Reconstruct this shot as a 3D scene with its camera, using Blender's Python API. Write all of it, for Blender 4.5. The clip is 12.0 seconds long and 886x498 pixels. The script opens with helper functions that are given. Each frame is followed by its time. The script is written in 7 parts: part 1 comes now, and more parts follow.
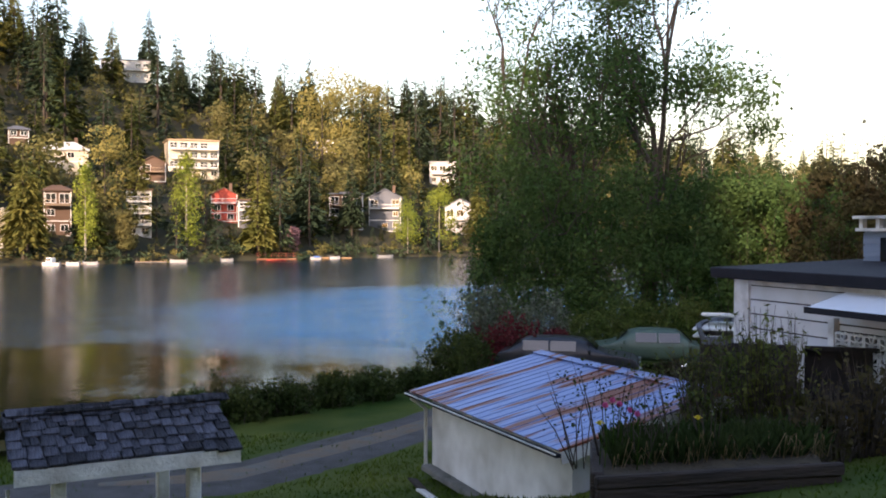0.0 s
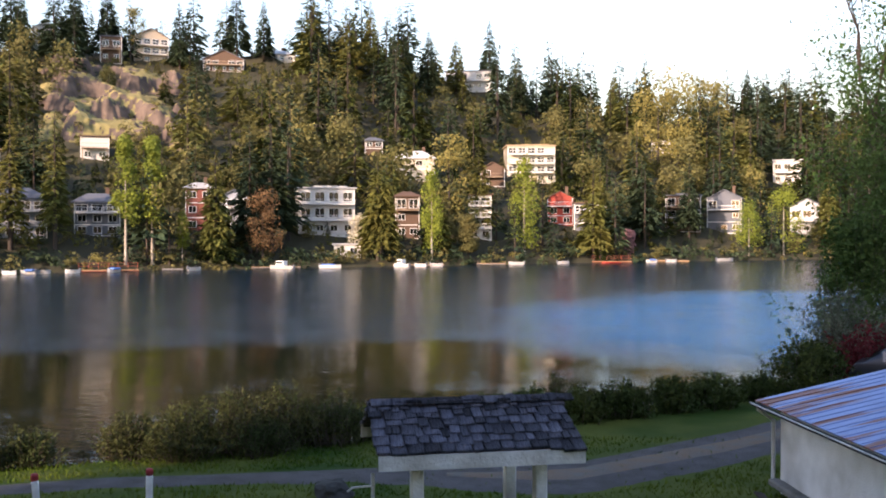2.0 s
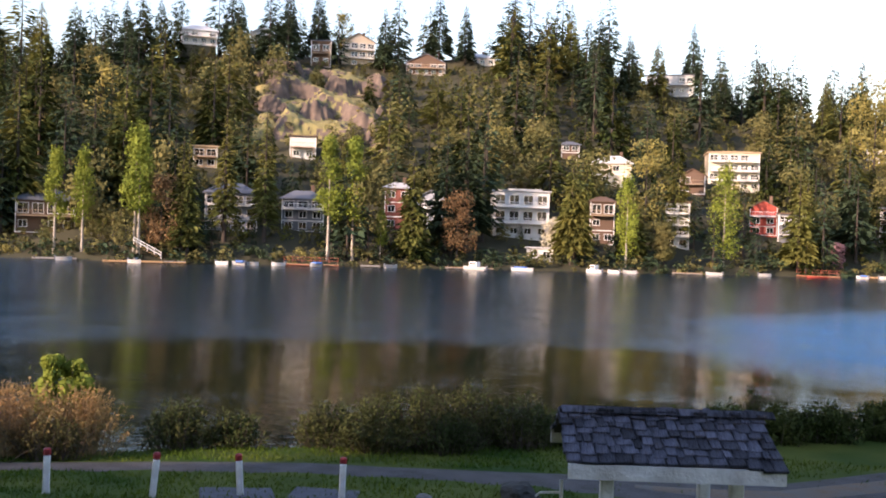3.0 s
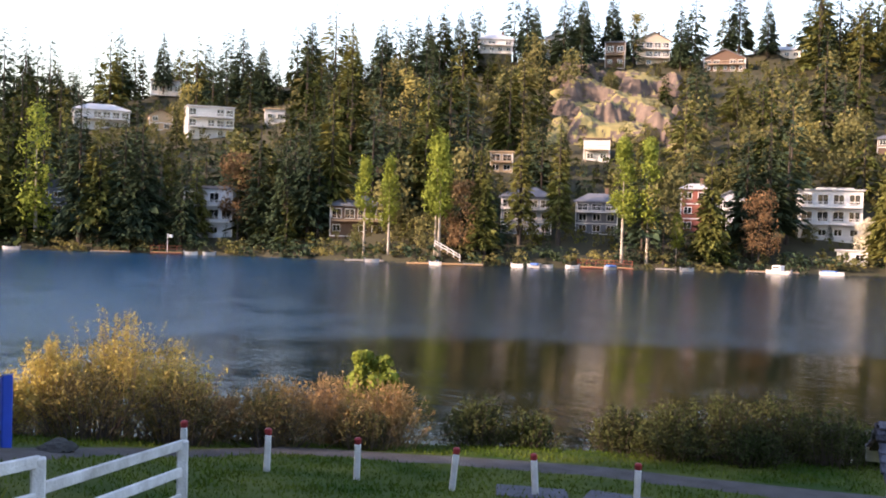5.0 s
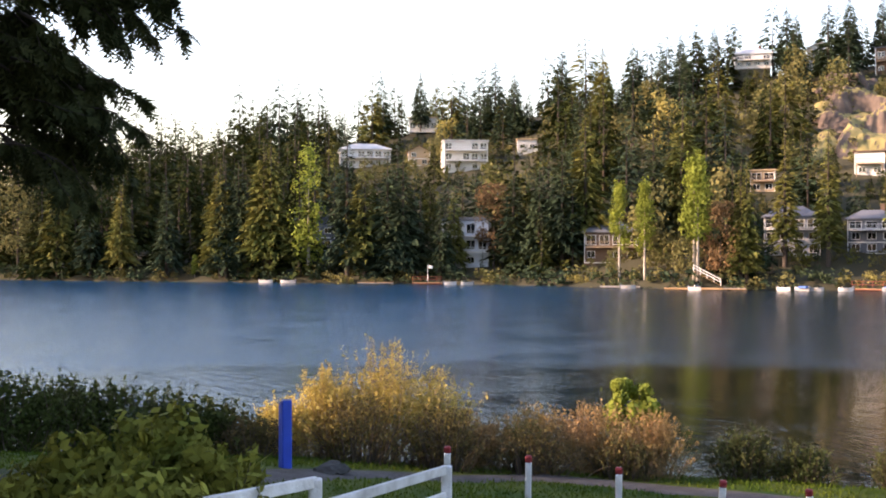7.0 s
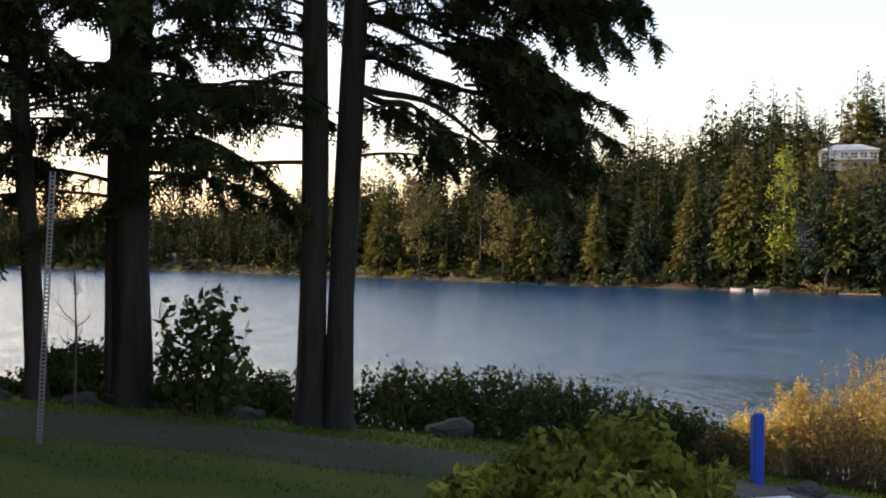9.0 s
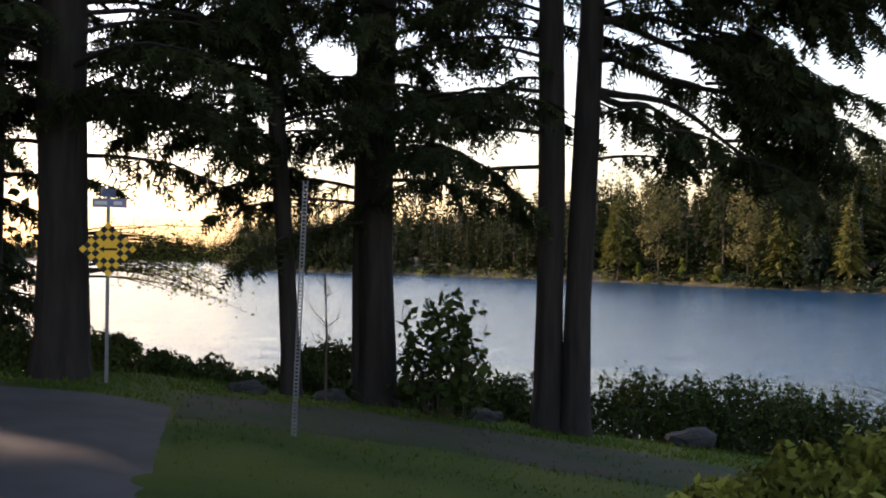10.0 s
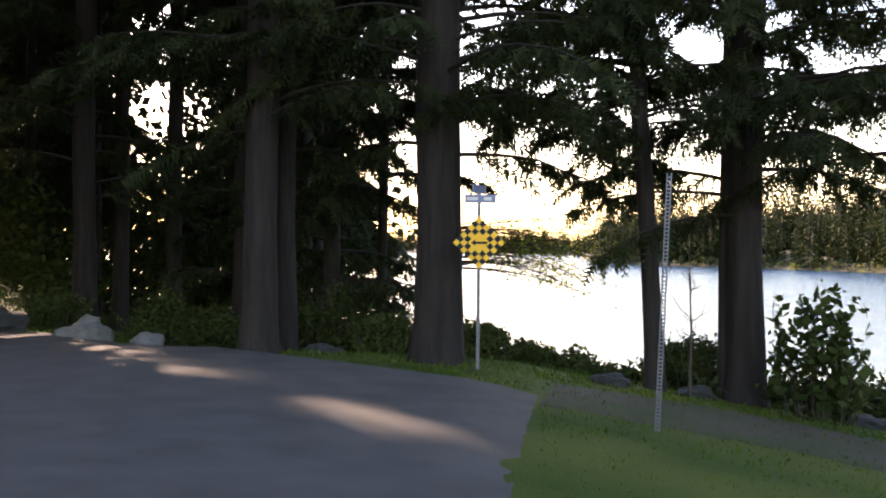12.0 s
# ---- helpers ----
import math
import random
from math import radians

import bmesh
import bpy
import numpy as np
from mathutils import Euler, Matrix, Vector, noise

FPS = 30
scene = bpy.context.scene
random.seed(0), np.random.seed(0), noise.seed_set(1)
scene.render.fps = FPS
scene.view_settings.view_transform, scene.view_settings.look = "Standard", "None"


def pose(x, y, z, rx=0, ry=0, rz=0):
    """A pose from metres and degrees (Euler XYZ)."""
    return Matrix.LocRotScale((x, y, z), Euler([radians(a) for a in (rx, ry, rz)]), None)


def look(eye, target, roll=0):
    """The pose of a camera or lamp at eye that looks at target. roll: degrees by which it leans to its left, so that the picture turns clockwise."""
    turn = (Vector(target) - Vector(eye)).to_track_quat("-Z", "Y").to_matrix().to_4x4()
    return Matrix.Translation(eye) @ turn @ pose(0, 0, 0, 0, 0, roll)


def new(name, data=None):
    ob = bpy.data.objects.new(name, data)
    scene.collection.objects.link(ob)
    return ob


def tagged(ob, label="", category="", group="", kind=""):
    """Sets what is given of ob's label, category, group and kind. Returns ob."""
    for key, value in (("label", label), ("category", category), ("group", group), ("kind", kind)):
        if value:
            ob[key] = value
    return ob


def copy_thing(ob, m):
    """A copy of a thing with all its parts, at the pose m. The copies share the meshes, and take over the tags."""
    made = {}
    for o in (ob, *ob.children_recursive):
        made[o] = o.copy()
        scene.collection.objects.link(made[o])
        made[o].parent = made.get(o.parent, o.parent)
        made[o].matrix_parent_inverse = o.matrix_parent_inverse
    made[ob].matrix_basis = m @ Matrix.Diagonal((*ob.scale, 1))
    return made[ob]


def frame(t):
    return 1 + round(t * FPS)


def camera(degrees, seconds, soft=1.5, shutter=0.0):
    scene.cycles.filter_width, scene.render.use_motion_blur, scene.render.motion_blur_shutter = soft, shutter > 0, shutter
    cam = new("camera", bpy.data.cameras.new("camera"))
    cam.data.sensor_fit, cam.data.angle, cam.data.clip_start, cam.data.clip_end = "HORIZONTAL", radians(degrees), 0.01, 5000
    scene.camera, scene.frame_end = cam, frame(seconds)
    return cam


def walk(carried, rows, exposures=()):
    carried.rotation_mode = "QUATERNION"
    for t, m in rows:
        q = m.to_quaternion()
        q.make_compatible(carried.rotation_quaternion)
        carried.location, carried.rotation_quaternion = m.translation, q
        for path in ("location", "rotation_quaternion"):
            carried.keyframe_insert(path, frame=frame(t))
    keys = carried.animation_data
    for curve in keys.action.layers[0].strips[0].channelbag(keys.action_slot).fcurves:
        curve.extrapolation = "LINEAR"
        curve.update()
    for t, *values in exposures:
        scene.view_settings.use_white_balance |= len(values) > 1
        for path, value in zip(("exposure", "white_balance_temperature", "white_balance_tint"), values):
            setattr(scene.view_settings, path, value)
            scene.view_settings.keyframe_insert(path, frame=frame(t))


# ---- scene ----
cam = camera(47.9, 12.0, soft=1.9)
EYE = 6.4  # metres above the lake
PATH = [
    (0, pose(0.085, 0.000, EYE, 88.92, -0.23, -2.90)),
    (0.5, pose(0.058, 0.000, EYE, 89.40, -0.07, 0.65)),
    (1, pose(0.032, 0.000, EYE, 89.64, 0.09, 5.35)),
    (1.5, pose(0.005, 0.000, EYE, 89.00, 0.20, 10.78)),
    (2, pose(-0.021, 0.000, EYE, 89.03, 0.01, 16.15)),
    (2.5, pose(-0.048, 0.000, EYE, 89.45, 0.00, 20.71)),
    (3, pose(-0.074, 0.000, EYE, 89.05, -1.95, 27.21)),
    (3.2, pose(-0.085, 0.000, EYE, 88.84, -1.86, 29.32)),
    (4.8, pose(-0.085, 0.000, EYE, 88.34, -1.55, 41.54)),
    (5, pose(-0.085, 0.000, EYE, 88.69, -1.62, 43.97)),
    (5.5, pose(-0.085, 0.000, EYE, 89.35, -1.08, 47.65)),
    (6, pose(-0.085, 0.000, EYE, 89.76, -1.41, 50.42)),
    (6.5, pose(-0.085, 0.000, EYE, 90.06, -0.86, 54.20)),
    (6.7, pose(-0.085, 0.000, EYE, 90.17, -0.37, 56.00)),
    (8.3, pose(-0.085, 0.000, EYE, 89.59, 0.01, 73.63)),
    (8.5, pose(-0.085, 0.000, EYE, 90.14, 0.10, 77.54)),
    (9, pose(-0.085, 0.000, EYE, 90.34, -0.55, 85.07)),
    (9.5, pose(-0.085, 0.000, EYE, 90.34, -0.48, 92.22)),
    (10, pose(-0.085, 0.000, EYE, 90.45, -0.54, 98.60)),
    (10.5, pose(-0.085, 0.000, EYE, 91.10, -0.98, 106.79)),
    (11, pose(-0.085, 0.000, EYE, 90.46, -1.00, 112.30)),
    (11.5, pose(-0.085, 0.000, EYE, 89.93, -0.39, 116.25)),
    (12, pose(-0.085, 0.000, EYE, 89.86, -0.54, 119.23)),
]
walk(cam, PATH, exposures=[(0.0, 1.35, 6800, 28), (3.0, 1.38, 6500, 31), (5.0, 1.7, 6700, 33), (6.5, 1.85, 6900, 34), (8.5, 1.4, 7400, 34), (9.25, 1.3, 7200, 34), (10.0, 1.3, 7000, 33), (11.0, 1.3, 6600, 34), (11.5, 1.75, 6800, 33), (12.0, 2.4, 7000, 32)])

# ---- world and sun ----
SUN_AZ, SUN_EL = 155.0, 21.0
world = bpy.data.worlds.new("sky")
scene.world = world
world.use_nodes = True
wn = world.node_tree.nodes
sky = wn.new("ShaderNodeTexSky")
sky.sky_type = 'NISHITA'
sky.sun_disc = False
sky.sun_elevation = radians(SUN_EL)
sky.sun_rotation = radians(-SUN_AZ)
sky.air_density, sky.dust_density, sky.ozone_density = 1.6, 1.3, 3.0
world.node_tree.links.new(sky.outputs[0], wn["Background"].inputs[0])
wn["Background"].inputs[1].default_value = 0.15
sun_data = bpy.data.lights.new("sun", 'SUN')
sun_data.energy, sun_data.angle, sun_data.color = 4.0, radians(1.0), (1.0, 0.8, 0.57)
sun = new("sun", sun_data)
_sd = Vector((-math.sin(radians(SUN_AZ)) * math.cos(radians(SUN_EL)), math.cos(radians(SUN_AZ)) * math.cos(radians(SUN_EL)), math.sin(radians(SUN_EL))))
sun.matrix_world = look(_sd * 100, (0, 0, 0))

# ---- materials ----
def mat(name, col, rough=0.8, metal=0.0, var=0.25, scale=4.0, col2=None, bump=0.0, bscale=30.0, rand=0.0, coords="Object", spec=0.3, stretch=(1, 1, 1), translucent=0.0, fine=0.0):
    """A surface with colour variation at two scales, fine relief and, for pieces, a shade of its own."""
    m = bpy.data.materials.new(name)
    m.use_nodes = True
    nt = m.node_tree
    n, l = nt.nodes, nt.links
    b = n["Principled BSDF"]
    b.inputs["Roughness"].default_value = rough
    b.inputs["Metallic"].default_value = metal
    b.inputs["Specular IOR Level"].default_value = spec
    tc = n.new("ShaderNodeTexCoord")
    geo = n.new("ShaderNodeNewGeometry")
    mp = n.new("ShaderNodeMapping")
    mp.inputs["Scale"].default_value = stretch
    l.new(geo.outputs["Position"] if coords == "World" else tc.outputs["Object"], mp.inputs["Vector"])
    nz = n.new("ShaderNodeTexNoise")
    nz.inputs["Scale"].default_value = scale
    nz.inputs["Detail"].default_value = 6
    l.new(mp.outputs[0], nz.inputs["Vector"])
    ramp = n.new("ShaderNodeMapRange")
    ramp.inputs["From Min"].default_value, ramp.inputs["From Max"].default_value = 0.3, 0.7
    l.new(nz.outputs["Fac"], ramp.inputs["Value"])
    mix = n.new("ShaderNodeMix")
    mix.data_type = 'RGBA'
    c2 = col2 if col2 else tuple(c * (1 - var) for c in col)
    mix.inputs["A"].default_value = (*col, 1)
    mix.inputs["B"].default_value = (*c2, 1)
    l.new(ramp.outputs[0], mix.inputs["Factor"])
    out = mix.outputs["Result"]
    hsv = n.new("ShaderNodeHueSaturation")
    l.new(out, hsv.inputs["Color"])
    val = None
    if rand:
        oi = n.new("ShaderNodeObjectInfo")
        r1 = n.new("ShaderNodeMapRange")
        r1.inputs["To Min"].default_value, r1.inputs["To Max"].default_value = 1 - rand, 1 + rand
        l.new(oi.outputs["Random"], r1.inputs["Value"])
        val = r1.outputs[0]
    if fine:
        r2 = n.new("ShaderNodeMapRange")
        r2.inputs["To Min"].default_value, r2.inputs["To Max"].default_value = 1 - fine, 1 + fine
        l.new(geo.outputs["Random Per Island"], r2.inputs["Value"])
        if val:
            mu = n.new("ShaderNodeMath")
            mu.operation = 'MULTIPLY'
            l.new(val, mu.inputs[0]), l.new(r2.outputs[0], mu.inputs[1])
            val = mu.outputs[0]
        else:
            val = r2.outputs[0]
    if val:
        l.new(val, hsv.inputs["Value"])
    l.new(hsv.outputs[0], b.inputs["Base Color"])
    if bump:
        n2 = n.new("ShaderNodeTexNoise")
        n2.inputs["Scale"].default_value = bscale
        n2.inputs["Detail"].default_value = 5
        l.new(mp.outputs[0], n2.inputs["Vector"])
        bp = n.new("ShaderNodeBump")
        bp.inputs["Strength"].default_value = bump
        bp.inputs["Distance"].default_value = 0.05
        l.new(n2.outputs["Fac"], bp.inputs["Height"])
        l.new(bp.outputs[0], b.inputs["Normal"])
    if translucent:
        tr = n.new("ShaderNodeBsdfTranslucent")
        l.new(hsv.outputs[0], tr.inputs["Color"])
        ms = n.new("ShaderNodeMixShader")
        ms.inputs[0].default_value = translucent
        l.new(b.outputs[0], ms.inputs[1]), l.new(tr.outputs[0], ms.inputs[2])
        l.new(ms.outputs[0], n["Material Output"].inputs["Surface"])
    return m


def leaf(name, a, b, scale=0.12, tr=0.3, rand=0.15, fine=0.35, coords="World"):
    return mat(name, a, 0.65, col2=b, scale=scale, coords=coords, spec=0.04, translucent=tr, rand=rand, fine=fine)


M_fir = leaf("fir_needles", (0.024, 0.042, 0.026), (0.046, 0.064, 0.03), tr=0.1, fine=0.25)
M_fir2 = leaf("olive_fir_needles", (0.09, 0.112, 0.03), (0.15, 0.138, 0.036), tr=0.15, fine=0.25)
# shaded copy of the fir needles: the shade is put into a darker colour
M_fir_shade = leaf("shaded_fir_sprays", (0.016, 0.026, 0.007), (0.034, 0.04, 0.01), tr=0.08, fine=0.25)
M_broad = leaf("olive_leaves", (0.15, 0.134, 0.052), (0.085, 0.09, 0.032), tr=0.2, fine=0.25)
M_lime = leaf("lime_leaves", (0.22, 0.26, 0.04), (0.15, 0.19, 0.034), tr=0.3, fine=0.2)
M_gold = leaf("golden_leaves", (0.27, 0.235, 0.07), (0.17, 0.155, 0.055), tr=0.25, fine=0.2)
M_rust = leaf("russet_leaves", (0.2, 0.12, 0.06), (0.15, 0.1, 0.05))
M_pinkbl = leaf("pink_blossom", (0.36, 0.2, 0.22), (0.2, 0.11, 0.11))
M_whitebl = leaf("white_blossom", (0.6, 0.56, 0.45), (0.45, 0.42, 0.3))
M_bark = mat("bark", (0.075, 0.06, 0.048), 0.95, col2=(0.045, 0.036, 0.03), scale=6, bump=0.8, bscale=14, stretch=(1, 1, 0.15))
M_barkpale = mat("pale_bark", (0.42, 0.38, 0.32), 0.9, col2=(0.22, 0.19, 0.15), scale=2, stretch=(1, 1, 0.4))

# ---- helpers of the build ----
def at(az, d, z=0.0):
    """A place by bearing (degrees, anticlockwise from +y), distance and height."""
    return Vector((-math.sin(radians(az)) * d, math.cos(radians(az)) * d, z))


def smooth(t):
    t = np.clip(t, 0, 1)
    return t * t * (3 - 2 * t)


def part(name, bm, material, parent=None, label=""):
    me = bpy.data.meshes.new(name)
    bm.to_mesh(me)
    bm.free()
    return link(name, me, material, parent, label)


def link(name, me, material, parent=None, label=""):
    for m in (material if isinstance(material, (list, tuple)) else [material]):
        if m:
            me.materials.append(m)
    ob = new(name, me)
    ob.parent = parent
    if label:
        ob["label"] = label
    return ob


def arrays(name, verts, faces, material, parent=None, label="", smooth_shade=False):
    """One mesh object from arrays of vertices and of equal-sided faces."""
    verts, faces = np.asarray(verts, np.float32), np.asarray(faces, np.int32)
    me = bpy.data.meshes.new(name)
    k = faces.shape[1]
    me.vertices.add(len(verts))
    me.vertices.foreach_set("co", verts.ravel())
    me.loops.add(faces.size)
    me.loops.foreach_set("vertex_index", faces.ravel())
    me.polygons.add(len(faces))
    me.polygons.foreach_set("loop_start", np.arange(0, faces.size, k, dtype=np.int32))
    if smooth_shade:
        me.polygons.foreach_set("use_smooth", np.ones(len(faces), bool))
    me.update(calc_edges=True)
    return link(name, me, material, parent, label)


def empty(name, m, label, category, group="", kind=""):
    e = new(name)
    e.matrix_world = m
    e.empty_display_size = 0.2
    return tagged(e, label, category, group, kind)


def box(bm, size, centre=(0, 0, 0), rot=None, bevel=0.0):
    """Adds a box to bm, bevelled where bevel is given."""
    mm = Matrix.Translation(centre) @ (rot if rot else Matrix()) @ Matrix.Diagonal((*size, 1))
    g = bmesh.ops.create_cube(bm, size=1, matrix=mm)
    if bevel:
        es = list({e for v in g["verts"] for e in v.link_edges})
        bmesh.ops.bevel(bm, geom=es, offset=bevel, segments=1, affect='EDGES')
    return bm


def boxmesh(size, centre=(0, 0, 0), rot=None, bevel=0.0):
    return box(bmesh.new(), size, centre, rot, bevel)


def tube(points, radii, sides=8):
    """Arrays of a tapered tube along points."""
    pts = [Vector(p) for p in points]
    vs, fs = [], []
    for i, p in enumerate(pts):
        d = (pts[min(i + 1, len(pts) - 1)] - pts[max(i - 1, 0)]).normalized()
        a = d.orthogonal().normalized() if abs(d.z) < 0.9 else Vector((1, 0, 0)) - d * d.x
        a.normalize()
        b = d.cross(a)
        for k in range(sides):
            w = 2 * math.pi * k / sides
            vs.append(p + (a * math.cos(w) + b * math.sin(w)) * radii[i])
    for i in range(len(pts) - 1):
        for k in range(sides):
            k2 = (k + 1) % sides
            fs.append((i * sides + k, i * sides + k2, (i + 1) * sides + k2, (i + 1) * sides + k))
    return np.array([tuple(v) for v in vs]), np.array(fs)


def merge(groups):
    vs, fs, o = [], [], 0
    for v, f in groups:
        vs.append(v)
        fs.append(np.asarray(f) + o)
        o += len(v)
    return np.concatenate(vs), np.concatenate(fs)


# ---- the lie of the land: bearing, then heights at 10 m, 20 m and 28 m, near shore, far shore, skyline slope ----
BEAR = [-180, -60, -40, -20, -8, 0, 14, 30, 45, 58, 68, 80, 92, 101, 117, 140, 160, 180]
Z10 = [4.8, 4.6, 4.1, 3.55, 3.0, 2.6, 2.35, 2.4, 2.6, 2.9, 3.2, 3.6, 3.85, 4.05, 4.35, 4.5, 4.7, 4.8]
Z20 = [5.0, 4.6, 3.6, 2.3, 1.2, 0.95, 0.9, 0.95, 1.13, 1.6, 2.15, 2.6, 3.0, 3.4, 4.2, 4.4, 4.7, 5.0]
Z28 = [5.0, 4.8, 3.4, 1.6, 1.1, 0.8, 0.6, 0.5, 0.5, 0.6, 0.9, 1.0, 1.0, 1.2, 1.6, 4.2, 4.8, 5.0]
NEAR = [900, 300, 80, 56, 46, 38, 32, 29, 28.5, 28, 27, 26.5, 26, 26, 27, 60, 300, 900]
FBEAR = [-60, -30, -3, 4, 10, 17, 22, 30, 37, 45, 55, 63, 70, 77, 83, 89, 95, 101, 107, 110.4, 111.4, 118, 124, 135, 160]
FAR = [420, 300, 246, 218, 203, 188, 182, 174, 168, 165, 184, 190, 204, 218, 240, 275, 310, 350, 390, 410, 800, 900, 1000, 1000, 1000]
TOP = [4, 3.6, 8.9, 9.0, 10.1, 12.0, 13.3, 12.9, 13.1, 12.2, 10.6, 9.4, 8.2, 7.0, 5.7, 4.6, 3.7, 3.2, 2.6, 2.2, 0.8, 0.8, 0.8, 0.9, 1.0]


def land(x, y):
    """Height of the ground over the lake's surface."""
    x, y = np.asarray(x, float), np.asarray(y, float)
    az, d = np.degrees(np.arctan2(-x, y)), np.hypot(x, y)
    near, z10, z20, z28 = (np.interp(az, BEAR, c) for c in (NEAR, Z10, Z20, Z28))
    z = np.interp(d, [0, 3], [0, 1]) * 0 + 4.75
    z = z + (z10 - z) * smooth((d - 2) / 8)
    z = np.where(d > 10, z10 + (z20 - z10) * np.clip((d - 10) / 10, 0, 1), z)
    z = np.where(d > 20, z20 + (z28 - z20) * np.clip((d - 20) / 8, 0, 1), z)
    z = np.where(d > 28, z28, z)
    bank = smooth((d - (near - 2.5)) / 3.5)
    z = z * (1 - bank) - 1.6 * bank
    far, top = np.interp(az, FBEAR, FAR), np.interp(az, FBEAR, TOP)
    deep = np.interp(far, [165, 320, 1000], [135, 150, 260])
    s = d - far
    ridge = (far + deep) * np.tan(np.radians(top)) + EYE - 18
    ridge = np.maximum(ridge, 4)
    up = np.where(s < 6, 1.4 * smooth((s + 1) / 4) - 1.6 * (1 - smooth((s + 3) / 4)), 1.4 + (ridge - 1.4) * np.clip((s - 6) / deep, 0, 1) ** 1.05)
    up = np.where(s > deep, np.maximum(ridge - (s - deep) * 0.12, ridge * 0.4), up)
    inview = (az > -60) & (az < 160)
    return np.where(inview & (s > -6), np.maximum(up, -1.6), np.where(inview | (d < near + 2), z, np.maximum(z, 5.0)))


def ground_z(x, y):
    return float(land(x, y))

# ---- ground, water, road and path ----
M_grass = mat("grass_turf", (0.02, 0.05, 0.006), 0.9, col2=(0.082, 0.098, 0.018), scale=0.45, coords="World", bump=0.5, bscale=30, spec=0.1)
M_floor = mat("forest_floor", (0.034, 0.034, 0.018), 0.95, col2=(0.055, 0.05, 0.025), scale=0.15, coords="World")
M_asphalt = mat("worn_asphalt", (0.075, 0.071, 0.069), 0.85, col2=(0.05, 0.048, 0.046), scale=1.3, coords="World", bump=0.35, bscale=60)
M_gravel = mat("grey_gravel", (0.092, 0.086, 0.084), 0.95, col2=(0.056, 0.051, 0.046), scale=1.6, coords="World", bump=0.8, bscale=45)
M_dirt = mat("dark_dirt_and_gravel", (0.064, 0.05, 0.037), 0.95, col2=(0.022, 0.042, 0.008), scale=0.55, coords="World", bump=0.9, bscale=40)
M_track = mat("brown_dirt", (0.17, 0.11, 0.065), 0.95, col2=(0.12, 0.12, 0.11), scale=1.6, coords="World", bump=0.8, bscale=35)


def build_ground():
    az = np.concatenate([np.arange(-180, -45, 4.5), np.arange(-45, 160, 0.9), np.arange(160, 180, 4)])
    d = np.concatenate([[0.01], np.arange(0.5, 32, 0.42), np.arange(32, 62, 1.3), np.arange(62, 155, 9), np.arange(155, 440, 5.5), np.geomspace(440, 4500, 18)])
    A, D = np.meshgrid(np.radians(az), d, indexing="ij")
    X, Y = -np.sin(A) * D, np.cos(A) * D
    Z = land(X, Y)
    nse = np.array([noise.noise((x * 0.9, y * 0.9, 0)) + 0.5 * noise.noise((x * 2.3, y * 2.3, 5)) for x, y in zip(X[:, :100].ravel(), Y[:, :100].ravel())]).reshape(X[:, :100].shape)
    Z[:, :100] += 0.035 * nse
    v = np.stack([X, Y, Z], -1).reshape(-1, 3)
    na, nd = len(az), len(d)
    i, j = np.meshgrid(np.arange(na), np.arange(nd - 1), indexing="ij")
    i2 = (i + 1) % na
    f = np.stack([i * nd + j, i * nd + j + 1, i2 * nd + j + 1, i2 * nd + j], -1).reshape(-1, 4)
    v = np.vstack([v, [[0, 0, 4.75]]])
    ob = arrays("ground", v, f[:, ::-1], [M_grass, M_floor], smooth_shade=True)
    ob.data.polygons.foreach_set("material_index", (d[:-1][f[:, 0] % nd] > 70).astype(np.int32))
    tagged(ob, "uneven green lawn sloping down to the lake and wooded hills", "ground", kind="structure")


def strip(name, left, right, material, label, category, lift=0.03, steps=40, across=6, rough=0.14, edge=-0.05):
    """A paved or gravel band between two lines of (bearing, distance), laid on the land."""
    def line(ps):
        ps = [at(*p) for p in ps]
        t = np.linspace(0, len(ps) - 1, steps)
        k = np.arange(len(ps))
        return np.stack([np.interp(t, k, [p.x for p in ps]), np.interp(t, k, [p.y for p in ps])], -1)
    a, b = line(left), line(right)
    w = np.linspace(0, 1, across)[None, :, None]
    jit = np.array([[noise.noise((i * 0.45, s * 7.0, 3)) for s in (0, 1)] for i in range(steps)]) * rough
    p = a[:, None] * (1 - w) + b[:, None] * w
    dirn = (b - a) / np.linalg.norm(b - a, axis=1)[:, None]
    p[:, 0] += dirn * jit[:, :1]
    p[:, -1] += dirn * jit[:, 1:]
    prof = lift * (np.sin(np.linspace(0, math.pi, across)) * 0.6 + 0.4)
    prof[[0, -1]] = edge
    z = land(p[..., 0], p[..., 1]) + prof[None, :]
    v = np.concatenate([p, z[..., None]], -1).reshape(-1, 3)
    i, j = np.meshgrid(np.arange(steps - 1), np.arange(across - 1), indexing="ij")
    f = np.stack([i * across + j, i * across + j + 1, (i + 1) * across + j + 1, (i + 1) * across + j], -1).reshape(-1, 4)
    ob = arrays(name, v, f, material, smooth_shade=True)
    return tagged(ob, label, category, kind="structure")


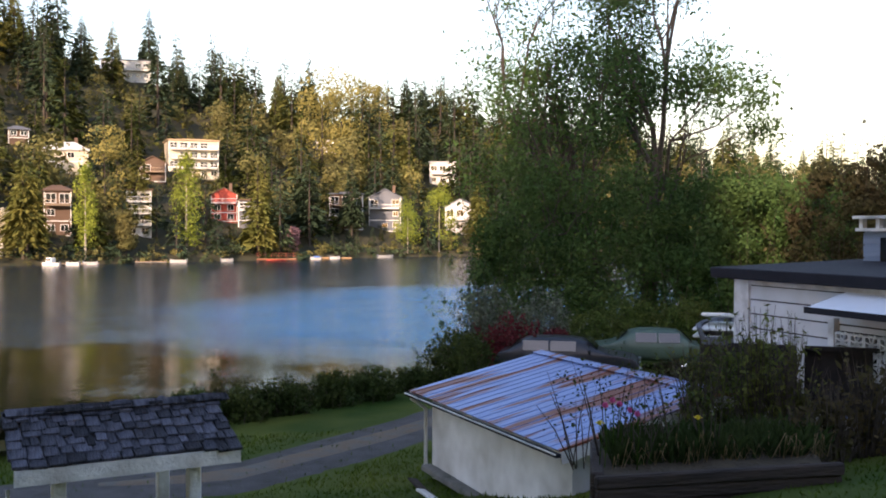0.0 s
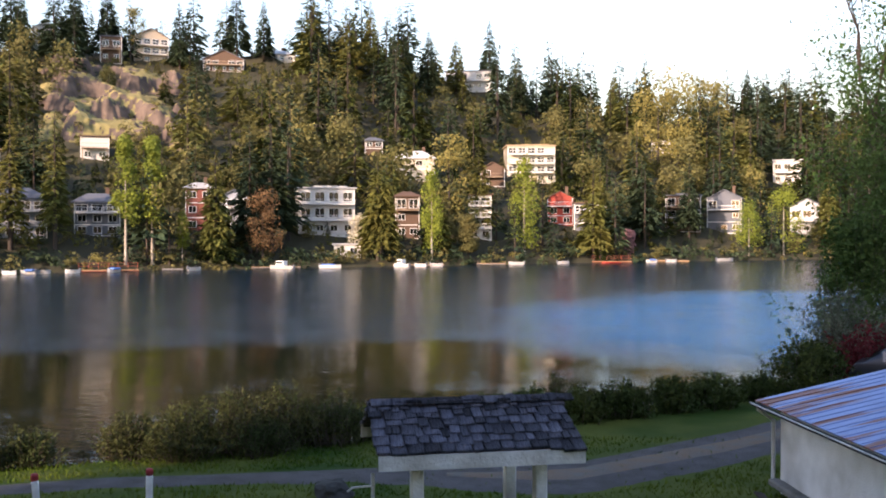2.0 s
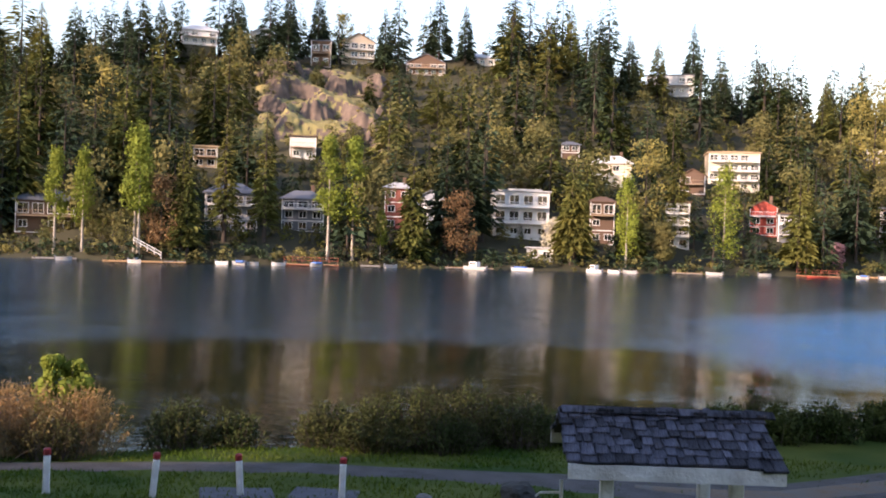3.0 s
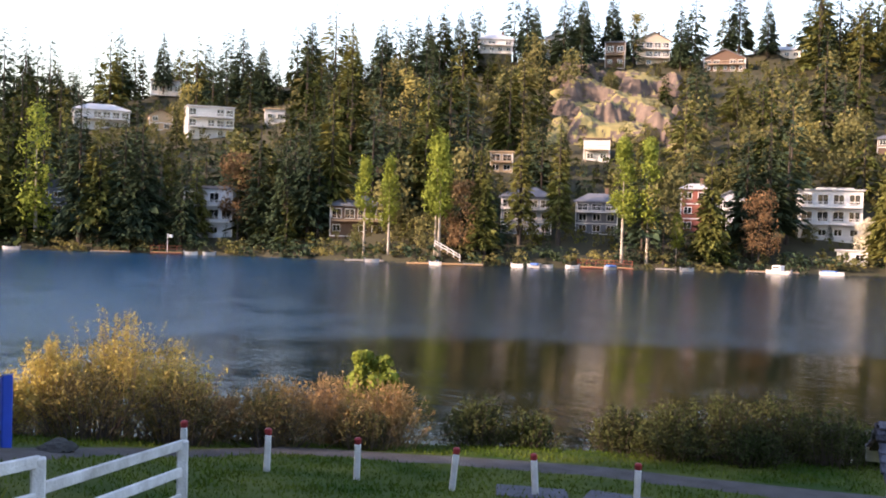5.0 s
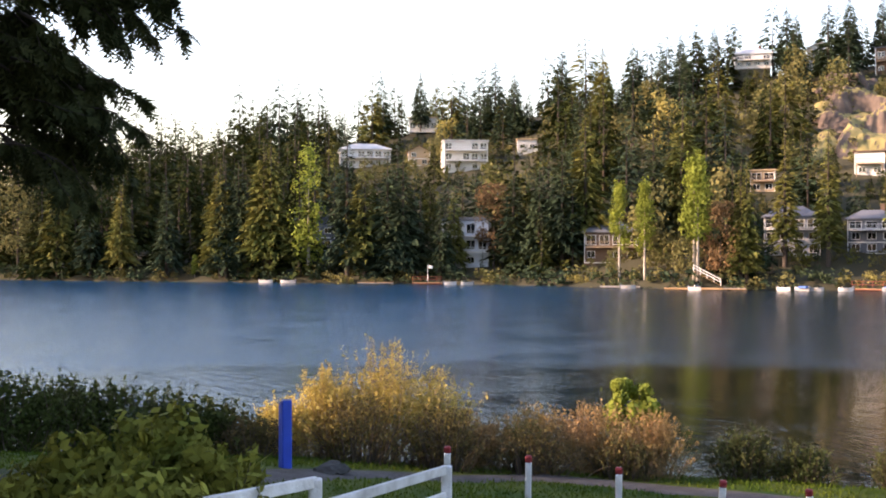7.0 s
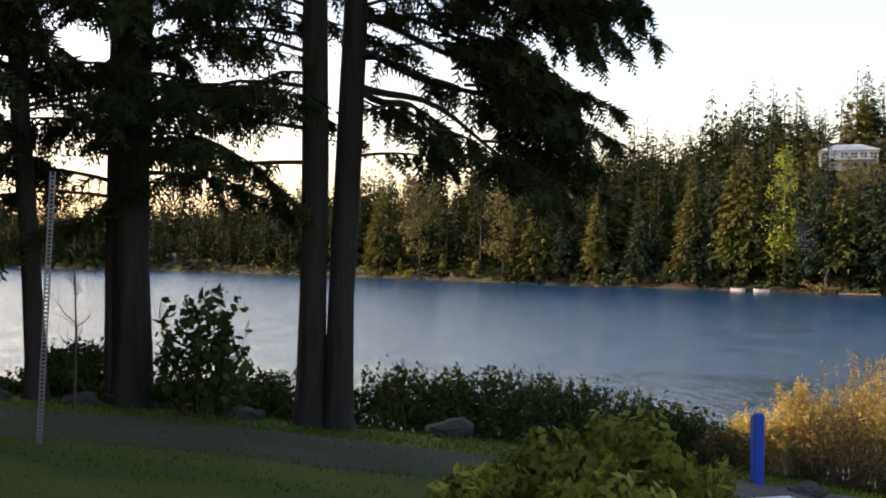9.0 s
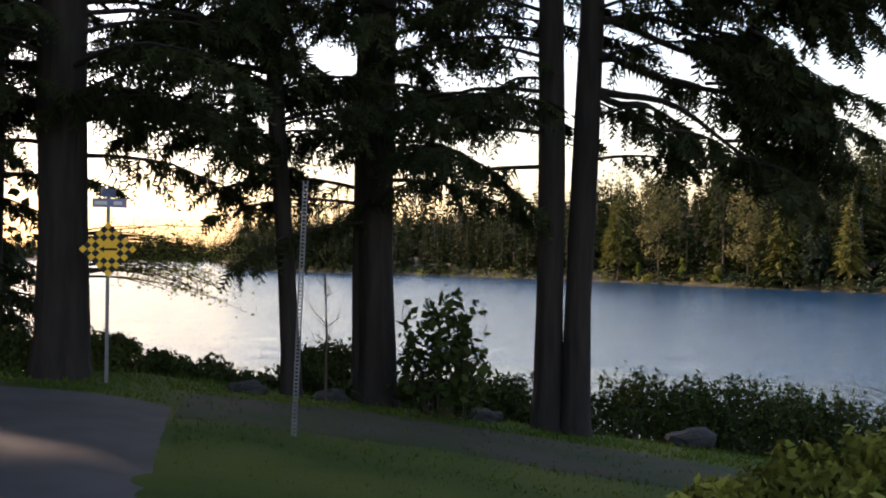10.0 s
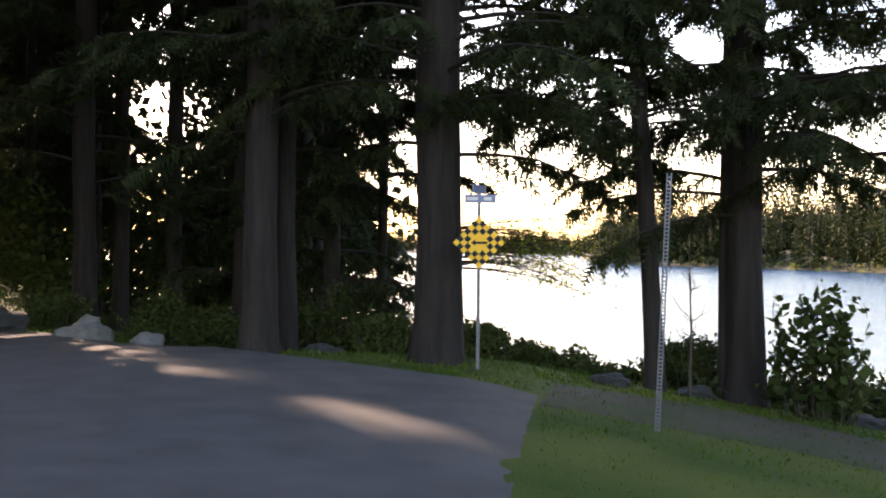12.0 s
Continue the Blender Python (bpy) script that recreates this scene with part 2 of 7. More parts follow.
def build_water():
    m = bpy.data.materials.new("lake_water")
    m.use_nodes = True
    n, l = m.node_tree.nodes, m.node_tree.links
    b = n["Principled BSDF"]
    b.inputs["Roughness"].default_value = 0.1
    b.inputs["IOR"].default_value = 1.333
    geo = n.new("ShaderNodeNewGeometry")
    prev = None
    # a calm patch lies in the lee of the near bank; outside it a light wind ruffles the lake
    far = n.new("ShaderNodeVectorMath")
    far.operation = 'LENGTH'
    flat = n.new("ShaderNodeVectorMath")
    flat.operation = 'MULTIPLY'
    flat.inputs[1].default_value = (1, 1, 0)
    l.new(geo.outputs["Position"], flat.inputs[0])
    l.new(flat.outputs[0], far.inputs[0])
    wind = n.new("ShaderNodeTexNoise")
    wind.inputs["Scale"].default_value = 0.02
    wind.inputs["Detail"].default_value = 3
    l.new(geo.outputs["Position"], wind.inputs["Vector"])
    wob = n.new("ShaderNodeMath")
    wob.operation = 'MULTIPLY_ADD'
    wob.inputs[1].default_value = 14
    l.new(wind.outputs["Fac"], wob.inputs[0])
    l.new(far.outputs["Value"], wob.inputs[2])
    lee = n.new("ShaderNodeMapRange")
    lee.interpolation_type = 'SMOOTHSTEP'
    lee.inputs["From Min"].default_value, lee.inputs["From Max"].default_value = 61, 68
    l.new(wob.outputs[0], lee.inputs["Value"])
    # a fresher gust lies off the sheds
    goff = n.new("ShaderNodeMapping")
    goff.vector_type = 'POINT'
    goff.inputs["Location"].default_value = (-11 / 28, -80 / 36, 0)
    goff.inputs["Scale"].default_value = (1 / 28, 1 / 36, 0)
    l.new(geo.outputs["Position"], goff.inputs["Vector"])
    glen = n.new("ShaderNodeVectorMath")
    glen.operation = 'LENGTH'
    l.new(goff.outputs[0], glen.inputs[0])
    gw = n.new("ShaderNodeMath")
    gw.operation = 'MULTIPLY_ADD'
    gw.inputs[1].default_value = 0.9
    l.new(wind.outputs["Fac"], gw.inputs[0])
    l.new(glen.outputs["Value"], gw.inputs[2])
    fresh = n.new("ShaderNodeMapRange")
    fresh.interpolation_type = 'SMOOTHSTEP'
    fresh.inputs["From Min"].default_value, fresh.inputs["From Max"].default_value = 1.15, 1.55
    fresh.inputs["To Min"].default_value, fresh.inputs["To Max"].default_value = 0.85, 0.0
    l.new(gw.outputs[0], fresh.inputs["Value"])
    # the open western water is ruffled all over
    woff = n.new("ShaderNodeVectorMath")
    woff.operation = 'DOT_PRODUCT'
    woff.inputs[1].default_value = (-0.695, -0.719, 0)
    l.new(geo.outputs["Position"], woff.inputs[0])
    wwob = n.new("ShaderNodeMath")
    wwob.operation = 'MULTIPLY_ADD'
    wwob.inputs[1].default_value = 24
    l.new(wind.outputs["Fac"], wwob.inputs[0])
    l.new(woff.outputs["Value"], wwob.inputs[2])
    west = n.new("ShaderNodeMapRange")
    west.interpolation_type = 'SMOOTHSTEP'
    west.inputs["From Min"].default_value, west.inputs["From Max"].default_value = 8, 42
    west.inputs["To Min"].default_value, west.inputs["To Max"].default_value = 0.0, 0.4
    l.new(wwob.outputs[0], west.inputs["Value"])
    both = n.new("ShaderNodeMath")
    both.operation = 'MAXIMUM'
    l.new(fresh.outputs[0], both.inputs[0]), l.new(west.outputs[0], both.inputs[1])
    base = n.new("ShaderNodeMapRange")
    base.inputs["To Min"].default_value, base.inputs["To Max"].default_value = 0.11, 0.3
    l.new(lee.outputs[0], base.inputs["Value"])
    gust = n.new("ShaderNodeMath")
    gust.operation = 'ADD'
    l.new(base.outputs[0], gust.inputs[0]), l.new(both.outputs[0], gust.inputs[1])
    # cat's-paws: bands of stronger and weaker ripple
    paws = n.new("ShaderNodeTexNoise")
    paws.inputs["Scale"].default_value = 0.22
    paws.inputs["Detail"].default_value = 5
    paws.inputs["Roughness"].default_value = 0.65
    l.new(geo.outputs["Position"], paws.inputs["Vector"])
    pawr = n.new("ShaderNodeMapRange")
    pawr.inputs["From Min"].default_value, pawr.inputs["From Max"].default_value = 0.35, 0.65
    pawr.inputs["To Min"].default_value, pawr.inputs["To Max"].default_value = 0.45, 1.55
    l.new(paws.outputs["Fac"], pawr.inputs["Value"])
    ruffle = n.new("ShaderNodeMath")
    ruffle.operation = 'MULTIPLY'
    l.new(gust.outputs[0], ruffle.inputs[0]), l.new(pawr.outputs[0], ruffle.inputs[1])
    for sc, stre, dist in ((2.0, 0.35, 0.11), (8.0, 0.35, 0.04)):
        mp = n.new("ShaderNodeMapping")
        mp.inputs["Rotation"].default_value = (0, 0, radians(-32))
        mp.inputs["Scale"].default_value = (stre, 1, 1)
        l.new(geo.outputs["Position"], mp.inputs["Vector"])
        nz = n.new("ShaderNodeTexNoise")
        nz.inputs["Scale"].default_value = sc
        nz.inputs["Detail"].default_value = 3
        l.new(mp.outputs[0], nz.inputs["Vector"])
        bp = n.new("ShaderNodeBump")
        l.new(ruffle.outputs[0], bp.inputs["Strength"])
        bp.inputs["Distance"].default_value = dist
        l.new(nz.outputs["Fac"], bp.inputs["Height"])
        if prev:
            l.new(prev, bp.inputs["Normal"])
        prev = bp.outputs[0]
    l.new(prev, b.inputs["Normal"])
    rr = n.new("ShaderNodeMapRange")
    rr.inputs["To Min"].default_value, rr.inputs["To Max"].default_value = 0.05, 0.16
    l.new(lee.outputs[0], rr.inputs["Value"])
    l.new(rr.outputs[0], b.inputs["Roughness"])
    # reflected sky blue painted into the base colour where wind ruffles the lake
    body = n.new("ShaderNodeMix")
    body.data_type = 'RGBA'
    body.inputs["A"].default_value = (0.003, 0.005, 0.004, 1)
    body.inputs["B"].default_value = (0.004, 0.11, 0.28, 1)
    # deep is the strength of that painted sky blue, not a depth
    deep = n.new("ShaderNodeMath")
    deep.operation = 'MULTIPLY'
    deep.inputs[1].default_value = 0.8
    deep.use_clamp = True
    sky_sheen = n.new("ShaderNodeMath")
    sky_sheen.operation = 'MULTIPLY_ADD'
    sky_sheen.inputs[1].default_value = 0.1
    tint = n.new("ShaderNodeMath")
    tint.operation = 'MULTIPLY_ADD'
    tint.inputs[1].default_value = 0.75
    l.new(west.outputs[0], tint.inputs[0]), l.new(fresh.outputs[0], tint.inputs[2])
    l.new(lee.outputs[0], sky_sheen.inputs[0]), l.new(tint.outputs[0], sky_sheen.inputs[2])
    l.new(sky_sheen.outputs[0], deep.inputs[0])
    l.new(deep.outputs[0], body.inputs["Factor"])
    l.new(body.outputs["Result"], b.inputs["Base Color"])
    az = np.radians(np.arange(-66, 170, 4.0))
    d = np.array([20, 60, 120, 220, 500, 1300])
    A, D = np.meshgrid(az, d, indexing="ij")
    v = np.stack([-np.sin(A) * D, np.cos(A) * D, 0 * D], -1).reshape(-1, 3)
    i, j = np.meshgrid(np.arange(len(az) - 1), np.arange(len(d) - 1), indexing="ij")
    k = len(d)
    f = np.stack([i * k + j, i * k + j + 1, (i + 1) * k + j + 1, (i + 1) * k + j], -1).reshape(-1, 4)
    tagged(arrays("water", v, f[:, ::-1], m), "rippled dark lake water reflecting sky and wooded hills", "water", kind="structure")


build_ground()
build_water()
strip("road", [(115, 4), (115, 8.2), (114.3, 11.3), (113.6, 15.2)], [(178, 6), (160, 14), (148, 22), (142, 25.5)], M_asphalt, "dark worn asphalt lane ending at the trees", "road", lift=0.08, steps=90, across=24, rough=0.05, edge=0.01)
strip("gravel_lane", [(19.8, 21.8), (12, 20.9), (8.7, 20.7), (2.9, 22.8), (-2.3, 25.5), (-7, 28.5), (-12, 31.5)], [(19.8, 24.2), (12, 24.4), (8.3, 24.9), (2.9, 27.8), (-1.6, 30.6), (-7, 35), (-12, 39)], M_gravel, "grey gravel lane past the shed", "road", steps=50, across=9)
strip("dirt_verge", [(16, 22.6), (11, 22.0), (8.5, 22.0), (2.9, 24.3), (-2, 27.0), (-8, 31.0)], [(16, 23.2), (11, 23.6), (8.5, 24.0), (2.9, 26.6), (-2, 29.4), (-8, 33.6)], M_track, "brown dirt strip between wheel tracks", "road", lift=0.045, steps=60)
strip("gravel_path", [(72, 15.5), (62, 20), (53, 23.0), (44, 22.8), (34.7, 22.6), (26, 22.2), (19.8, 21.8)],
      [(72, 18.6), (62, 22.4), (53, 24.6), (44, 24.6), (34.7, 24.4), (26, 24.0), (19.8, 24.2)], M_gravel, "grey gravel footpath along the lake shore", "path", steps=70)
strip("dirt_track", [(113.6, 14.0), (108, 13.8), (101, 13.6), (93, 13.4), (83, 13.3), (72, 15.5)],
      [(112.5, 17.6), (106, 18.0), (101, 18.2), (93, 18.0), (83, 17.6), (72, 18.6)], M_dirt, "brown dirt and gravel track under the firs", "path", steps=80, across=12, rough=0.3)


# ---- trees ----
RNG = np.random.default_rng(7)


def conifer_arrays(rng, height, radius, n, bare=0.12, droop=0.35, ragged=0.35, spray=1.7, fine=0.8):
    """Boughs of a conifer as arrays: a jagged fan of needles for each bough."""
    u = np.clip(bare + (1 - bare) * (1 - rng.random(n) ** 0.62), 0, 0.995)
    # boughs gather in whorls
    steps = max(8, int(height / 1.15))
    u = np.clip((np.round(u * steps) + rng.normal(0, 0.34, n)) / steps, bare * 0.8, 0.995)
    ph = rng.random(n) * 2 * math.pi
    lobe = 1 + ragged * np.sin(ph * 2 + rng.random() * 6) * 0.4 + ragged * rng.normal(0, 0.5, n)
    r = radius * (1 - u) ** 0.75 * np.clip(lobe, 0.35, 1.5) + 0.12
    inner = r * (0.1 + 0.45 * rng.random(n))
    z = u * height
    wid = (0.06 + 0.06 * rng.random(n)) * r + 0.07
    c, s = np.cos(ph), np.sin(ph)
    dz = droop * (0.4 + rng.random(n) * 0.9)
    tip = np.stack([c * r, s * r, z - dz * r * 0.8], -1)
    base = np.stack([c * inner, s * inner, z - dz * inner * 0.3], -1)
    mid = (tip + base) / 2 + np.stack([0 * c, 0 * c, 0.12 * r], -1)
    side = np.stack([-s, c, 0 * c], -1) * wid[:, None]
    lift = rng.normal(0, 0.35, n)[:, None] * wid[:, None] * np.array([0, 0, 1])
    v = np.stack([base, mid + side + lift - [0, 0, 0.1], tip, mid - side - lift - [0, 0, 0.1]], 1).reshape(-1, 3)
    o = np.arange(n)[:, None] * 4
    f = np.concatenate([o + [0, 1, 2], o + [0, 2, 3]], 0)
    # loose sprays between the boughs
    m = int(n * spray)
    k = rng.integers(0, n, m)
    w = rng.random(m)[:, None] ** 0.7
    p = base[k] * (1 - w) + tip[k] * w + rng.normal(0, 1, (m, 3)) * (0.07 * r[k] + 0.04)[:, None]
    sz = (0.075 * r[k] + 0.12)[:, None] * fine
    # sprays lie roughly in the flank of the crown
    nn = np.stack([c[k], s[k], np.full(m, 0.45)], -1) + rng.normal(0, 0.32, (m, 3))
    ta = np.stack([c[k] * 0.7, s[k] * 0.7, np.full(m, -0.55)], -1) + rng.normal(0, 0.45, (m, 3))
    ta /= np.linalg.norm(ta, axis=1)[:, None] + 1e-9
    tb = np.cross(nn, ta)
    tb /= np.linalg.norm(tb, axis=1)[:, None] + 1e-9
    sz = sz * (1.1 + 0.9 * rng.random(m))[:, None]
    tri = np.stack([p + ta * sz * 1.5, p - ta * sz * 0.7 + tb * sz * 0.55, p - ta * sz * 0.7 - tb * sz * 0.55], 1).reshape(-1, 3)
    f2 = np.arange(m * 3).reshape(-1, 3)
    return merge([(v, f), (tri, f2)])


def broad_arrays(rng, height, radius, n, low=0.15, lobes=9, size=0.32, taper=0.5, lobe=1.0):
    """Leaf clumps of a broadleaf crown as arrays: lobes of small leaf fans with gaps."""
    cu = low + (1 - low) * rng.random(lobes)
    cr = radius * np.sqrt(np.clip(1 - ((cu - (low + (1 - low) * 0.45)) / 0.62) ** 2, 0.05, 1)) * (1 - taper * np.clip((cu - 0.5) * 2, 0, 1) * 0.5)
    ph = rng.random(lobes) * 2 * math.pi
    cc = np.stack([np.cos(ph) * cr, np.sin(ph) * cr, cu * height], -1) * [0.55 + 0.3 * (1 - lobe), 0.55 + 0.3 * (1 - lobe), 1]
    cs = radius * lobe * (0.32 + 0.25 * rng.random(lobes))
    k = rng.integers(0, lobes, n)
    d = rng.normal(0, 1, (n, 3))
    d /= np.linalg.norm(d, axis=1)[:, None]
    rad = cs[k] * (0.55 + 0.5 * rng.random(n) ** 0.5)
    p = cc[k] + d * rad[:, None] * [1, 1, min(1.3, max(0.8, 0.22 * height / radius))]
    p[:, 2] = np.clip(p[:, 2], 0.02 * height, None)
    sz = size * (0.5 + 0.9 * rng.random(n))[:, None]
    face = d + rng.normal(0, 0.45, (n, 3))
    a = np.cross(face, rng.normal(0, 1, (n, 3)))
    a /= np.linalg.norm(a, axis=1)[:, None] + 1e-9
    b = np.cross(face, a)
    b /= np.linalg.norm(b, axis=1)[:, None] + 1e-9
    v = np.stack([p - a * sz, p + b * sz * 0.65, p + a * sz, p - b * sz * 0.65], 1).reshape(-1, 3)
    o = np.arange(n)[:, None] * 4
    return v, np.concatenate([o + [0, 1, 2], o + [0, 2, 3]], 0)


def trunk_arrays(height, r, lean=(0, 0), sides=6):
    pts = [(0, 0, -0.6), (lean[0] * 0.3, lean[1] * 0.3, height * 0.35), (lean[0], lean[1], height)]
    v, f = tube(pts, [r * 1.15, r * 0.8, r * 0.12], sides)
    return v, f


# places kept clear in front of houses and rock: bearing from, to, highest angle of a tree's top, from, to distance
CLEAR = []


def allowed(az, d, top_z):
    e = math.degrees(math.atan2(top_z - EYE, d))
    for a0, a1, emax, d1 in CLEAR:
        if a0 < az < a1 and d < d1 and e > emax:
            return False
    return True


FIR_VAR = {}


def far_tree(kind, az, d, height, label="", group="trees across the lake", width=1.0, lean=0.0):
    """A single tree of the far shore with trunk and crown."""
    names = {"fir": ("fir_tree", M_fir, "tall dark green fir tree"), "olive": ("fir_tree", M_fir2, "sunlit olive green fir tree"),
             "broad": ("broadleaf_tree", M_broad, "olive green broadleaf tree in spring leaf"), "lime": ("poplar_tree", M_lime, "bright lime green tree in fresh leaf"),
             "gold": ("broadleaf_tree", M_gold, "golden yellow broadleaf tree"), "rust": ("broadleaf_tree", M_rust, "russet brown budding tree"),
             "pink": ("blossom_tree", M_pinkbl, "small pink blossoming tree"), "white": ("blossom_tree", M_whitebl, "small white blossoming tree")}
    nm, m, lab = names[kind]
    bare_stem = 30 < az < 50
    key = (kind, int(RNG.integers(0, 4)), round(width, 1), round(height / 4), bare_stem)
    p = at(az, d)
    z = ground_z(p.x, p.y)
    if key not in FIR_VAR:
        rng = np.random.default_rng(abs(hash((round(height), kind == "fir", key[1]))) % 10000 + key[1])
        h = round(height / 4) * 4 + 0.01 if height > 6 else height
        e = empty(nm, Matrix.Translation(at(az, d, z)), label or lab + " on the far shore", "tree", group)
        if kind in ("fir", "olive"):
            cv = conifer_arrays(rng, h, h * 0.18 * width, 620, bare=0.08 + 0.12 * rng.random(), ragged=0.55, spray=3.4, fine=0.42)
            tv = trunk_arrays(h * 0.97, 0.016 * h)
        elif kind == "lime":
            cv = broad_arrays(rng, h, h * (0.17 if bare_stem else 0.22) * width, 2600, low=0.36 if bare_stem else 0.1, lobes=34, size=0.17 * max(1, h / 14), taper=1.5)
            tv = trunk_arrays(h * 0.8, 0.014 * h)
        else:
            cv = broad_arrays(rng, h, h * 0.3 * width, 2400, low=0.2, lobes=22, size=0.2 * max(1, h / 13))
            tv = trunk_arrays(h * 0.7, 0.014 * h)
        arrays("trunk", *tv, M_barkpale if kind == "lime" else M_bark, e)
        arrays("crown", *cv, m, e)
        FIR_VAR[key] = (e, h)
        return e
    src, h = FIR_VAR[key]
    return tagged(copy_thing(src, Matrix.Translation(at(az, d, z)) @ pose(0, 0, 0, 0, 0, float(RNG.random() * 360))), label or lab + " on the far shore", "tree", group)


def forest():
    """The far woods: what nobody could count, one object for each kind of foliage."""
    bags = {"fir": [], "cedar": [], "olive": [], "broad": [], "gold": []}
    trunks = []
    var = {}
    rng = np.random.default_rng(11)
    for k in range(8):
        var["fir", k] = conifer_arrays(rng, 20, 3.4 + 1.0 * rng.random(), 150, bare=0.06 + 0.12 * rng.random(), spray=2.0, fine=0.62)
        var["olive", k] = conifer_arrays(rng, 18, 3.6 + 1.0 * rng.random(), 170, ragged=0.6, spray=2.2, fine=0.6)
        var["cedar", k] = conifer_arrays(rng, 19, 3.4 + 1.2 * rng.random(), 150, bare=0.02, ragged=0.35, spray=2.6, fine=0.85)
        var["broad", k] = broad_arrays(rng, 11, 4.2, 760, low=0.08, lobes=13, size=0.33)
        var["gold", k] = broad_arrays(rng, 12, 4.0, 760, low=0.08, lobes=13, size=0.33)
    tv = trunk_arrays(17, 0.28, sides=4)
    count = 0
    cells = []
    az = -28.0
    while az < 124:
        far, deep = float(np.interp(az, FBEAR, FAR)), float(np.interp(np.interp(az, FBEAR, FAR), [165, 320, 1000], [135, 150, 260]))
        step = 8.2 if far < 260 else (8.6 if far < 450 else 14)
        s = 5.0
        while s < deep + 26:
            cells.append((az, far, s, deep))
            s += step * (1.0 + 0.6 * (s / deep) if s < deep * 0.82 else 0.8)
        az += math.degrees(step / (far + 70))
    for az, far, s, deep in cells:
        a = az + rng.normal(0, 0.6)
        d = far + s + rng.normal(0, 2.4)
        if d < far + 2.5:
            continue
        p = at(a, d)
        z = ground_z(p.x, p.y)
        patch = noise.noise((p.x * 0.022, p.y * 0.022, 4.0)) + 0.35 * rng.normal()
        # more dark fir to the west and near the shore stands in for shade
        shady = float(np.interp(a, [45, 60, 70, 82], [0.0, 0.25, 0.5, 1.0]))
        if s > deep * 0.82:
            kind = "fir" if rng.random() < 0.75 else "olive"
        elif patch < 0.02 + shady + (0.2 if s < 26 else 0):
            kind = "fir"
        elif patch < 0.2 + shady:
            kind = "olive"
        else:
            kind = "broad" if rng.random() < 0.9 else "gold"
        sc = 0.62 + 0.85 * rng.random() ** 1.2
        if s > deep * 0.82 and kind == "fir":
            sc = 0.5 + 0.9 * rng.random() ** 1.4
        hh = {"fir": 20, "olive": 18, "broad": 11, "gold": 12}[kind] * sc
        tries = 0
        while not allowed(a, d, z + hh) and tries < 4:
            sc *= 0.62
            hh *= 0.62
            tries += 1
        if not allowed(a, d, z + hh) or sc < 0.12:
            continue
        # western trees mostly take the shaded needle copy
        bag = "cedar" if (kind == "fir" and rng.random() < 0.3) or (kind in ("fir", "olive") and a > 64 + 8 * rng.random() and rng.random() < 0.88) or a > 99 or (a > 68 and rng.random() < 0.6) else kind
        v, f = var[bag, int(rng.integers(0, 8))]
        w = rng.random() * 6.28
        c, s_ = math.cos(w), math.sin(w)
        rot = np.array([[c, -s_, 0], [s_, c, 0], [0, 0, 1]])
        wide = 0.85 + 0.4 * rng.random()
        bags[bag].append(((v @ rot.T) * [sc * wide, sc * wide, sc] + [p.x, p.y, z - 0.2], f))
        if kind in ("fir", "olive"):
            trunks.append((tv[0] * [sc, sc, sc] + [p.x, p.y, z], tv[1]))
        count += 1
    bushes = [broad_arrays(rng, 2.4, 1.7, 46, low=0.0, lobes=6, size=0.34) for k in range(6)]
    for i in range(3600):
        a = -8 + 78 * rng.random()
        far = float(np.interp(a, FBEAR, FAR))
        p = at(a, far + 8 + 125 * rng.random() ** 0.8)
        if 30.2 < a < 38.6 and 236 < p.length < 300:
            continue
        v, f = bushes[i % 6]
        sc = 0.5 + 0.9 * rng.random() ** 2
        bags["olive" if rng.random() < 0.5 else "broad"].append((v * [sc, sc, sc] + [p.x, p.y, ground_z(p.x, p.y) - 0.25], f))
    labs = {"fir": "dense dark green fir woods covering the far hills", "olive": "sunlit olive green conifer woods on the far hills",
            "broad": "olive and yellow-green broadleaf woods in spring leaf", "gold": "golden broadleaf trees scattered through the woods"}
    labs["cedar"] = "dark fir woods with shade put into the needles, mostly western"
    mats = {"fir": M_fir, "cedar": M_fir_shade, "olive": M_fir2, "broad": M_broad, "gold": M_gold}
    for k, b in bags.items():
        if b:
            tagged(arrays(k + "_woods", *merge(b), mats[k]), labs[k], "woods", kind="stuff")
    tagged(arrays("woods_trunks", *merge(trunks), M_bark), "brown conifer trunks standing in the far woods", "woods", kind="stuff")

# ---- the far shore: houses, docks, boats, single trees ----
PAINT = {"cream": (0.56, 0.5, 0.38), "white": (0.6, 0.59, 0.55), "red": (0.42, 0.07, 0.045), "slate": (0.12, 0.13, 0.15), "brown": (0.12, 0.075, 0.05),
         "brick": (0.22, 0.075, 0.055), "greyblue": (0.3, 0.33, 0.38), "bluegrey": (0.22, 0.27, 0.36), "bluewhite": (0.55, 0.6, 0.66), "tan": (0.45, 0.33, 0.2),
         "beige": (0.5, 0.42, 0.32), "greywhite": (0.52, 0.53, 0.52), "grey": (0.4, 0.4, 0.39), "wood": (0.4, 0.25, 0.12), "blue": (0.1, 0.2, 0.5)}
M_paint = {k: mat(k + "_boards", c, 0.7, var=0.18, scale=0.9, bump=0.3, bscale=3, stretch=(0.3, 0.3, 5)) for k, c in PAINT.items()}
M_trim = mat("white_trim_paint", (0.75, 0.74, 0.7), 0.6, var=0.12, scale=2)
M_glass = mat("dark_window_glass", (0.02, 0.024, 0.03), 0.06, var=0.3, scale=0.6, spec=0.9)
M_rail = mat("weathered_rail_wood", (0.36, 0.27, 0.18), 0.8, var=0.25, scale=3)
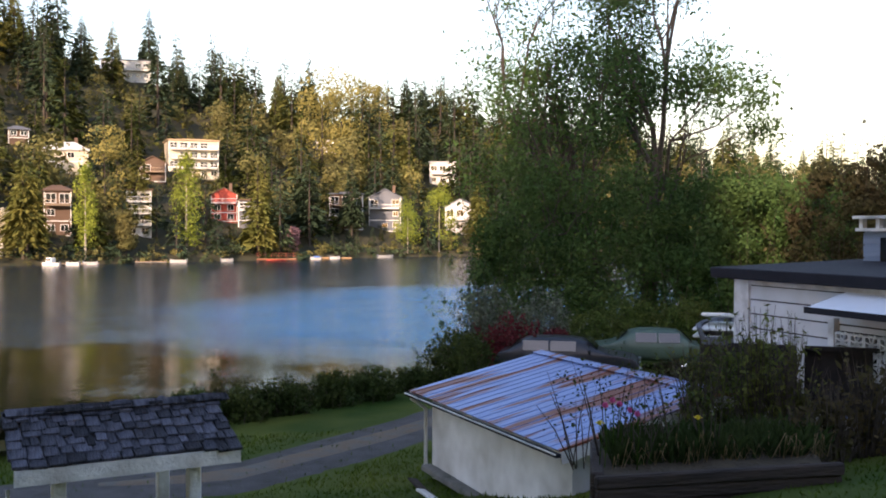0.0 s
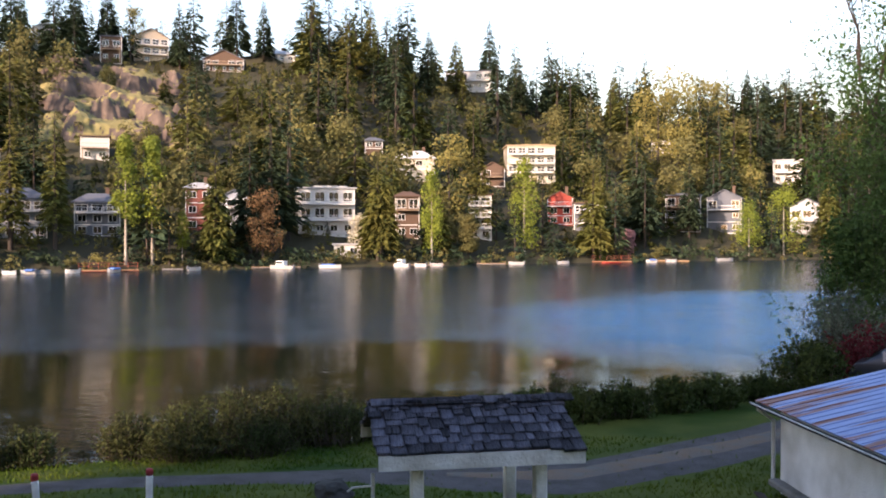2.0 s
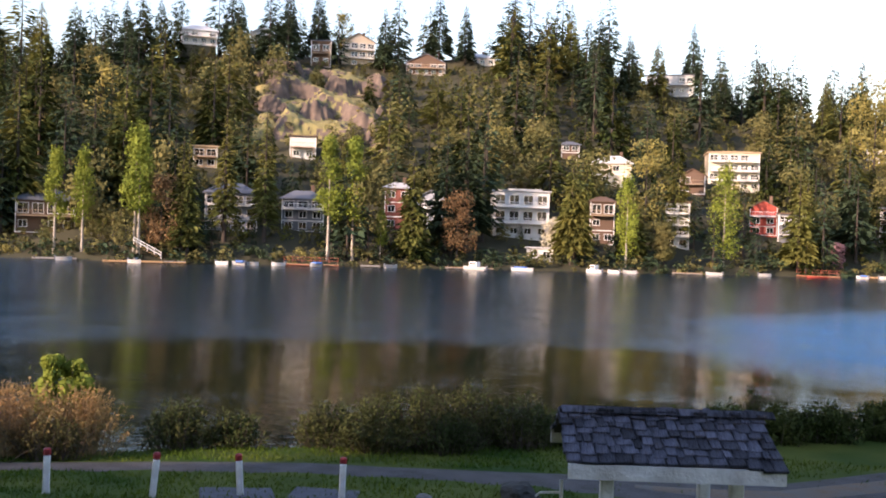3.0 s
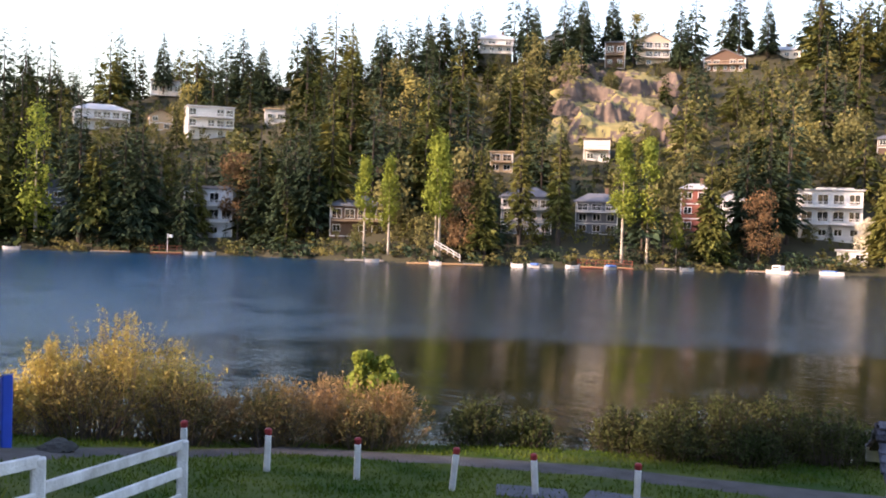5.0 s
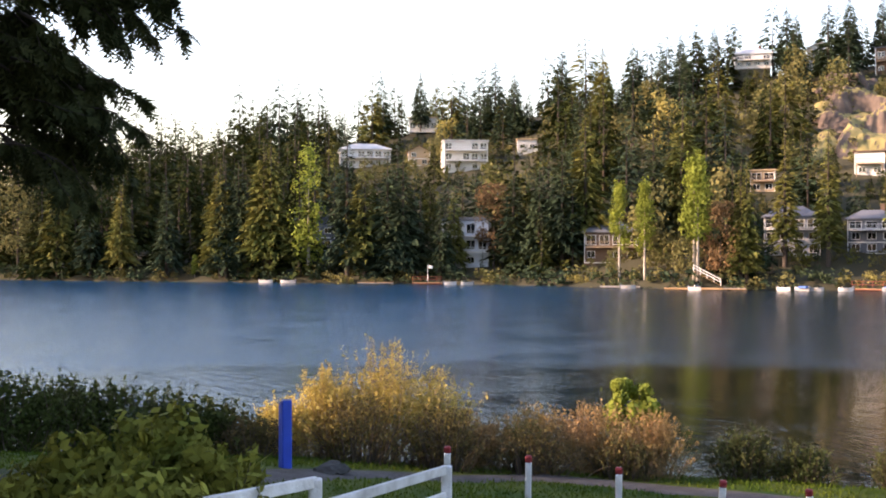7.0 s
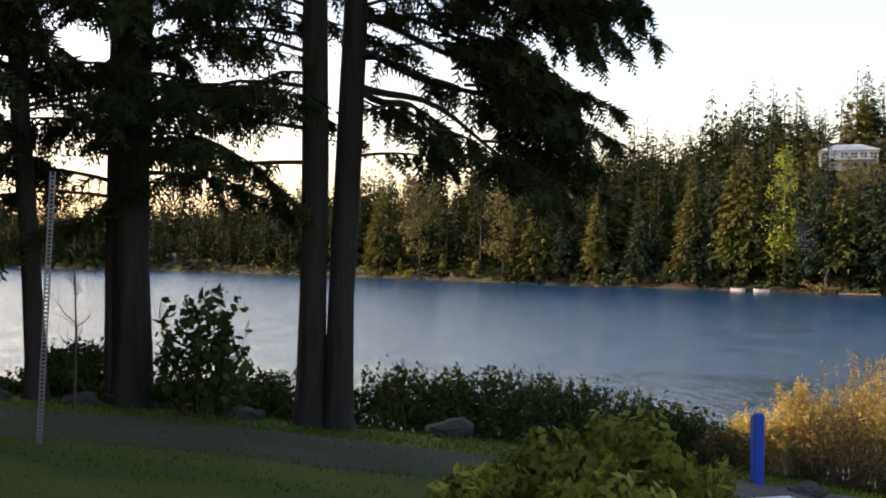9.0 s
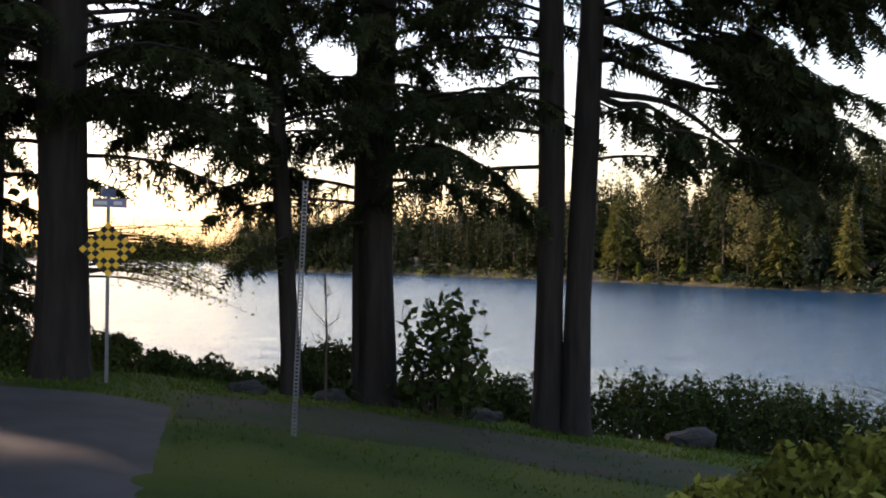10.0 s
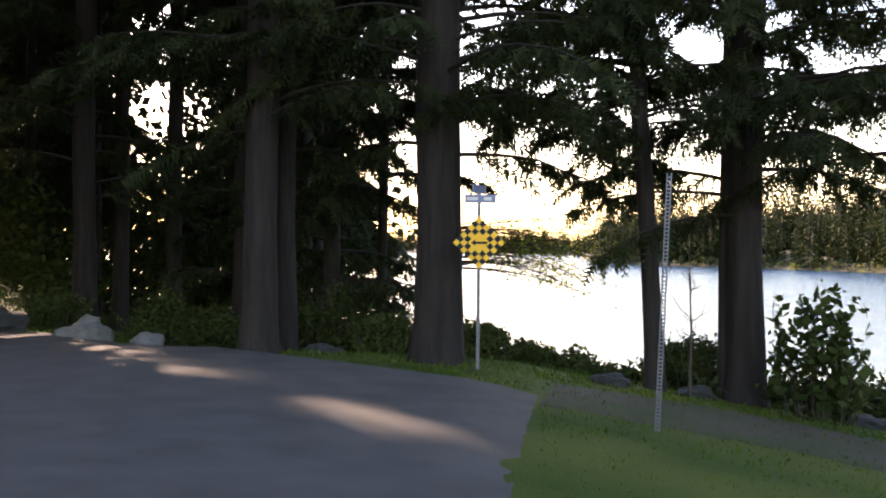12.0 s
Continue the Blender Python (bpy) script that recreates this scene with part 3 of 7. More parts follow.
M_dock = {"wood": M_paint["wood"], "white": mat("pale_dock_boards", (0.3, 0.28, 0.25), 0.9, var=0.3, scale=2), "red": mat("red_brown_boards", (0.25, 0.08, 0.05), 0.8, var=0.3, scale=2), "grey": mat("grey_dock_boards", (0.2, 0.19, 0.18), 0.9, var=0.3, scale=2)}
M_found = mat("mossy_foundation", (0.09, 0.08, 0.06), 0.95, col2=(0.045, 0.05, 0.03), scale=0.8)
SHARED = {}


def shared(key, make, name, material, parent, m, label=""):
    """A part that repeats: its mesh is built once."""
    if key not in SHARED:
        me = bpy.data.meshes.new(name)
        bm = make()
        bm.to_mesh(me)
        bm.free()
        me.materials.append(material)
        SHARED[key] = me
    ob = new(name, SHARED[key])
    ob.parent = parent
    ob.matrix_local = m
    if label:
        ob["label"] = label
    return ob


def seat(az, el, lo=150, hi=900):
    """The distance at which the line of sight at this bearing and angle meets the far ground."""
    d = np.arange(lo, hi, 1.0)
    z = land(-np.sin(radians(az)) * d, np.cos(radians(az)) * d)
    s = EYE + d * math.tan(radians(el))
    ok = np.nonzero((z >= s) & (z > 0.3))[0]
    return float(d[ok[0]] if len(ok) else d[np.argmax(z - s)])


def window_frame(w, h):
    bm = bmesh.new()
    t = 0.09
    for x in (-w / 2 + t / 2, w / 2 - t / 2, 0):
        box(bm, (t if x else t * 0.7, 0.1, h - 2 * t), (x, -0.05, 0))
    for z in (-h / 2 + t / 2, h / 2 - t / 2):
        box(bm, (w, 0.1, t), (0, -0.05, z))
    return bm


def gable_roof(w, dep, rise, over=0.45, thick=0.18):
    bm = bmesh.new()
    for s in (-1, 1):
        ln = math.hypot(w / 2 + over, rise * (w / 2 + over) / (w / 2))
        ang = math.atan2(rise, w / 2)
        mid = ((w / 2 + over) / 2 * s, dep / 2, rise - ln / 2 * math.sin(ang) + thick / 2)
        box(bm, (ln, dep + 2 * over, thick), mid, Matrix.Rotation(s * ang, 4, 'Y'))
    return bm


def hip_roof(w, dep, rise, over=0.5):
    bm = bmesh.new()
    x, y0, y1 = w / 2 + over, -over, dep + over
    k = min(w, dep) * 0.42
    b = [bm.verts.new(p) for p in ((-x, y0, 0), (x, y0, 0), (x, y1, 0), (-x, y1, 0))]
    lo = [bm.verts.new((v.co.x, v.co.y, -0.2)) for v in b]
    t = [bm.verts.new(p) for p in ((-x + k, y0 + dep * 0.45, rise), (x - k, y0 + dep * 0.45, rise), (x - k, y1 - dep * 0.45, rise), (-x + k, y1 - dep * 0.45, rise))]
    for i in range(4):
        j = (i + 1) % 4
        bm.faces.new((b[i], b[j], t[j], t[i]))
        bm.faces.new((lo[i], lo[j], b[j], b[i]))
    bm.faces.new(t)
    bm.faces.new(lo[::-1])
    return bm


def balcony(parent, w, z, x=0.0, dep=1.5, colour=None, posts=0.0):
    slab = part("balcony", boxmesh((w, dep, 0.16), (x, -dep / 2 - 0.01, z)), M_trim if colour is None else colour, parent)
    bm = bmesh.new()
    box(bm, (w, 0.08, 0.08), (x, -dep, z + 1.0))
    box(bm, (w, 0.05, 0.05), (x, -dep, z + 0.2))
    n = max(3, int(w / 0.45))
    for i in range(n + 1):
        box(bm, (0.05, 0.05, 0.92), (x - w / 2 + w * i / n, -dep, z + 0.54))
    part("railing", bm, M_trim if colour is None else colour, slab)
    if posts:
        for s in (-1, 1):
            part("deck_post", boxmesh((0.2, 0.2, posts), (x + s * (w / 2 - 0.2), -dep + 0.15, z - posts / 2 - 0.08)), M_rail, slab)
    return slab


def house(row, k):
    a1, a0, et, eb, floors, wall, roof, kind, balc, label = row
    az = (a0 + a1) / 2
    d = seat(az, eb)
    rng = random.Random(k)
    w = d * radians(a0 - a1)
    top, bot = EYE + d * math.tan(radians(et)), EYE + d * math.tan(radians(eb))
    dep = min(11, max(5, w * 0.85))
    e = empty("house", Matrix.Translation(at(az, d, bot)) @ pose(0, 0, 0, 0, 0, az + rng.uniform(-8, 8)), label, "house")
    h = top - bot
    rise = {"flat": 0.3, "gable": 0.26 * w, "hip": min(2.0, 0.2 * w)}[kind]
    rise = min(rise, h * 0.42)
    hw = h - rise
    bm = boxmesh((w, dep, hw + 0.3), (0, dep / 2, hw / 2 - 0.15))
    if kind == "gable":
        vs = [bm.verts.new(p) for p in ((-w / 2, 0.0, hw), (w / 2, 0.0, hw), (0, 0.0, hw + rise), (-w / 2, dep, hw), (w / 2, dep, hw), (0, dep, hw + rise))]
        bm.faces.new((vs[0], vs[1], vs[2]))
        bm.faces.new((vs[5], vs[4], vs[3]))
    part("wall", bm, M_paint[wall], e)
    part("foundation", boxmesh((w * 0.97, dep * 0.97, 3.6), (0, dep / 2 + 0.05, -2.1)), M_found, e)
    if kind == "flat":
        rb = boxmesh((w + 0.8, dep + 0.8, 0.3), (0, dep / 2, hw + 0.15), bevel=0.05)
        if floors >= 3:
            box(rb, (w * 0.6, dep * 0.5, 0.5), (w * 0.1, dep * 0.6, hw + 0.5))
    elif kind == "gable":
        rb = gable_roof(w, dep, rise)
        bmesh.ops.translate(rb, verts=rb.verts, vec=(0, 0, hw))
    else:
        rb = hip_roof(w, dep, rise)
        bmesh.ops.translate(rb, verts=rb.verts, vec=(0, 0, hw + 0.1))
    rf = part("roof", rb, M_paint[roof], e)
    if kind != "flat" and k % 2:
        part("chimney", boxmesh((0.7, 0.7, rise + 1.2), (w * 0.22, dep * 0.6, hw + rise * 0.5 + 0.6)), M_paint["brown"], rf)
    fh = hw / floors
    cols = max(2, int(round(w / 2.5)))
    for f in range(floors):
        has_b = floors - 1 - f < balc and not (floors > 1 and f == 0)
        for c in range(cols):
            if rng.random() < 0.16:
                continue
            ww, wh = (2.0, 1.9) if has_b else (1.5, 1.3)
            ww = min(ww, w / cols * 0.8)
            wh = min(wh, fh * 0.65)
            ww, wh = round(ww, 1), round(wh, 1)
            x = -w / 2 + w * (c + 0.5) / cols
            z = f * fh + fh * (0.5 if has_b else 0.56)
            fr = shared(("win", ww, wh), lambda: window_frame(ww, wh), "window", M_trim, e, Matrix.Translation((x, 0, z)))
            shared(("pane", ww, wh), lambda: boxmesh((ww - 0.1, 0.03, wh - 0.1), (0, -0.02, 0)), "pane", M_glass, fr, Matrix())
        if has_b:
            balcony(e, w * 0.92, f * fh + 0.1, colour=M_rail if wall in ("brown", "tan") or "wooden" in label else None, posts=(f * fh + 2) if "posts" in label or "stilts" in label else 0)
        else:
            part("trim_board", boxmesh((w + 0.06, 0.06, 0.18), (0, -0.035, max(0.1, f * fh))), M_trim, e)
    for s in (-1, 1):
        part("corner_board", boxmesh((0.16, 0.06, hw), (s * (w / 2 - 0.06), -0.035, hw / 2)), M_trim, e)
    CLEAR.append((a1 - 0.15, a0 + 0.15, eb + 0.46 * (et - eb), d + dep))


def dock(row):
    a1, a0, col = row
    az = (a0 + a1) / 2
    d = float(np.interp(az, FBEAR, FAR)) - 2.2
    w = d * radians(a0 - a1)
    m = M_dock[col]
    e = empty("dock", Matrix.Translation(at(az, d, 0)) @ pose(0, 0, 0, 0, 0, az), {"wood": "orange-brown wooden swimming dock", "white": "low white floating dock", "red": "red-brown wooden dock with a railing", "grey": "weathered grey wooden dock"}[col] + " on the lake", "dock", "docks on the far shore")
    n = max(4, int(w / 0.6))
    for i in range(n):
        shared(("plank", round(w / n, 1)), lambda: boxmesh((w / n - 0.03, 2.4, 0.08), bevel=0.012), "plank", m, e, Matrix.Translation((-w / 2 + w * (i + 0.5) / n, 0, 0.34)))
    part("fascia", boxmesh((w, 0.08, 0.16), (0, -1.24, 0.24)), m, e)
    for s in (-0.45, 0, 0.45):
        part("pile", boxmesh((0.2, 0.2, 2.2), (s * w, -1.08, -0.3)), M_bark, e)
    if col == "red":
        bm = bmesh.new()
        for z in (0.95, 1.45):
            box(bm, (w, 0.07, 0.07), (0, 1.2, z))
        for i in range(int(w / 1.5) + 1):
            box(bm, (0.09, 0.09, 1.0), (-w / 2 + i * 1.5, 1.2, 1.0))
        part("railing", bm, m, e)


def hull(length, beam, height):
    """A small boat's hull with a pointed bow, a rim and an open well."""
    bm = bmesh.new()
    st = [(-0.5, 0.8), (-0.2, 1.0), (0.15, 0.95), (0.36, 0.62), (0.5, 0.04)]
    rings = []
    for x, w in st:
        b = beam / 2 * w
        lift = 0.18 * height * max(0, x * 2) ** 2
        rings.append([bm.verts.new(p) for p in ((x * length, -b, height + lift), (x * length, -b * 0.75, 0.05), (x * length, b * 0.75, 0.05), (x * length, b, height + lift), (x * length, b * 0.8, height + lift), (x * length, b * 0.6, height * 0.45), (x * length, -b * 0.6, height * 0.45), (x * length, -b * 0.8, height + lift))])
    for a, b in zip(rings, rings[1:]):
        for i in range(8):
            bm.faces.new((a[i], a[(i + 1) % 8], b[(i + 1) % 8], b[i]))
    bm.faces.new(rings[0][::-1])
    bm.faces.new(rings[-1])
    return bm


def boat(row, k):
    a1, a0, col = row
    az = (a0 + a1) / 2
    d = float(np.interp(az, FBEAR, FAR)) - 5.0
    ln = max(2.2, 0.8 * d * radians(a0 - a1))
    m = M_paint["red"] if col == "red" else M_paint["grey" if k % 3 else "greywhite"]
    e = empty("boat", Matrix.Translation(at(az, d, 0)) @ pose(0, 0, 0, 0, 0, az + (180 if k % 2 else 0) + (k % 5 - 2) * 17), {"white": "small white motorboat moored at a dock", "red": "long red rowing boat by the dock", "cabin": "white cabin cruiser moored at a dock", "blue": "white boat with a blue cover"}[col], "boat", "boats on the far shore")
    part("hull", hull(ln, min(1.8, ln * 0.34), 0.62 if col != "red" else 0.34), m, e)
    if col != "red":
        part("windscreen", boxmesh((0.12, 1.0, 0.35), (ln * 0.12, 0, 0.78), Matrix.Rotation(-0.4, 4, 'Y')), M_glass, e)
        part("outboard_motor", boxmesh((0.3, 0.35, 0.7), (-ln * 0.53, 0, 0.5), bevel=0.06), M_paint["slate"], e)
        part("bench", boxmesh((0.4, 0.9, 0.12), (-ln * 0.1, 0, 0.36), bevel=0.03), M_paint["tan"], e)
    if col == "cabin":
        cab = part("cabin", boxmesh((ln * 0.34, 1.3, 0.95), (0, 0, 1.0), bevel=0.1), M_trim, e)
        part("cabin_window", boxmesh((ln * 0.26, 1.34, 0.3), (0, 0, 1.15)), M_glass, cab)
    if col == "blue":
        part("cover", boxmesh((ln * 0.6, 1.3, 0.35), (-ln * 0.1, 0, 0.66), bevel=0.12), M_paint["blue"], e)


HOUSES, TREES = [], []
HOUSES += [
    (21.20, 24.40, 2.56, -0.27, 3, 'greywhite', 'grey', 'flat', 2, 'white three-storey lakeside house with balconies'),
    (20.89, 22.39, -0.65, -1.48, 1, 'white', 'grey', 'flat', 0, 'small white boathouse at the water'),
    (9.74, 12.46, 4.97, 2.83, 4, 'cream', 'tan', 'flat', 3, 'cream apartment house with stacked balconies'),
    (8.74, 10.18, 2.32, 0.43, 3, 'red', 'brown', 'gable', 1, 'red gabled house among the trees'),
    (6.86, 8.68, 1.70, -0.11, 3, 'slate', 'brown', 'flat', 2, 'dark grey house with white railed balconies'),
    (13.37, 14.70, 2.19, -0.46, 4, 'white', 'brown', 'flat', 3, 'narrow white house with stacked balconies'),
    (17.51, 18.88, 2.32, -0.41, 3, 'brown', 'brown', 'hip', 1, 'dark brown wooden lakeside house'),
    (16.67, 18.94, 4.68, 2.97, 2, 'cream', 'greywhite', 'hip', 0, 'pale house under a white roof'),
    (12.61, 13.99, 3.99, 2.59, 2, 'brown', 'brown', 'gable', 1, 'dark brown wooden hillside house'),
    (29.11, 30.63, 2.76, -0.02, 3, 'brick', 'grey', 'hip', 0, 'brick-red house with white window frames'),
    (37.80, 40.69, 2.37, -0.37, 3, 'greyblue', 'slate', 'hip', 1, 'grey clapboard house with a hipped roof'),
    (34.08, 36.45, 2.10, -0.22, 3, 'slate', 'slate', 'hip', 1, 'dark blue-grey lakeside house'),
]
HOUSES += [
    (34.63, 36.10, 5.23, 3.86, 2, 'white', 'brown', 'flat', 1, 'white hillside house with a wooden deck on posts'),
    (40.10, 41.40, 4.39, 3.13, 2, 'tan', 'tan', 'flat', 1, 'tan house with a flat roof'),
    (27.16, 28.78, 2.38, -0.04, 3, 'greyblue', 'slate', 'gable', 1, 'grey gabled house behind the trees'),
    (31.48, 33.32, 11.04, 9.17, 3, 'beige', 'brown', 'gable', 2, 'beige gabled house on the ridge with balconies'),
    (27.42, 29.64, 10.08, 8.89, 2, 'brown', 'slate', 'gable', 1, 'brown ridge house with a deck on posts'),
    (24.59, 26.98, 10.29, 9.48, 1, 'white', 'greywhite', 'hip', 0, 'long white house on the ridge'),
    (33.95, 35.07, 10.56, 9.07, 2, 'brown', 'slate', 'flat', 1, 'dark wooden ridge house on stilts'),
    (40.3, 42.2, 11.0, 9.9, 2, 'greywhite', 'greywhite', 'hip', 1, 'pale grey house on the ridge'),
    (37.23, 38.37, 11.05, 9.63, 2, 'white', 'greywhite', 'gable', 1, 'white ridge house between firs'),
    (13.42, 16.03, 9.17, 8.0, 2, 'greywhite', 'slate', 'flat', 1, 'pale ridge house half hidden by firs'),
    (19.61, 20.62, 5.42, 4.34, 2, 'brown', 'slate', 'hip', 0, 'dark brown hillside house'),
    (55.93, 58.45, 6.30, 4.50, 3, 'white', 'greywhite', 'flat', 2, 'white modern house with wide balconies'),
]
HOUSES += [
    (61.52, 64.38, 6.14, 4.72, 2, 'greywhite', 'greywhite', 'hip', 1, 'pale house with a broad white roof'),
    (58.84, 60.46, 7.6, 6.7, 1, 'white', 'tan', 'flat', 1, 'white house high among firs'),
    (59.26, 60.50, 5.96, 4.83, 2, 'tan', 'brown', 'gable', 0, 'tan cottage with a brown roof'),
    (53.12, 54.24, 6.35, 5.45, 1, 'white', 'tan', 'flat', 0, 'small white house between trees'),
    (55.92, 58.60, 1.79, -1.09, 3, 'bluewhite', 'slate', 'flat', 2, 'blue-white lakeside house with tall columns'),
    (64.21, 66.05, 1.92, -0.03, 2, 'slate', 'slate', 'gable', 0, 'dark grey house behind firs'),
    (47.48, 50.46, 1.61, -0.75, 2, 'brown', 'slate', 'hip', 1, 'dark brown lakeside house in shade'),
    # slate paint puts tree shade into this blue-grey house's colour
    (-0.50, 1.34, 2.33, -0.09, 3, 'slate', 'slate', 'gable', 1, 'blue-grey gabled lakeside house'),
    (-4.75, -3.03, 1.80, -0.21, 2, 'greywhite', 'slate', 'gable', 1, 'pale grey gabled house'),
    (-3.60, -2.14, 3.93, 2.51, 2, 'white', 'greywhite', 'flat', 1, 'white hillside house among the firs'),
    (3.21, 4.36, 5.15, 4.39, 1, 'white', 'greywhite', 'flat', 0, 'small white house in the woods'),
    (1.67, 3.59, 2.09, -0.01, 3, 'brown', 'slate', 'flat', 2, 'brown wooden lakeside house with balconies'),
]
TREES += [  # shore trees
    (19.7, 4.4, -1.8, 'olive'), (16.5, 3.7, -1.4, 'olive'), (11.5, 4.4, -1.4, 'lime'), (7.2, 3.9, -1.2, 'olive'), (14.7, 0.0, -1.8, 'broad'),
    (33.8, 4.5, -1.7, 'lime'), (32.4, 4.4, -1.7, 'lime'), (31.5, 3.9, -1.7, 'broad'), (30.8, 0.2, -1.8, 'lime'), (48.5, 3.1, -2.0, 'lime'),
    (47.1, 3.5, -1.8, 'lime'), (44.2, 4.7, -1.8, 'lime'), (43.0, 2.8, -1.7, 'rust'), (41.6, 4.9, -2.1, 'olive'), (26.4, 1.7, -1.7, 'rust'),
    (37.4, 6.5, -0.9, 'olive'), (29.0, 5.2, -1.7, 'olive'), (25.9, 6.3, -1.1, 'fir'), (27.1, 5.6, -1.2, 'fir'), 
    (39.6, 6.3, -1.0, 'olive'), (15.8, 5.0, -0.1, 'gold'), (20.9, 0.5, -1.4, 'white'), (14.1, 5.6, -0.3, 'olive'), (32.7, 6.4, 2.2, 'olive'),
    (19.1, 5.2, 0.4, 'olive'),
]
TREES += [  # a
    (70.8, 5.1, -1.8, 'fir'), (66.2, 5.4, -1.7, 'lime'), (68.3, 6.1, -1.6, 'olive'), (63.0, 5.9, -1.7, 'olive'), (60.8, 5.9, -1.6, 'fir'),
    (61.7, 5.2, -1.6, 'fir'), (57.9, 3.7, -1.2, 'olive'), (55.6, 3.4, -1.2, 'rust'), (53.0, 5.3, -1.3, 'fir'), (54.5, 4.8, -1.3, 'fir'),
    (50.4, 7.6, -0.6, 'olive'), (51.7, 5.8, -1.1, 'fir'), (45.0, 8.5, 0.8, 'olive'), (46.6, 7.2, 0.1, 'fir'), (44.4, 5.0, -1.7, 'lime'),
    (41.9, 5.2, -1.7, 'olive'), (29.0, 2.8, -1.2, 'fir'), (69.6, 4.0, -1.8, 'fir'), (58.7, 3.4, -1.7, 'fir'),
]
TREES += [  # b
    (-0.9, 1.7, -1.4, 'lime'), (-2.7, 2.7, -1.4, 'lime'), (16.8, 3.7, -1.6, 'lime'), (19.9, 4.5, -1.6, 'olive'), (14.7, 0.4, -1.8, 'broad'),
    (4.0, 8.9, 3.4, 'gold'), (2.9, 8.7, 3.6, 'gold'), (1.3, 8.9, 4.6, 'gold'), (5.7, -0.3, -1.6, 'pink'), (2.3, 4.5, -0.5, 'fir'),
    (0.0, 5.0, 0.2, 'fir'), (4.9, 4.0, -0.5, 'fir'), (-5.0, 3.7, -0.8, 'olive'), (7.6, 3.6, -1.6, 'olive'),
]
TREES += [  # c
    (76.4, 3.1, -1.7, 'olive'), (78.0, 3.1, -1.6, 'fir'), (70.1, 4.7, -1.7, 'fir'), (71.1, 4.4, -1.7, 'olive'), (85.1, -0.4, -1.5, 'lime'),
    (83.2, -0.7, -1.5, 'gold'), (87.5, -0.6, -1.4, 'lime'), (79.6, 4.4, -1.6, 'olive'), (81.6, 3.4, -1.5, 'broad'), (74.0, 3.8, -1.7, 'fir'),
    (88.6, 4.0, -1.4, 'olive'), (86.4, 3.7, -1.5, 'broad'), (64.0, 6.1, -1.9, 'fir'), (72.5, -1.3, -1.7, 'lime'), (68.7, 6.3, -1.7, 'olive'),
]
TREES += [  # ridge
    (23.5, 13.3, 9.2, 'fir'), (27.8, 13.2, 9.3, 'fir'), (26.3, 13.1, 9.3, 'fir'), (20.3, 13.1, 8.8, 'olive'), (22.0, 11.9, 8.8, 'fir'),
    (17.0, 11.3, 7.8, 'fir'), (18.4, 11.4, 7.8, 'fir'), (13.5, 11.5, 7.8, 'fir'), (15.4, 11.0, 7.8, 'olive'), (10.0, 10.1, 6.5, 'fir'),
    (8.5, 9.7, 6.8, 'olive'), (11.7, 9.5, 6.5, 'fir'), (30.9, 12.4, 8.9, 'fir'), (33.3, 12.5, 10.1, 'gold'), (34.7, 13.0, 9.7, 'fir'),
    (36.3, 12.9, 9.3, 'fir'), (39.0, 12.7, 8.9, 'fir'), (6.5, 9.1, 5.8, 'olive'), (5.2, 8.8, 5.8, 'fir'), (-0.8, 9.0, 5.9, 'fir'),
    (-1.8, 9.0, 5.8, 'fir'),
]
TREES += [  # ridge2
    (59.8, 10.3, 6.8, 'fir'), (55.5, 10.7, 6.4, 'fir'), (54.4, 10.4, 6.4, 'fir'), (51.7, 11.2, 6.8, 'fir'), (49.4, 11.3, 6.8, 'olive'),
    (47.5, 11.4, 7.5, 'fir'), (45.1, 12.1, 8.2, 'fir'), (43.3, 12.3, 8.5, 'fir'), (39.5, 13.0, 9.1, 'fir'), (37.4, 13.1, 8.8, 'fir'),
    (57.9, 8.9, 6.6, 'fir'), (62.2, 9.0, 6.1, 'olive'), (66.7, 8.4, 5.6, 'fir'), (68.8, 7.6, 5.2, 'fir'),
]
DOCKS = [
    (42.85, 46.02, 'wood'),
    (47.35, 49.58, 'white'),
    (33.14, 36.25, 'red'),
    (16.06, 19.02, 'grey'),
    (61.37, 63.43, 'white'),
    (58.58, 60.29, 'red'),
    (12.57, 14.23, 'grey'),
    (41.62, 42.85, 'wood'),
    (30.77, 31.90, 'grey'),
    (24.28, 27.03, 'grey'),
    (5.44, 7.65, 'red'),
    (2.30, 4.39, 'wood'),
]
BOATS = [
    (39.25, 40.06, 'white'),
    (38.35, 39.15, 'blue'),
    (37.75, 38.3, 'white'),
    (36.16, 36.96, 'white'),
    (29.63, 30.67, 'white'),
    (24.38, 26.32, 'cabin'),
    (21.81, 23.38, 'blue'),
    (11.39, 12.51, 'white'),
    (8.84, 9.70, 'white'),
    (5.84, 7.36, 'red'),
    (68.04, 69.12, 'white'),
    (66.83, 67.90, 'white'),
    (57.79, 58.42, 'white'),
    (56.78, 57.54, 'white'),
    (-0.28, 1.01, 'white'),
    (17.9, 19.2, 'cabin'),
    (16.06, 16.99, 'white'),
    (4.0, 4.7, 'blue'),
    (2.9, 3.6, 'white'),
    (34.0, 34.9, 'blue'),
    (44.0, 44.7, 'white'),
    (17.15, 17.77, 'white'),
    (47.50, 48.52, 'white'),
]
for k, row in enumerate(HOUSES):
    house(row, k)
for row in DOCKS:
    dock(row)
for k, row in enumerate(BOATS):
    boat(row, k)
CLEAR.append((31.0, 38.2, 5.9, 268))
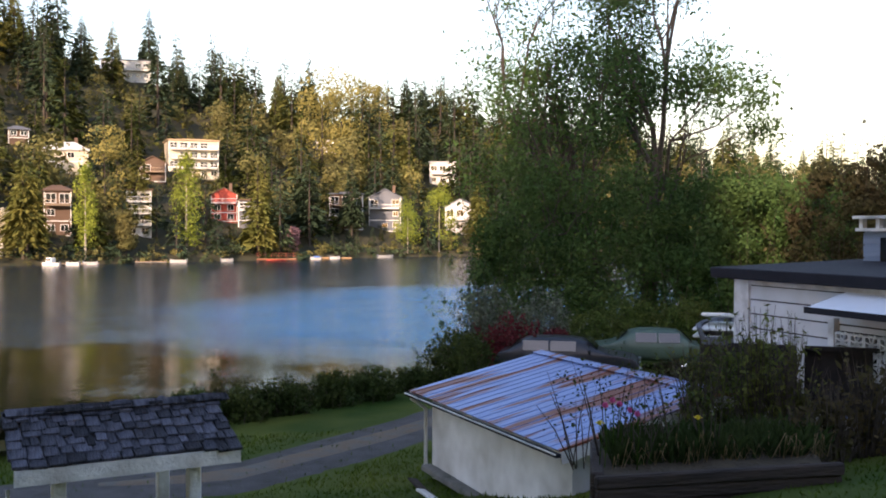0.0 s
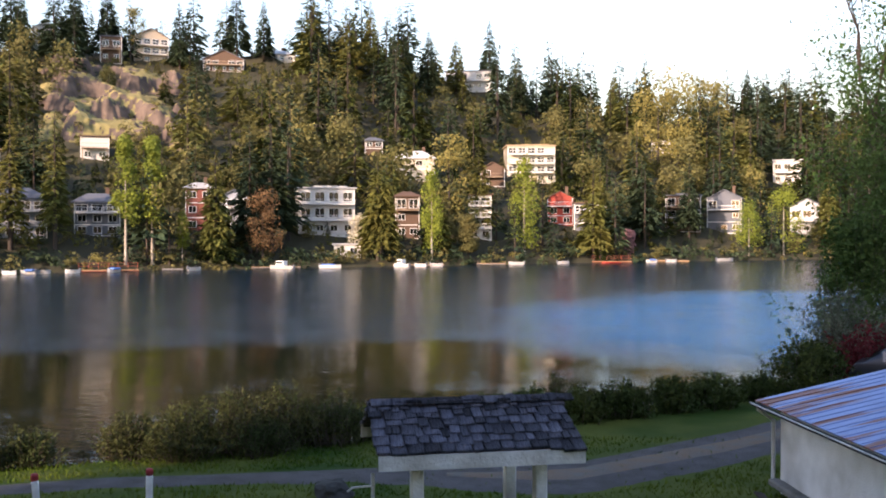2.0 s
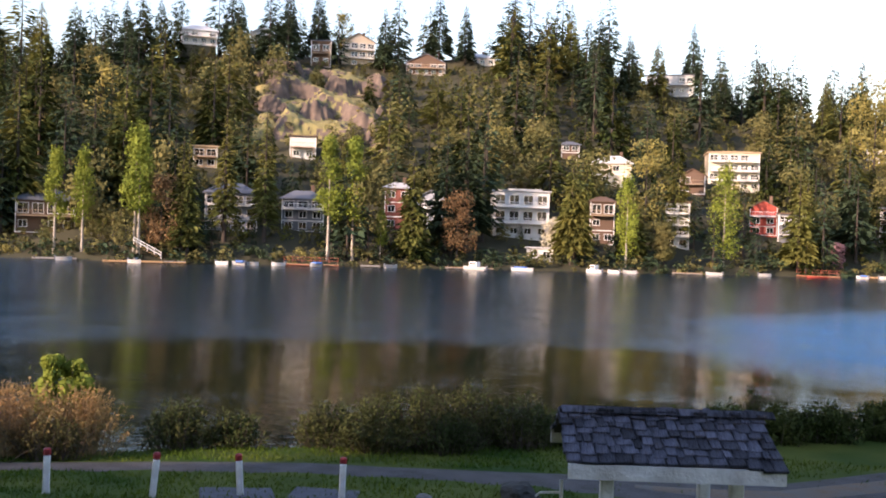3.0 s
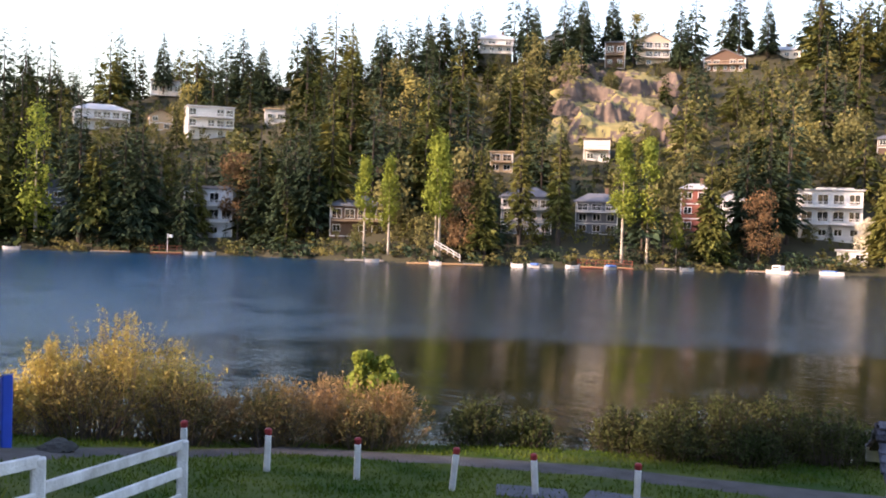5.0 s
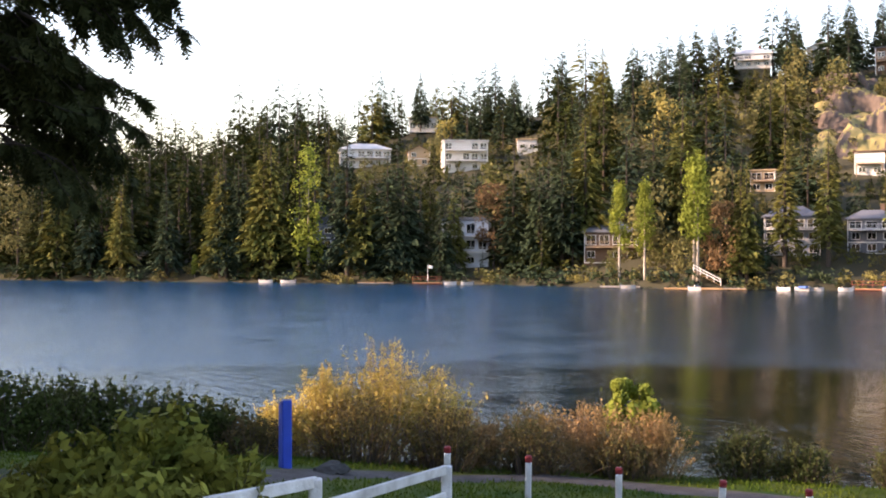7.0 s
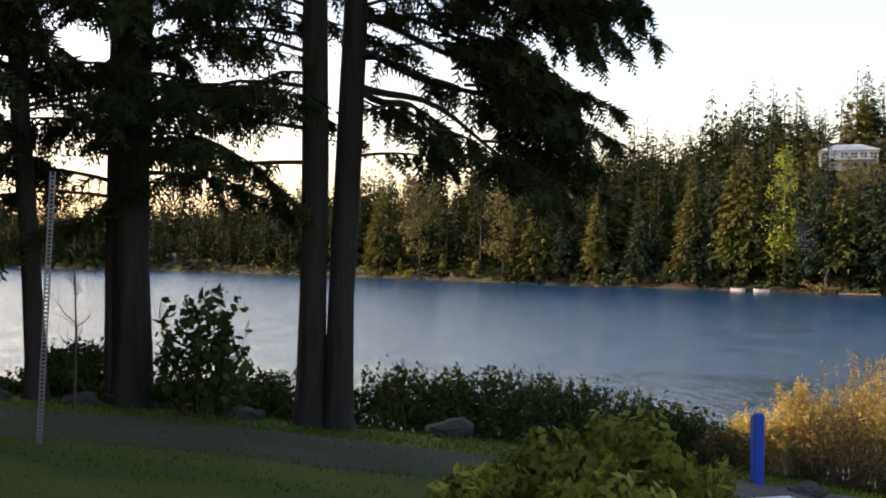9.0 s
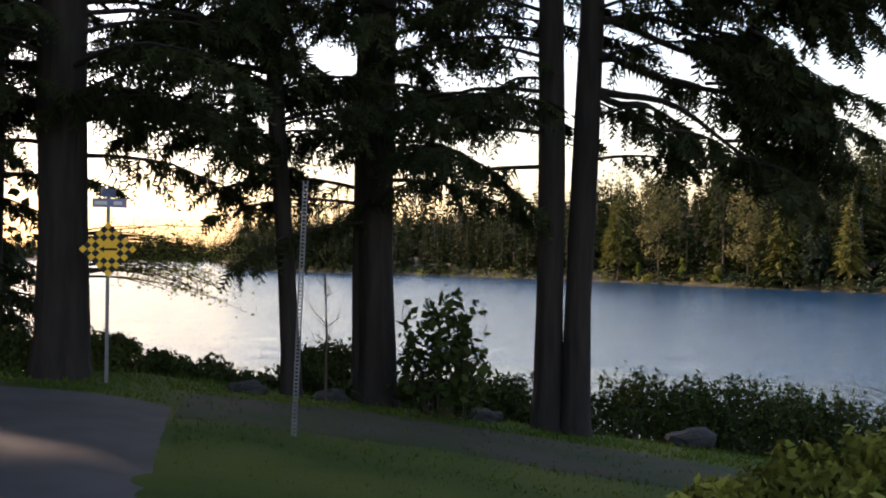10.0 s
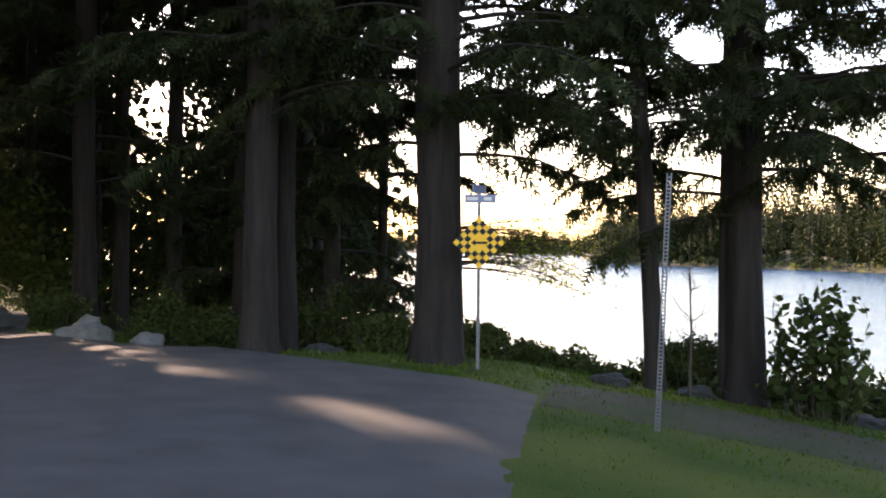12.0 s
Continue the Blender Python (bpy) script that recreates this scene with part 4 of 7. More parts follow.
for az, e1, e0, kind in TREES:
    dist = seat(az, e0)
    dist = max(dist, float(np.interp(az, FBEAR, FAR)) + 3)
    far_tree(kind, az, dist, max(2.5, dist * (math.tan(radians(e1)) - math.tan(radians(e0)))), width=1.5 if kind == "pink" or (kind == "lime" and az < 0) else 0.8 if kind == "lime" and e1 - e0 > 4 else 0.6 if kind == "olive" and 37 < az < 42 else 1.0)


M_rock = mat("brown_outcrop_rock", (0.17, 0.125, 0.095), 0.9, col2=(0.06, 0.047, 0.04), scale=0.3, coords="World", bump=1.0, bscale=1.2)
M_drygrass = mat("dry_hill_grass", (0.29, 0.24, 0.09), 0.95, col2=(0.17, 0.15, 0.06), scale=0.35, coords="World", bump=0.9, bscale=3)


def outcrop():
    """The bare knoll under the ridge houses: ledges of rock with dry grass on their tops."""
    na, nd = 130, 100
    az = np.linspace(30.0, 38.8, na)
    d = np.linspace(232, 302, nd)
    A, D = np.meshgrid(np.radians(az), d, indexing="ij")
    X, Y = -np.sin(A) * D, np.cos(A) * D
    Z = land(X, Y)
    edge = np.minimum(np.minimum((np.degrees(A) - 30) / 1.6, (38.8 - np.degrees(A)) / 1.6), np.minimum((D - 232) / 10, (302 - D) / 14))
    edge = smooth(edge)

    def field(s, z, ridged=False):
        w = np.array([noise.noise((x * s, y * s, z)) for x, y in zip(X.ravel(), Y.ravel())]).reshape(X.shape)
        return 1 - 2 * np.abs(w) if ridged else w
    n1, n2, n3, n4 = field(0.06, 2), field(0.17, 8), field(0.3, 5, True), field(0.7, 9)
    raw = (0.8 * Z + 10.0 * n1 + 2.6 * n2 + 0.8 * n3 - 2.2 * (np.degrees(A) - 34)) / 8.0
    led = np.floor(raw) + smooth(((raw - np.floor(raw)) - 0.5) / 0.35)
    Z2 = Z + edge * (0.75 * (led * 8.0 - raw * 8.0) + 2.6 + 1.6 * n1 + 0.9 * n2 + 0.6 * n3 + 0.35 * n4) - (1 - edge) * 1.5
    X2, Y2 = X + 0.5 * n4 * edge, Y + 0.5 * field(0.7, 19) * edge
    v = np.stack([X2, Y2, Z2], -1).reshape(-1, 3)
    i, j = np.meshgrid(np.arange(na - 1), np.arange(nd - 1), indexing="ij")
    f = np.stack([i * nd + j, i * nd + j + 1, (i + 1) * nd + j + 1, (i + 1) * nd + j], -1).reshape(-1, 4)[:, ::-1]
    ob = arrays("rock_outcrop", v, f, [M_rock, M_drygrass])
    nz = np.zeros(len(f) * 3, np.float32)
    ob.data.polygons.foreach_get("normal", nz)
    cover = 0.64 + 0.22 * n2[:-1, :-1].reshape(-1) - 0.1 * n1[:-1, :-1].reshape(-1)
    ob.data.polygons.foreach_set("material_index", (np.abs(nz.reshape(-1, 3)[:, 2]) > cover).astype(np.int32))
    tagged(ob, "bare brown rock outcrop with dry yellow grass ledges", "rock", kind="structure")
    rng = np.random.default_rng(31)
    var = [broad_arrays(rng, 1.6, 1.2, 60, low=0.0, lobes=5, size=0.22) for k in range(5)]
    bags = {0: [], 1: []}
    for k in range(90):
        a, b = int(rng.integers(4, na - 4)), int(rng.integers(4, nd - 4))
        sc = 0.4 + 0.8 * rng.random() ** 2 + (0.9 if edge[a, b] < 0.7 else 0)
        w = rng.random()
        bv, bf = var[k % 5]
        bags[int(w < 0.45)].append((bv * [sc, sc, sc * (0.7 + 0.5 * w)] + [X2[a, b], Y2[a, b], Z2[a, b] - 0.25], bf))
    tagged(arrays("hill_scrub", *merge(bags[0]), M_broad), "olive scrub dotted over the rocky knoll", "shrubs", kind="stuff")
    tagged(arrays("hill_scrub", *merge(bags[1]), M_gold), "dry golden scrub dotted over the rocky knoll", "shrubs", kind="stuff")


outcrop()


def dock_stairs():
    """White railed steps from the bank down to the timber landing."""
    far = float(np.interp(43.7, FBEAR, FAR))
    p = at(43.7, far - 0.5, 0.75)
    e = empty("dock_stairs", Matrix.Translation(p) @ pose(0, 0, 0, 0, 0, 43.7), "white railed wooden steps down to a landing", "stairs")
    ln, rise = 4.2, 2.3
    for i in range(9):
        part("tread", boxmesh((ln / 9 + 0.05, 0.9, 0.06), (-ln / 2 + ln * (i + 0.5) / 9, 0, rise * (1 - (i + 0.5) / 9))), M_paint["wood"], e)
    ang = math.atan2(rise, ln)
    for y in (-0.45, 0.45):
        for z in (0.5, 0.95):
            part("handrail", boxmesh((math.hypot(ln, rise), 0.09, 0.11), (0, y, rise / 2 + z), Matrix.Rotation(ang, 4, 'Y')), M_trim, e)
        for i in range(5):
            x = -ln / 2 + ln * i / 4
            part("baluster", boxmesh((0.1, 0.1, 1.1), (x, y, rise * (1 - i / 4) + 0.5)), M_trim, e)


def flagpole():
    far = float(np.interp(59.4, FBEAR, FAR))
    e = empty("flagpole", Matrix.Translation(at(59.4, far - 2.0, 0.6)) @ pose(0, 0, 0, 0, 0, 59.4), "thin white flagpole with a small pale flag", "flagpole")
    arrays("pole", *tube([(0, 0, -0.3), (0, 0, 3.1)], [0.06, 0.04], 7), M_trim, e)
    i, j = np.meshgrid(np.linspace(0, 1, 7), np.linspace(0, 1, 4), indexing="ij")
    v = np.stack([0.04 + 0.85 * i, 0.08 * np.sin(i * 7), 2.5 + 0.55 * j - 0.15 * i], -1).reshape(-1, 3)
    f = np.array([[a * 4 + b, (a + 1) * 4 + b, (a + 1) * 4 + b + 1, a * 4 + b + 1] for a in range(6) for b in range(3)])
    arrays("flag", v, f, M_trim, e)


dock_stairs()
flagpole()

# ---- the near bank: shelter, posts, fence, shed, planter, house, vehicles, signs ----
M_shake = mat("weathered_cedar_shake", (0.1, 0.1, 0.125), 0.9, col2=(0.012, 0.012, 0.018), scale=5, bump=0.9, bscale=18, stretch=(3, 0.6, 1), rand=0.75)
M_oldwhite = mat("peeling_white_paint", (0.82, 0.81, 0.79), 0.8, col2=(0.42, 0.4, 0.37), scale=2.2, bump=0.4, bscale=20)
M_stucco = mat("stained_white_stucco", (0.78, 0.77, 0.76), 0.9, col2=(0.45, 0.43, 0.4), scale=1.1, bump=0.5, bscale=25)
M_redcap = mat("dark_red_paint", (0.32, 0.03, 0.03), 0.6, var=0.35, scale=9)
M_bluepaint = mat("blue_gloss_paint", (0.02, 0.08, 0.5), 0.45, var=0.25, scale=3)
M_timber = mat("old_brown_timber", (0.07, 0.05, 0.04), 0.95, col2=(0.03, 0.024, 0.022), scale=3, bump=0.9, bscale=12, stretch=(0.3, 2, 2))
M_soil = mat("dark_garden_soil", (0.045, 0.035, 0.025), 1.0, col2=(0.08, 0.06, 0.035), scale=3, bump=0.9, bscale=14)
M_darkroof = mat("dark_roof_felt", (0.018, 0.017, 0.024), 0.85, var=0.3, scale=2, bump=0.3)
M_awning = mat("white_awning_sheet", (0.72, 0.73, 0.76), 0.5, var=0.12, scale=1)
M_clap = mat("white_clapboard", (0.66, 0.66, 0.67), 0.75, col2=(0.55, 0.54, 0.53), scale=1.2, bump=0.2)
M_steel = mat("galvanised_steel", (0.16, 0.165, 0.18), 0.5, metal=0.7, var=0.25, scale=8)
M_yellow = mat("yellow_sign_sheeting", (0.95, 0.5, 0.008), 0.4, var=0.08, scale=3, spec=0.5)
M_black = mat("black_sign_paint", (0.012, 0.012, 0.012), 0.5, var=0.2, scale=5)
M_signgrey = mat("blue_grey_sign_sheeting", (0.22, 0.26, 0.42), 0.4, var=0.1, scale=3)
M_stone = mat("grey_boulder", (0.19, 0.18, 0.165), 0.95, col2=(0.1, 0.1, 0.085), scale=2.5, bump=0.9, bscale=9)
M_darkstone = mat("dark_boulder", (0.045, 0.043, 0.04), 0.95, col2=(0.026, 0.027, 0.022), scale=3, bump=0.9, bscale=9)
M_slab = mat("grey_concrete_slab", (0.1, 0.1, 0.115), 0.95, col2=(0.07, 0.07, 0.08), scale=3, bump=0.5, bscale=30)
M_carblack = mat("dark_car_paint", (0.022, 0.024, 0.03), 0.3, var=0.2, scale=1, spec=0.4)
M_cargreen = mat("dull_green_car_paint", (0.06, 0.1, 0.075), 0.4, var=0.15, scale=1, spec=0.5)
M_chrome = mat("bright_chrome", (0.6, 0.6, 0.6), 0.15, metal=1.0, var=0.1, scale=3)
M_rubber = mat("black_rubber", (0.02, 0.02, 0.02), 0.9, var=0.2, scale=6)
M_lattice = mat("dark_lattice_wood", (0.035, 0.028, 0.026), 0.9, var=0.4, scale=4)


def rusty_metal():
    """Roof sheet with the reflected sky's blue put into its grey, and rust that runs down the slope in streaks."""
    m = mat("rusty_roof_sheet", (0.23, 0.31, 0.54), 0.5, metal=0.25, var=0.15, scale=1.5, coords="World", spec=0.5)
    n, l = m.node_tree.nodes, m.node_tree.links
    b = n["Principled BSDF"]
    src = b.inputs["Base Color"].links[0].from_socket
    geo = n.new("ShaderNodeNewGeometry")
    turn = n.new("ShaderNodeMapping")
    turn.inputs["Rotation"].default_value = (0, 0, -math.atan2(0.355, 0.935))
    l.new(geo.outputs["Position"], turn.inputs["Vector"])
    facs = []
    for sc, stre, lo, hi in ((1.0, (0.22, 1.7, 1), 0.515, 0.56), (1.0, (1.1, 11, 1), 0.3, 0.46)):
        mp = n.new("ShaderNodeMapping")
        mp.inputs["Scale"].default_value = stre
        l.new(turn.outputs[0], mp.inputs["Vector"])
        nz = n.new("ShaderNodeTexNoise")
        nz.inputs["Scale"].default_value = sc
        nz.inputs["Detail"].default_value = 4
        l.new(mp.outputs[0], nz.inputs["Vector"])
        r = n.new("ShaderNodeMapRange")
        r.inputs["From Min"].default_value, r.inputs["From Max"].default_value = lo, hi
        l.new(nz.outputs["Fac"], r.inputs["Value"])
        facs.append(r.outputs[0])
    mu = n.new("ShaderNodeMath")
    mu.operation = 'MULTIPLY'
    l.new(facs[0], mu.inputs[0]), l.new(facs[1], mu.inputs[1])
    mx = n.new("ShaderNodeMix")
    mx.data_type = 'RGBA'
    mx.inputs["B"].default_value = (0.2, 0.052, 0.02, 1)
    l.new(mu.outputs[0], mx.inputs["Factor"])
    l.new(src, mx.inputs["A"])
    l.new(mx.outputs["Result"], b.inputs["Base Color"])
    return m


M_rust_roof = rusty_metal()


def rot_z(p, deg):
    return Matrix.Translation(p) @ pose(0, 0, 0, 0, 0, deg)


def shelter():
    rng = random.Random(3)
    c0, c1 = at(19.55, 10.0, 4.14) - Vector((0.085, 0, 0)), at(7.65, 10.5, 4.14) - Vector((0.085, 0, 0))
    mid = (c0 + c1) / 2
    yaw = math.degrees(math.atan2(c1.y - c0.y, c1.x - c0.x))
    g = ground_z(mid.x, mid.y)
    e = empty("garden_shelter", rot_z((mid.x, mid.y, g), yaw), "small open garden shelter with a weathered shake roof on white posts", "shelter")
    w, h, run, rise = 2.15, 4.14 - g, 0.86, 0.37
    sl, ang = math.hypot(run, rise), math.atan2(rise, run)
    for side in (0, 1):
        base = Matrix.Translation((0, run, h + rise)) @ pose(0, 0, 0, 0, 0, 180 * side) @ pose(0, 0, 0, math.degrees(ang), 0, 0)
        deck = shared("sheldeck", lambda: boxmesh((w - 0.04, sl, 0.03), (0, -sl / 2, -0.02)), "roof_deck", M_timber, e, base)
        for row in range(6):
            x = -w / 2 - rng.random() * 0.1
            while x < w / 2 - 0.03:
                ww = rng.uniform(0.07, 0.19)
                ww = min(ww, w / 2 + 0.02 - x)
                wk = max(0.08, round(ww / 0.03) * 0.03)
                y = -sl + sl / 6 * row - 0.02 + rng.choice((-0.05, -0.01, 0, 0, 0.02, 0.04)) + rng.uniform(-0.02, 0.02)
                mm = Matrix.Translation((x + ww / 2, y, 0.012)) @ pose(0, 0, 0, -5.5 + rng.uniform(-2.5, 1.5), rng.uniform(-3.5, 3.5), rng.uniform(-2.5, 2.5))
                shared(("shake", wk), lambda: boxmesh((wk - 0.012, 0.26, 0.034), (0, 0.13, 0.014), bevel=0.005), "shake", M_shake, deck, mm)
                x += ww
        part("fascia", boxmesh((w + 0.02, 0.04, 0.15), (0, -0.01 if side == 0 else 2 * run + 0.01, h - 0.075)), M_oldwhite, e)
    for i in range(9):
        shared("ridgecap", lambda: box(boxmesh((0.26, 0.13, 0.02), (0, -0.055, 0), Matrix.Rotation(0.4, 4, 'X')), (0.26, 0.13, 0.02), (0, 0.055, 0), Matrix.Rotation(-0.4, 4, 'X')), "ridge_cap", M_shake, e, Matrix.Translation((-w / 2 + 0.13 + i * 0.253, run, h + rise + 0.035)))
    for x in (-0.66, 0.66):
        for y in ((0.22, 2 * run - 0.22) if x > 0 else (0.22,)):
            part("post", boxmesh((0.13, 0.13, h + 0.25), (x, y, h / 2 - 0.12 + (0.03 if y < 1 else 0)), bevel=0.012), M_oldwhite, e)
    for y in (0.22, 2 * run - 0.22):
        part("beam", boxmesh((w - 0.3, 0.1, 0.12), (0, y, h - 0.06)), M_oldwhite, e)
    part("curb", box(box(boxmesh((1.5, 0.12, 0.6), (0, 0.35, 0.1)), (1.5, 0.12, 0.6), (0, 2 * run - 0.35, 0.1)), (0.12, 1.0, 0.6), (-0.7, run, 0.1)), M_timber, e)
    t = empty("water_tap", rot_z(at(20.3, 10.6, ground_z(*at(20.3, 10.6).xy)), 20), "thin white standpipe with a tap", "tap")
    arrays("pipe", *tube([(0, 0, -0.1), (0, 0, 1.55)], [0.02, 0.02], 6), M_oldwhite, t)
    arrays("spout", *tube([(0.02, 0, 1.42), (-0.22, 0, 1.4), (-0.27, 0, 1.36)], [0.015, 0.015, 0.012], 6), M_oldwhite, t)


def bollards():
    first = None
    for az, lean in ((58.4, 0), (53.8, -1), (48.7, -0.5), (43.2, -5), (38.4, 4), (32.7, -1)):
        p = at(az, 20.0)
        p.z = ground_z(p.x, p.y)
        m = Matrix.Translation(p) @ pose(0, 0, 0, 0, -lean, az)
        if first is None:
            first = empty("marker_post", m, "white wooden marker post with a red painted top", "post", "posts along the path")
            b = boxmesh((0.13, 0.13, 0.85), (0, 0, 0.3), bevel=0.02)
            part("shaft", b, M_oldwhite, first)
            part("cap", boxmesh((0.14, 0.14, 0.14), (0, 0, 0.79), bevel=0.03), M_redcap, first, "dark red painted top")
        else:
            copy_thing(first, m)


def fence():
    e = empty("rail_fence", Matrix.Translation(at(58.5, 14.0, ground_z(*at(58.5, 14.0).xy))), "weathered white wooden rail fence beside the lawn", "fence")
    o = Vector(e.matrix_world.translation)
    def post(az, d, el, name="post"):
        top = at(az, d, EYE + d * math.tan(radians(el)))
        g = ground_z(top.x, top.y)
        h = top.z - g
        bm = boxmesh((0.15, 0.13, h + 0.3), (0, 0, h / 2 - 0.15), bevel=0.015)
        bmesh.ops.transform(bm, matrix=Matrix.Translation(at(az, d, g) - o) @ pose(0, 0, 0, 0, 0, az), verts=bm.verts)
        part(name, bm, M_oldwhite, e)
        return top
    def rail(a, b, drop):
        a, b = Vector(a) - Vector((0, 0, drop)), Vector(b) - Vector((0, 0, drop))
        d = b - a
        bm = boxmesh((d.length, 0.05, 0.13), (0, 0, 0), bevel=0.01)
        bmesh.ops.transform(bm, matrix=Matrix.Translation((a + b) / 2 - o) @ d.to_track_quat('X', 'Z').to_matrix().to_4x4(), verts=bm.verts)
        part("rail", bm, M_oldwhite, e)
    t1, t2 = post(58.5, 14.0, -12.15), post(66.0, 11.0, -12.7)
    far2 = at(65.7, 11.1, EYE - 11.1 * math.tan(radians(14.0)))
    for drop in (0.05, 0.42, 0.78):
        rail(t1, far2, drop)
    t3 = post(72.5, 9.4, -13.6)
    for drop in (0.04, 0.42):
        rail(t2, t3, drop)
    p = at(67.6, 20.0)
    g = ground_z(p.x, p.y)
    b = empty("blue_post", Matrix.Translation((p.x, p.y, g)), "thick blue painted post with a slanted top at the shore", "post")
    bm = boxmesh((0.23, 0.2, 1.5), (0, 0, 0.52), bevel=0.02)
    for v in bm.verts:
        if v.co.z > 1.0:
            v.co.z += v.co.x * 0.5
    part("shaft", bm, M_bluepaint, b)
    part("cap", boxmesh((0.24, 0.21, 0.02), (0, 0, 1.285), Matrix.Rotation(-0.463, 4, 'Y')), M_signgrey, b, "pale worn slanted top")


def shed():
    e0 = Vector((2.775, 15.73, 2.85))
    uy = math.degrees(math.atan2(0.355, 0.935))
    e = empty("garden_shed", rot_z(e0, uy), "low white stucco shed with a rusty blue-grey metal roof", "shed")
    # local x: eave to ridge, local y: along the eave
    ln, half, rise = 6.5, 3.25, 0.7
    ang = math.atan2(rise, half)
    sl = math.hypot(half, rise) 
    xs, ys = (0.4, 2 * half - 0.4), (0.3, ln - 0.35)
    t = 0.18
    for x in (xs[0] + t / 2, xs[1] - t / 2):
        part("wall", boxmesh((t, ys[1] - ys[0], 2.6), (x, (ys[0] + ys[1]) / 2, -1.25)), M_stucco, e)
    for y in (ys[0] + t / 2, ys[1] - t / 2):
        bm = bmesh.new()
        box(bm, (xs[1] - xs[0] - 2 * t, t, 2.6), (half, y, -1.25))
        v = [bm.verts.new(p) for p in ((xs[0] + t, y - t / 2, 0.05), (xs[1] - t, y - t / 2, 0.05), (half, y - t / 2, rise - 0.06), (xs[0] + t, y + t / 2, 0.05), (xs[1] - t, y + t / 2, 0.05), (half, y + t / 2, rise - 0.06))]
        for f in ((0, 1, 2), (5, 4, 3), (0, 2, 5, 3), (2, 1, 4, 5), (1, 0, 3, 4)):
            bm.faces.new([v[i] for i in f])
        part("gable_wall", bm, M_stucco, e)
    part("plinth", boxmesh((0.26, ln - 0.6, 0.14), (0.28, ln / 2, -1.66), Matrix.Rotation(0.02, 4, 'X'), bevel=0.03), M_stone, e, "crumbling white ledge along the wall")
    for s in (0, 1):
        m = Matrix.Translation((0, 0, 0)) @ pose(0, 0, 0, 0, -math.degrees(ang), 0) if s == 0 else Matrix.Translation((2 * half, 0, 0)) @ pose(0, 0, 0, 0, math.degrees(ang), 0) @ Matrix.Diagonal((-1, 1, 1, 1))
        n = 11
        pw = ln / n
        def sheet():
            b = boxmesh((sl, pw - 0.004, 0.02), (sl / 2, 0, 0.03))
            for k in range(2):
                box(b, (sl, 0.02, 0.016), (sl / 2, -pw / 2 + 0.03 + k * pw / 2, 0.045), bevel=0.004)
            return b
        for i in range(n):
            shared(("sheet", s), sheet, "roof_sheet", M_rust_roof, e, m @ Matrix.Translation((0, pw * (i + 0.5), 0)))
        part("rake_board", boxmesh((sl, 0.05, 0.2), (sl / 2, 0.03, -0.09)), M_oldwhite, e).matrix_local = m
        part("rake_board", boxmesh((sl, 0.05, 0.2), (sl / 2, ln - 0.03, -0.09)), M_oldwhite, e).matrix_local = m
    part("ridge_flashing", box(boxmesh((0.22, ln + 0.04, 0.02), (half - 0.09, ln / 2, rise + 0.055), Matrix.Rotation(-ang, 4, 'Y')), (0.22, ln + 0.04, 0.02), (half + 0.09, ln / 2, rise + 0.055), Matrix.Rotation(ang, 4, 'Y')), M_rust_roof, e)
    gt = part("gutter", boxmesh((0.1, ln + 0.05, 0.06), (-0.05, ln / 2, -0.04)), M_darkroof, e)
    part("lip", boxmesh((0.015, ln + 0.05, 0.022), (-0.108, ln / 2, -0.015)), M_oldwhite, gt)
    arrays("downpipe", *tube([(-0.04, ln - 0.2, -0.1), (0.3, ln - 0.22, -0.35), (0.3, ln - 0.22, -1.7)], [0.045] * 3, 8), M_oldwhite, e)
    for k, (y, dx, r) in enumerate(((1.2, -0.35, 3), (2.4, -0.2, -4), (3.9, -0.4, 5), (5.0, -0.25, -3))):
        p = empty("plank", rot_z(e0, uy) @ Matrix.Translation((dx, y, -1.62 - k * 0.06)) @ pose(0, 0, 0, 4, 12, r), "old grey plank lying against the shed", "plank", "planks by the shed")
        part("board", boxmesh((0.2, 1.7, 0.05), bevel=0.01), M_timber if k % 2 else M_oldwhite, p)


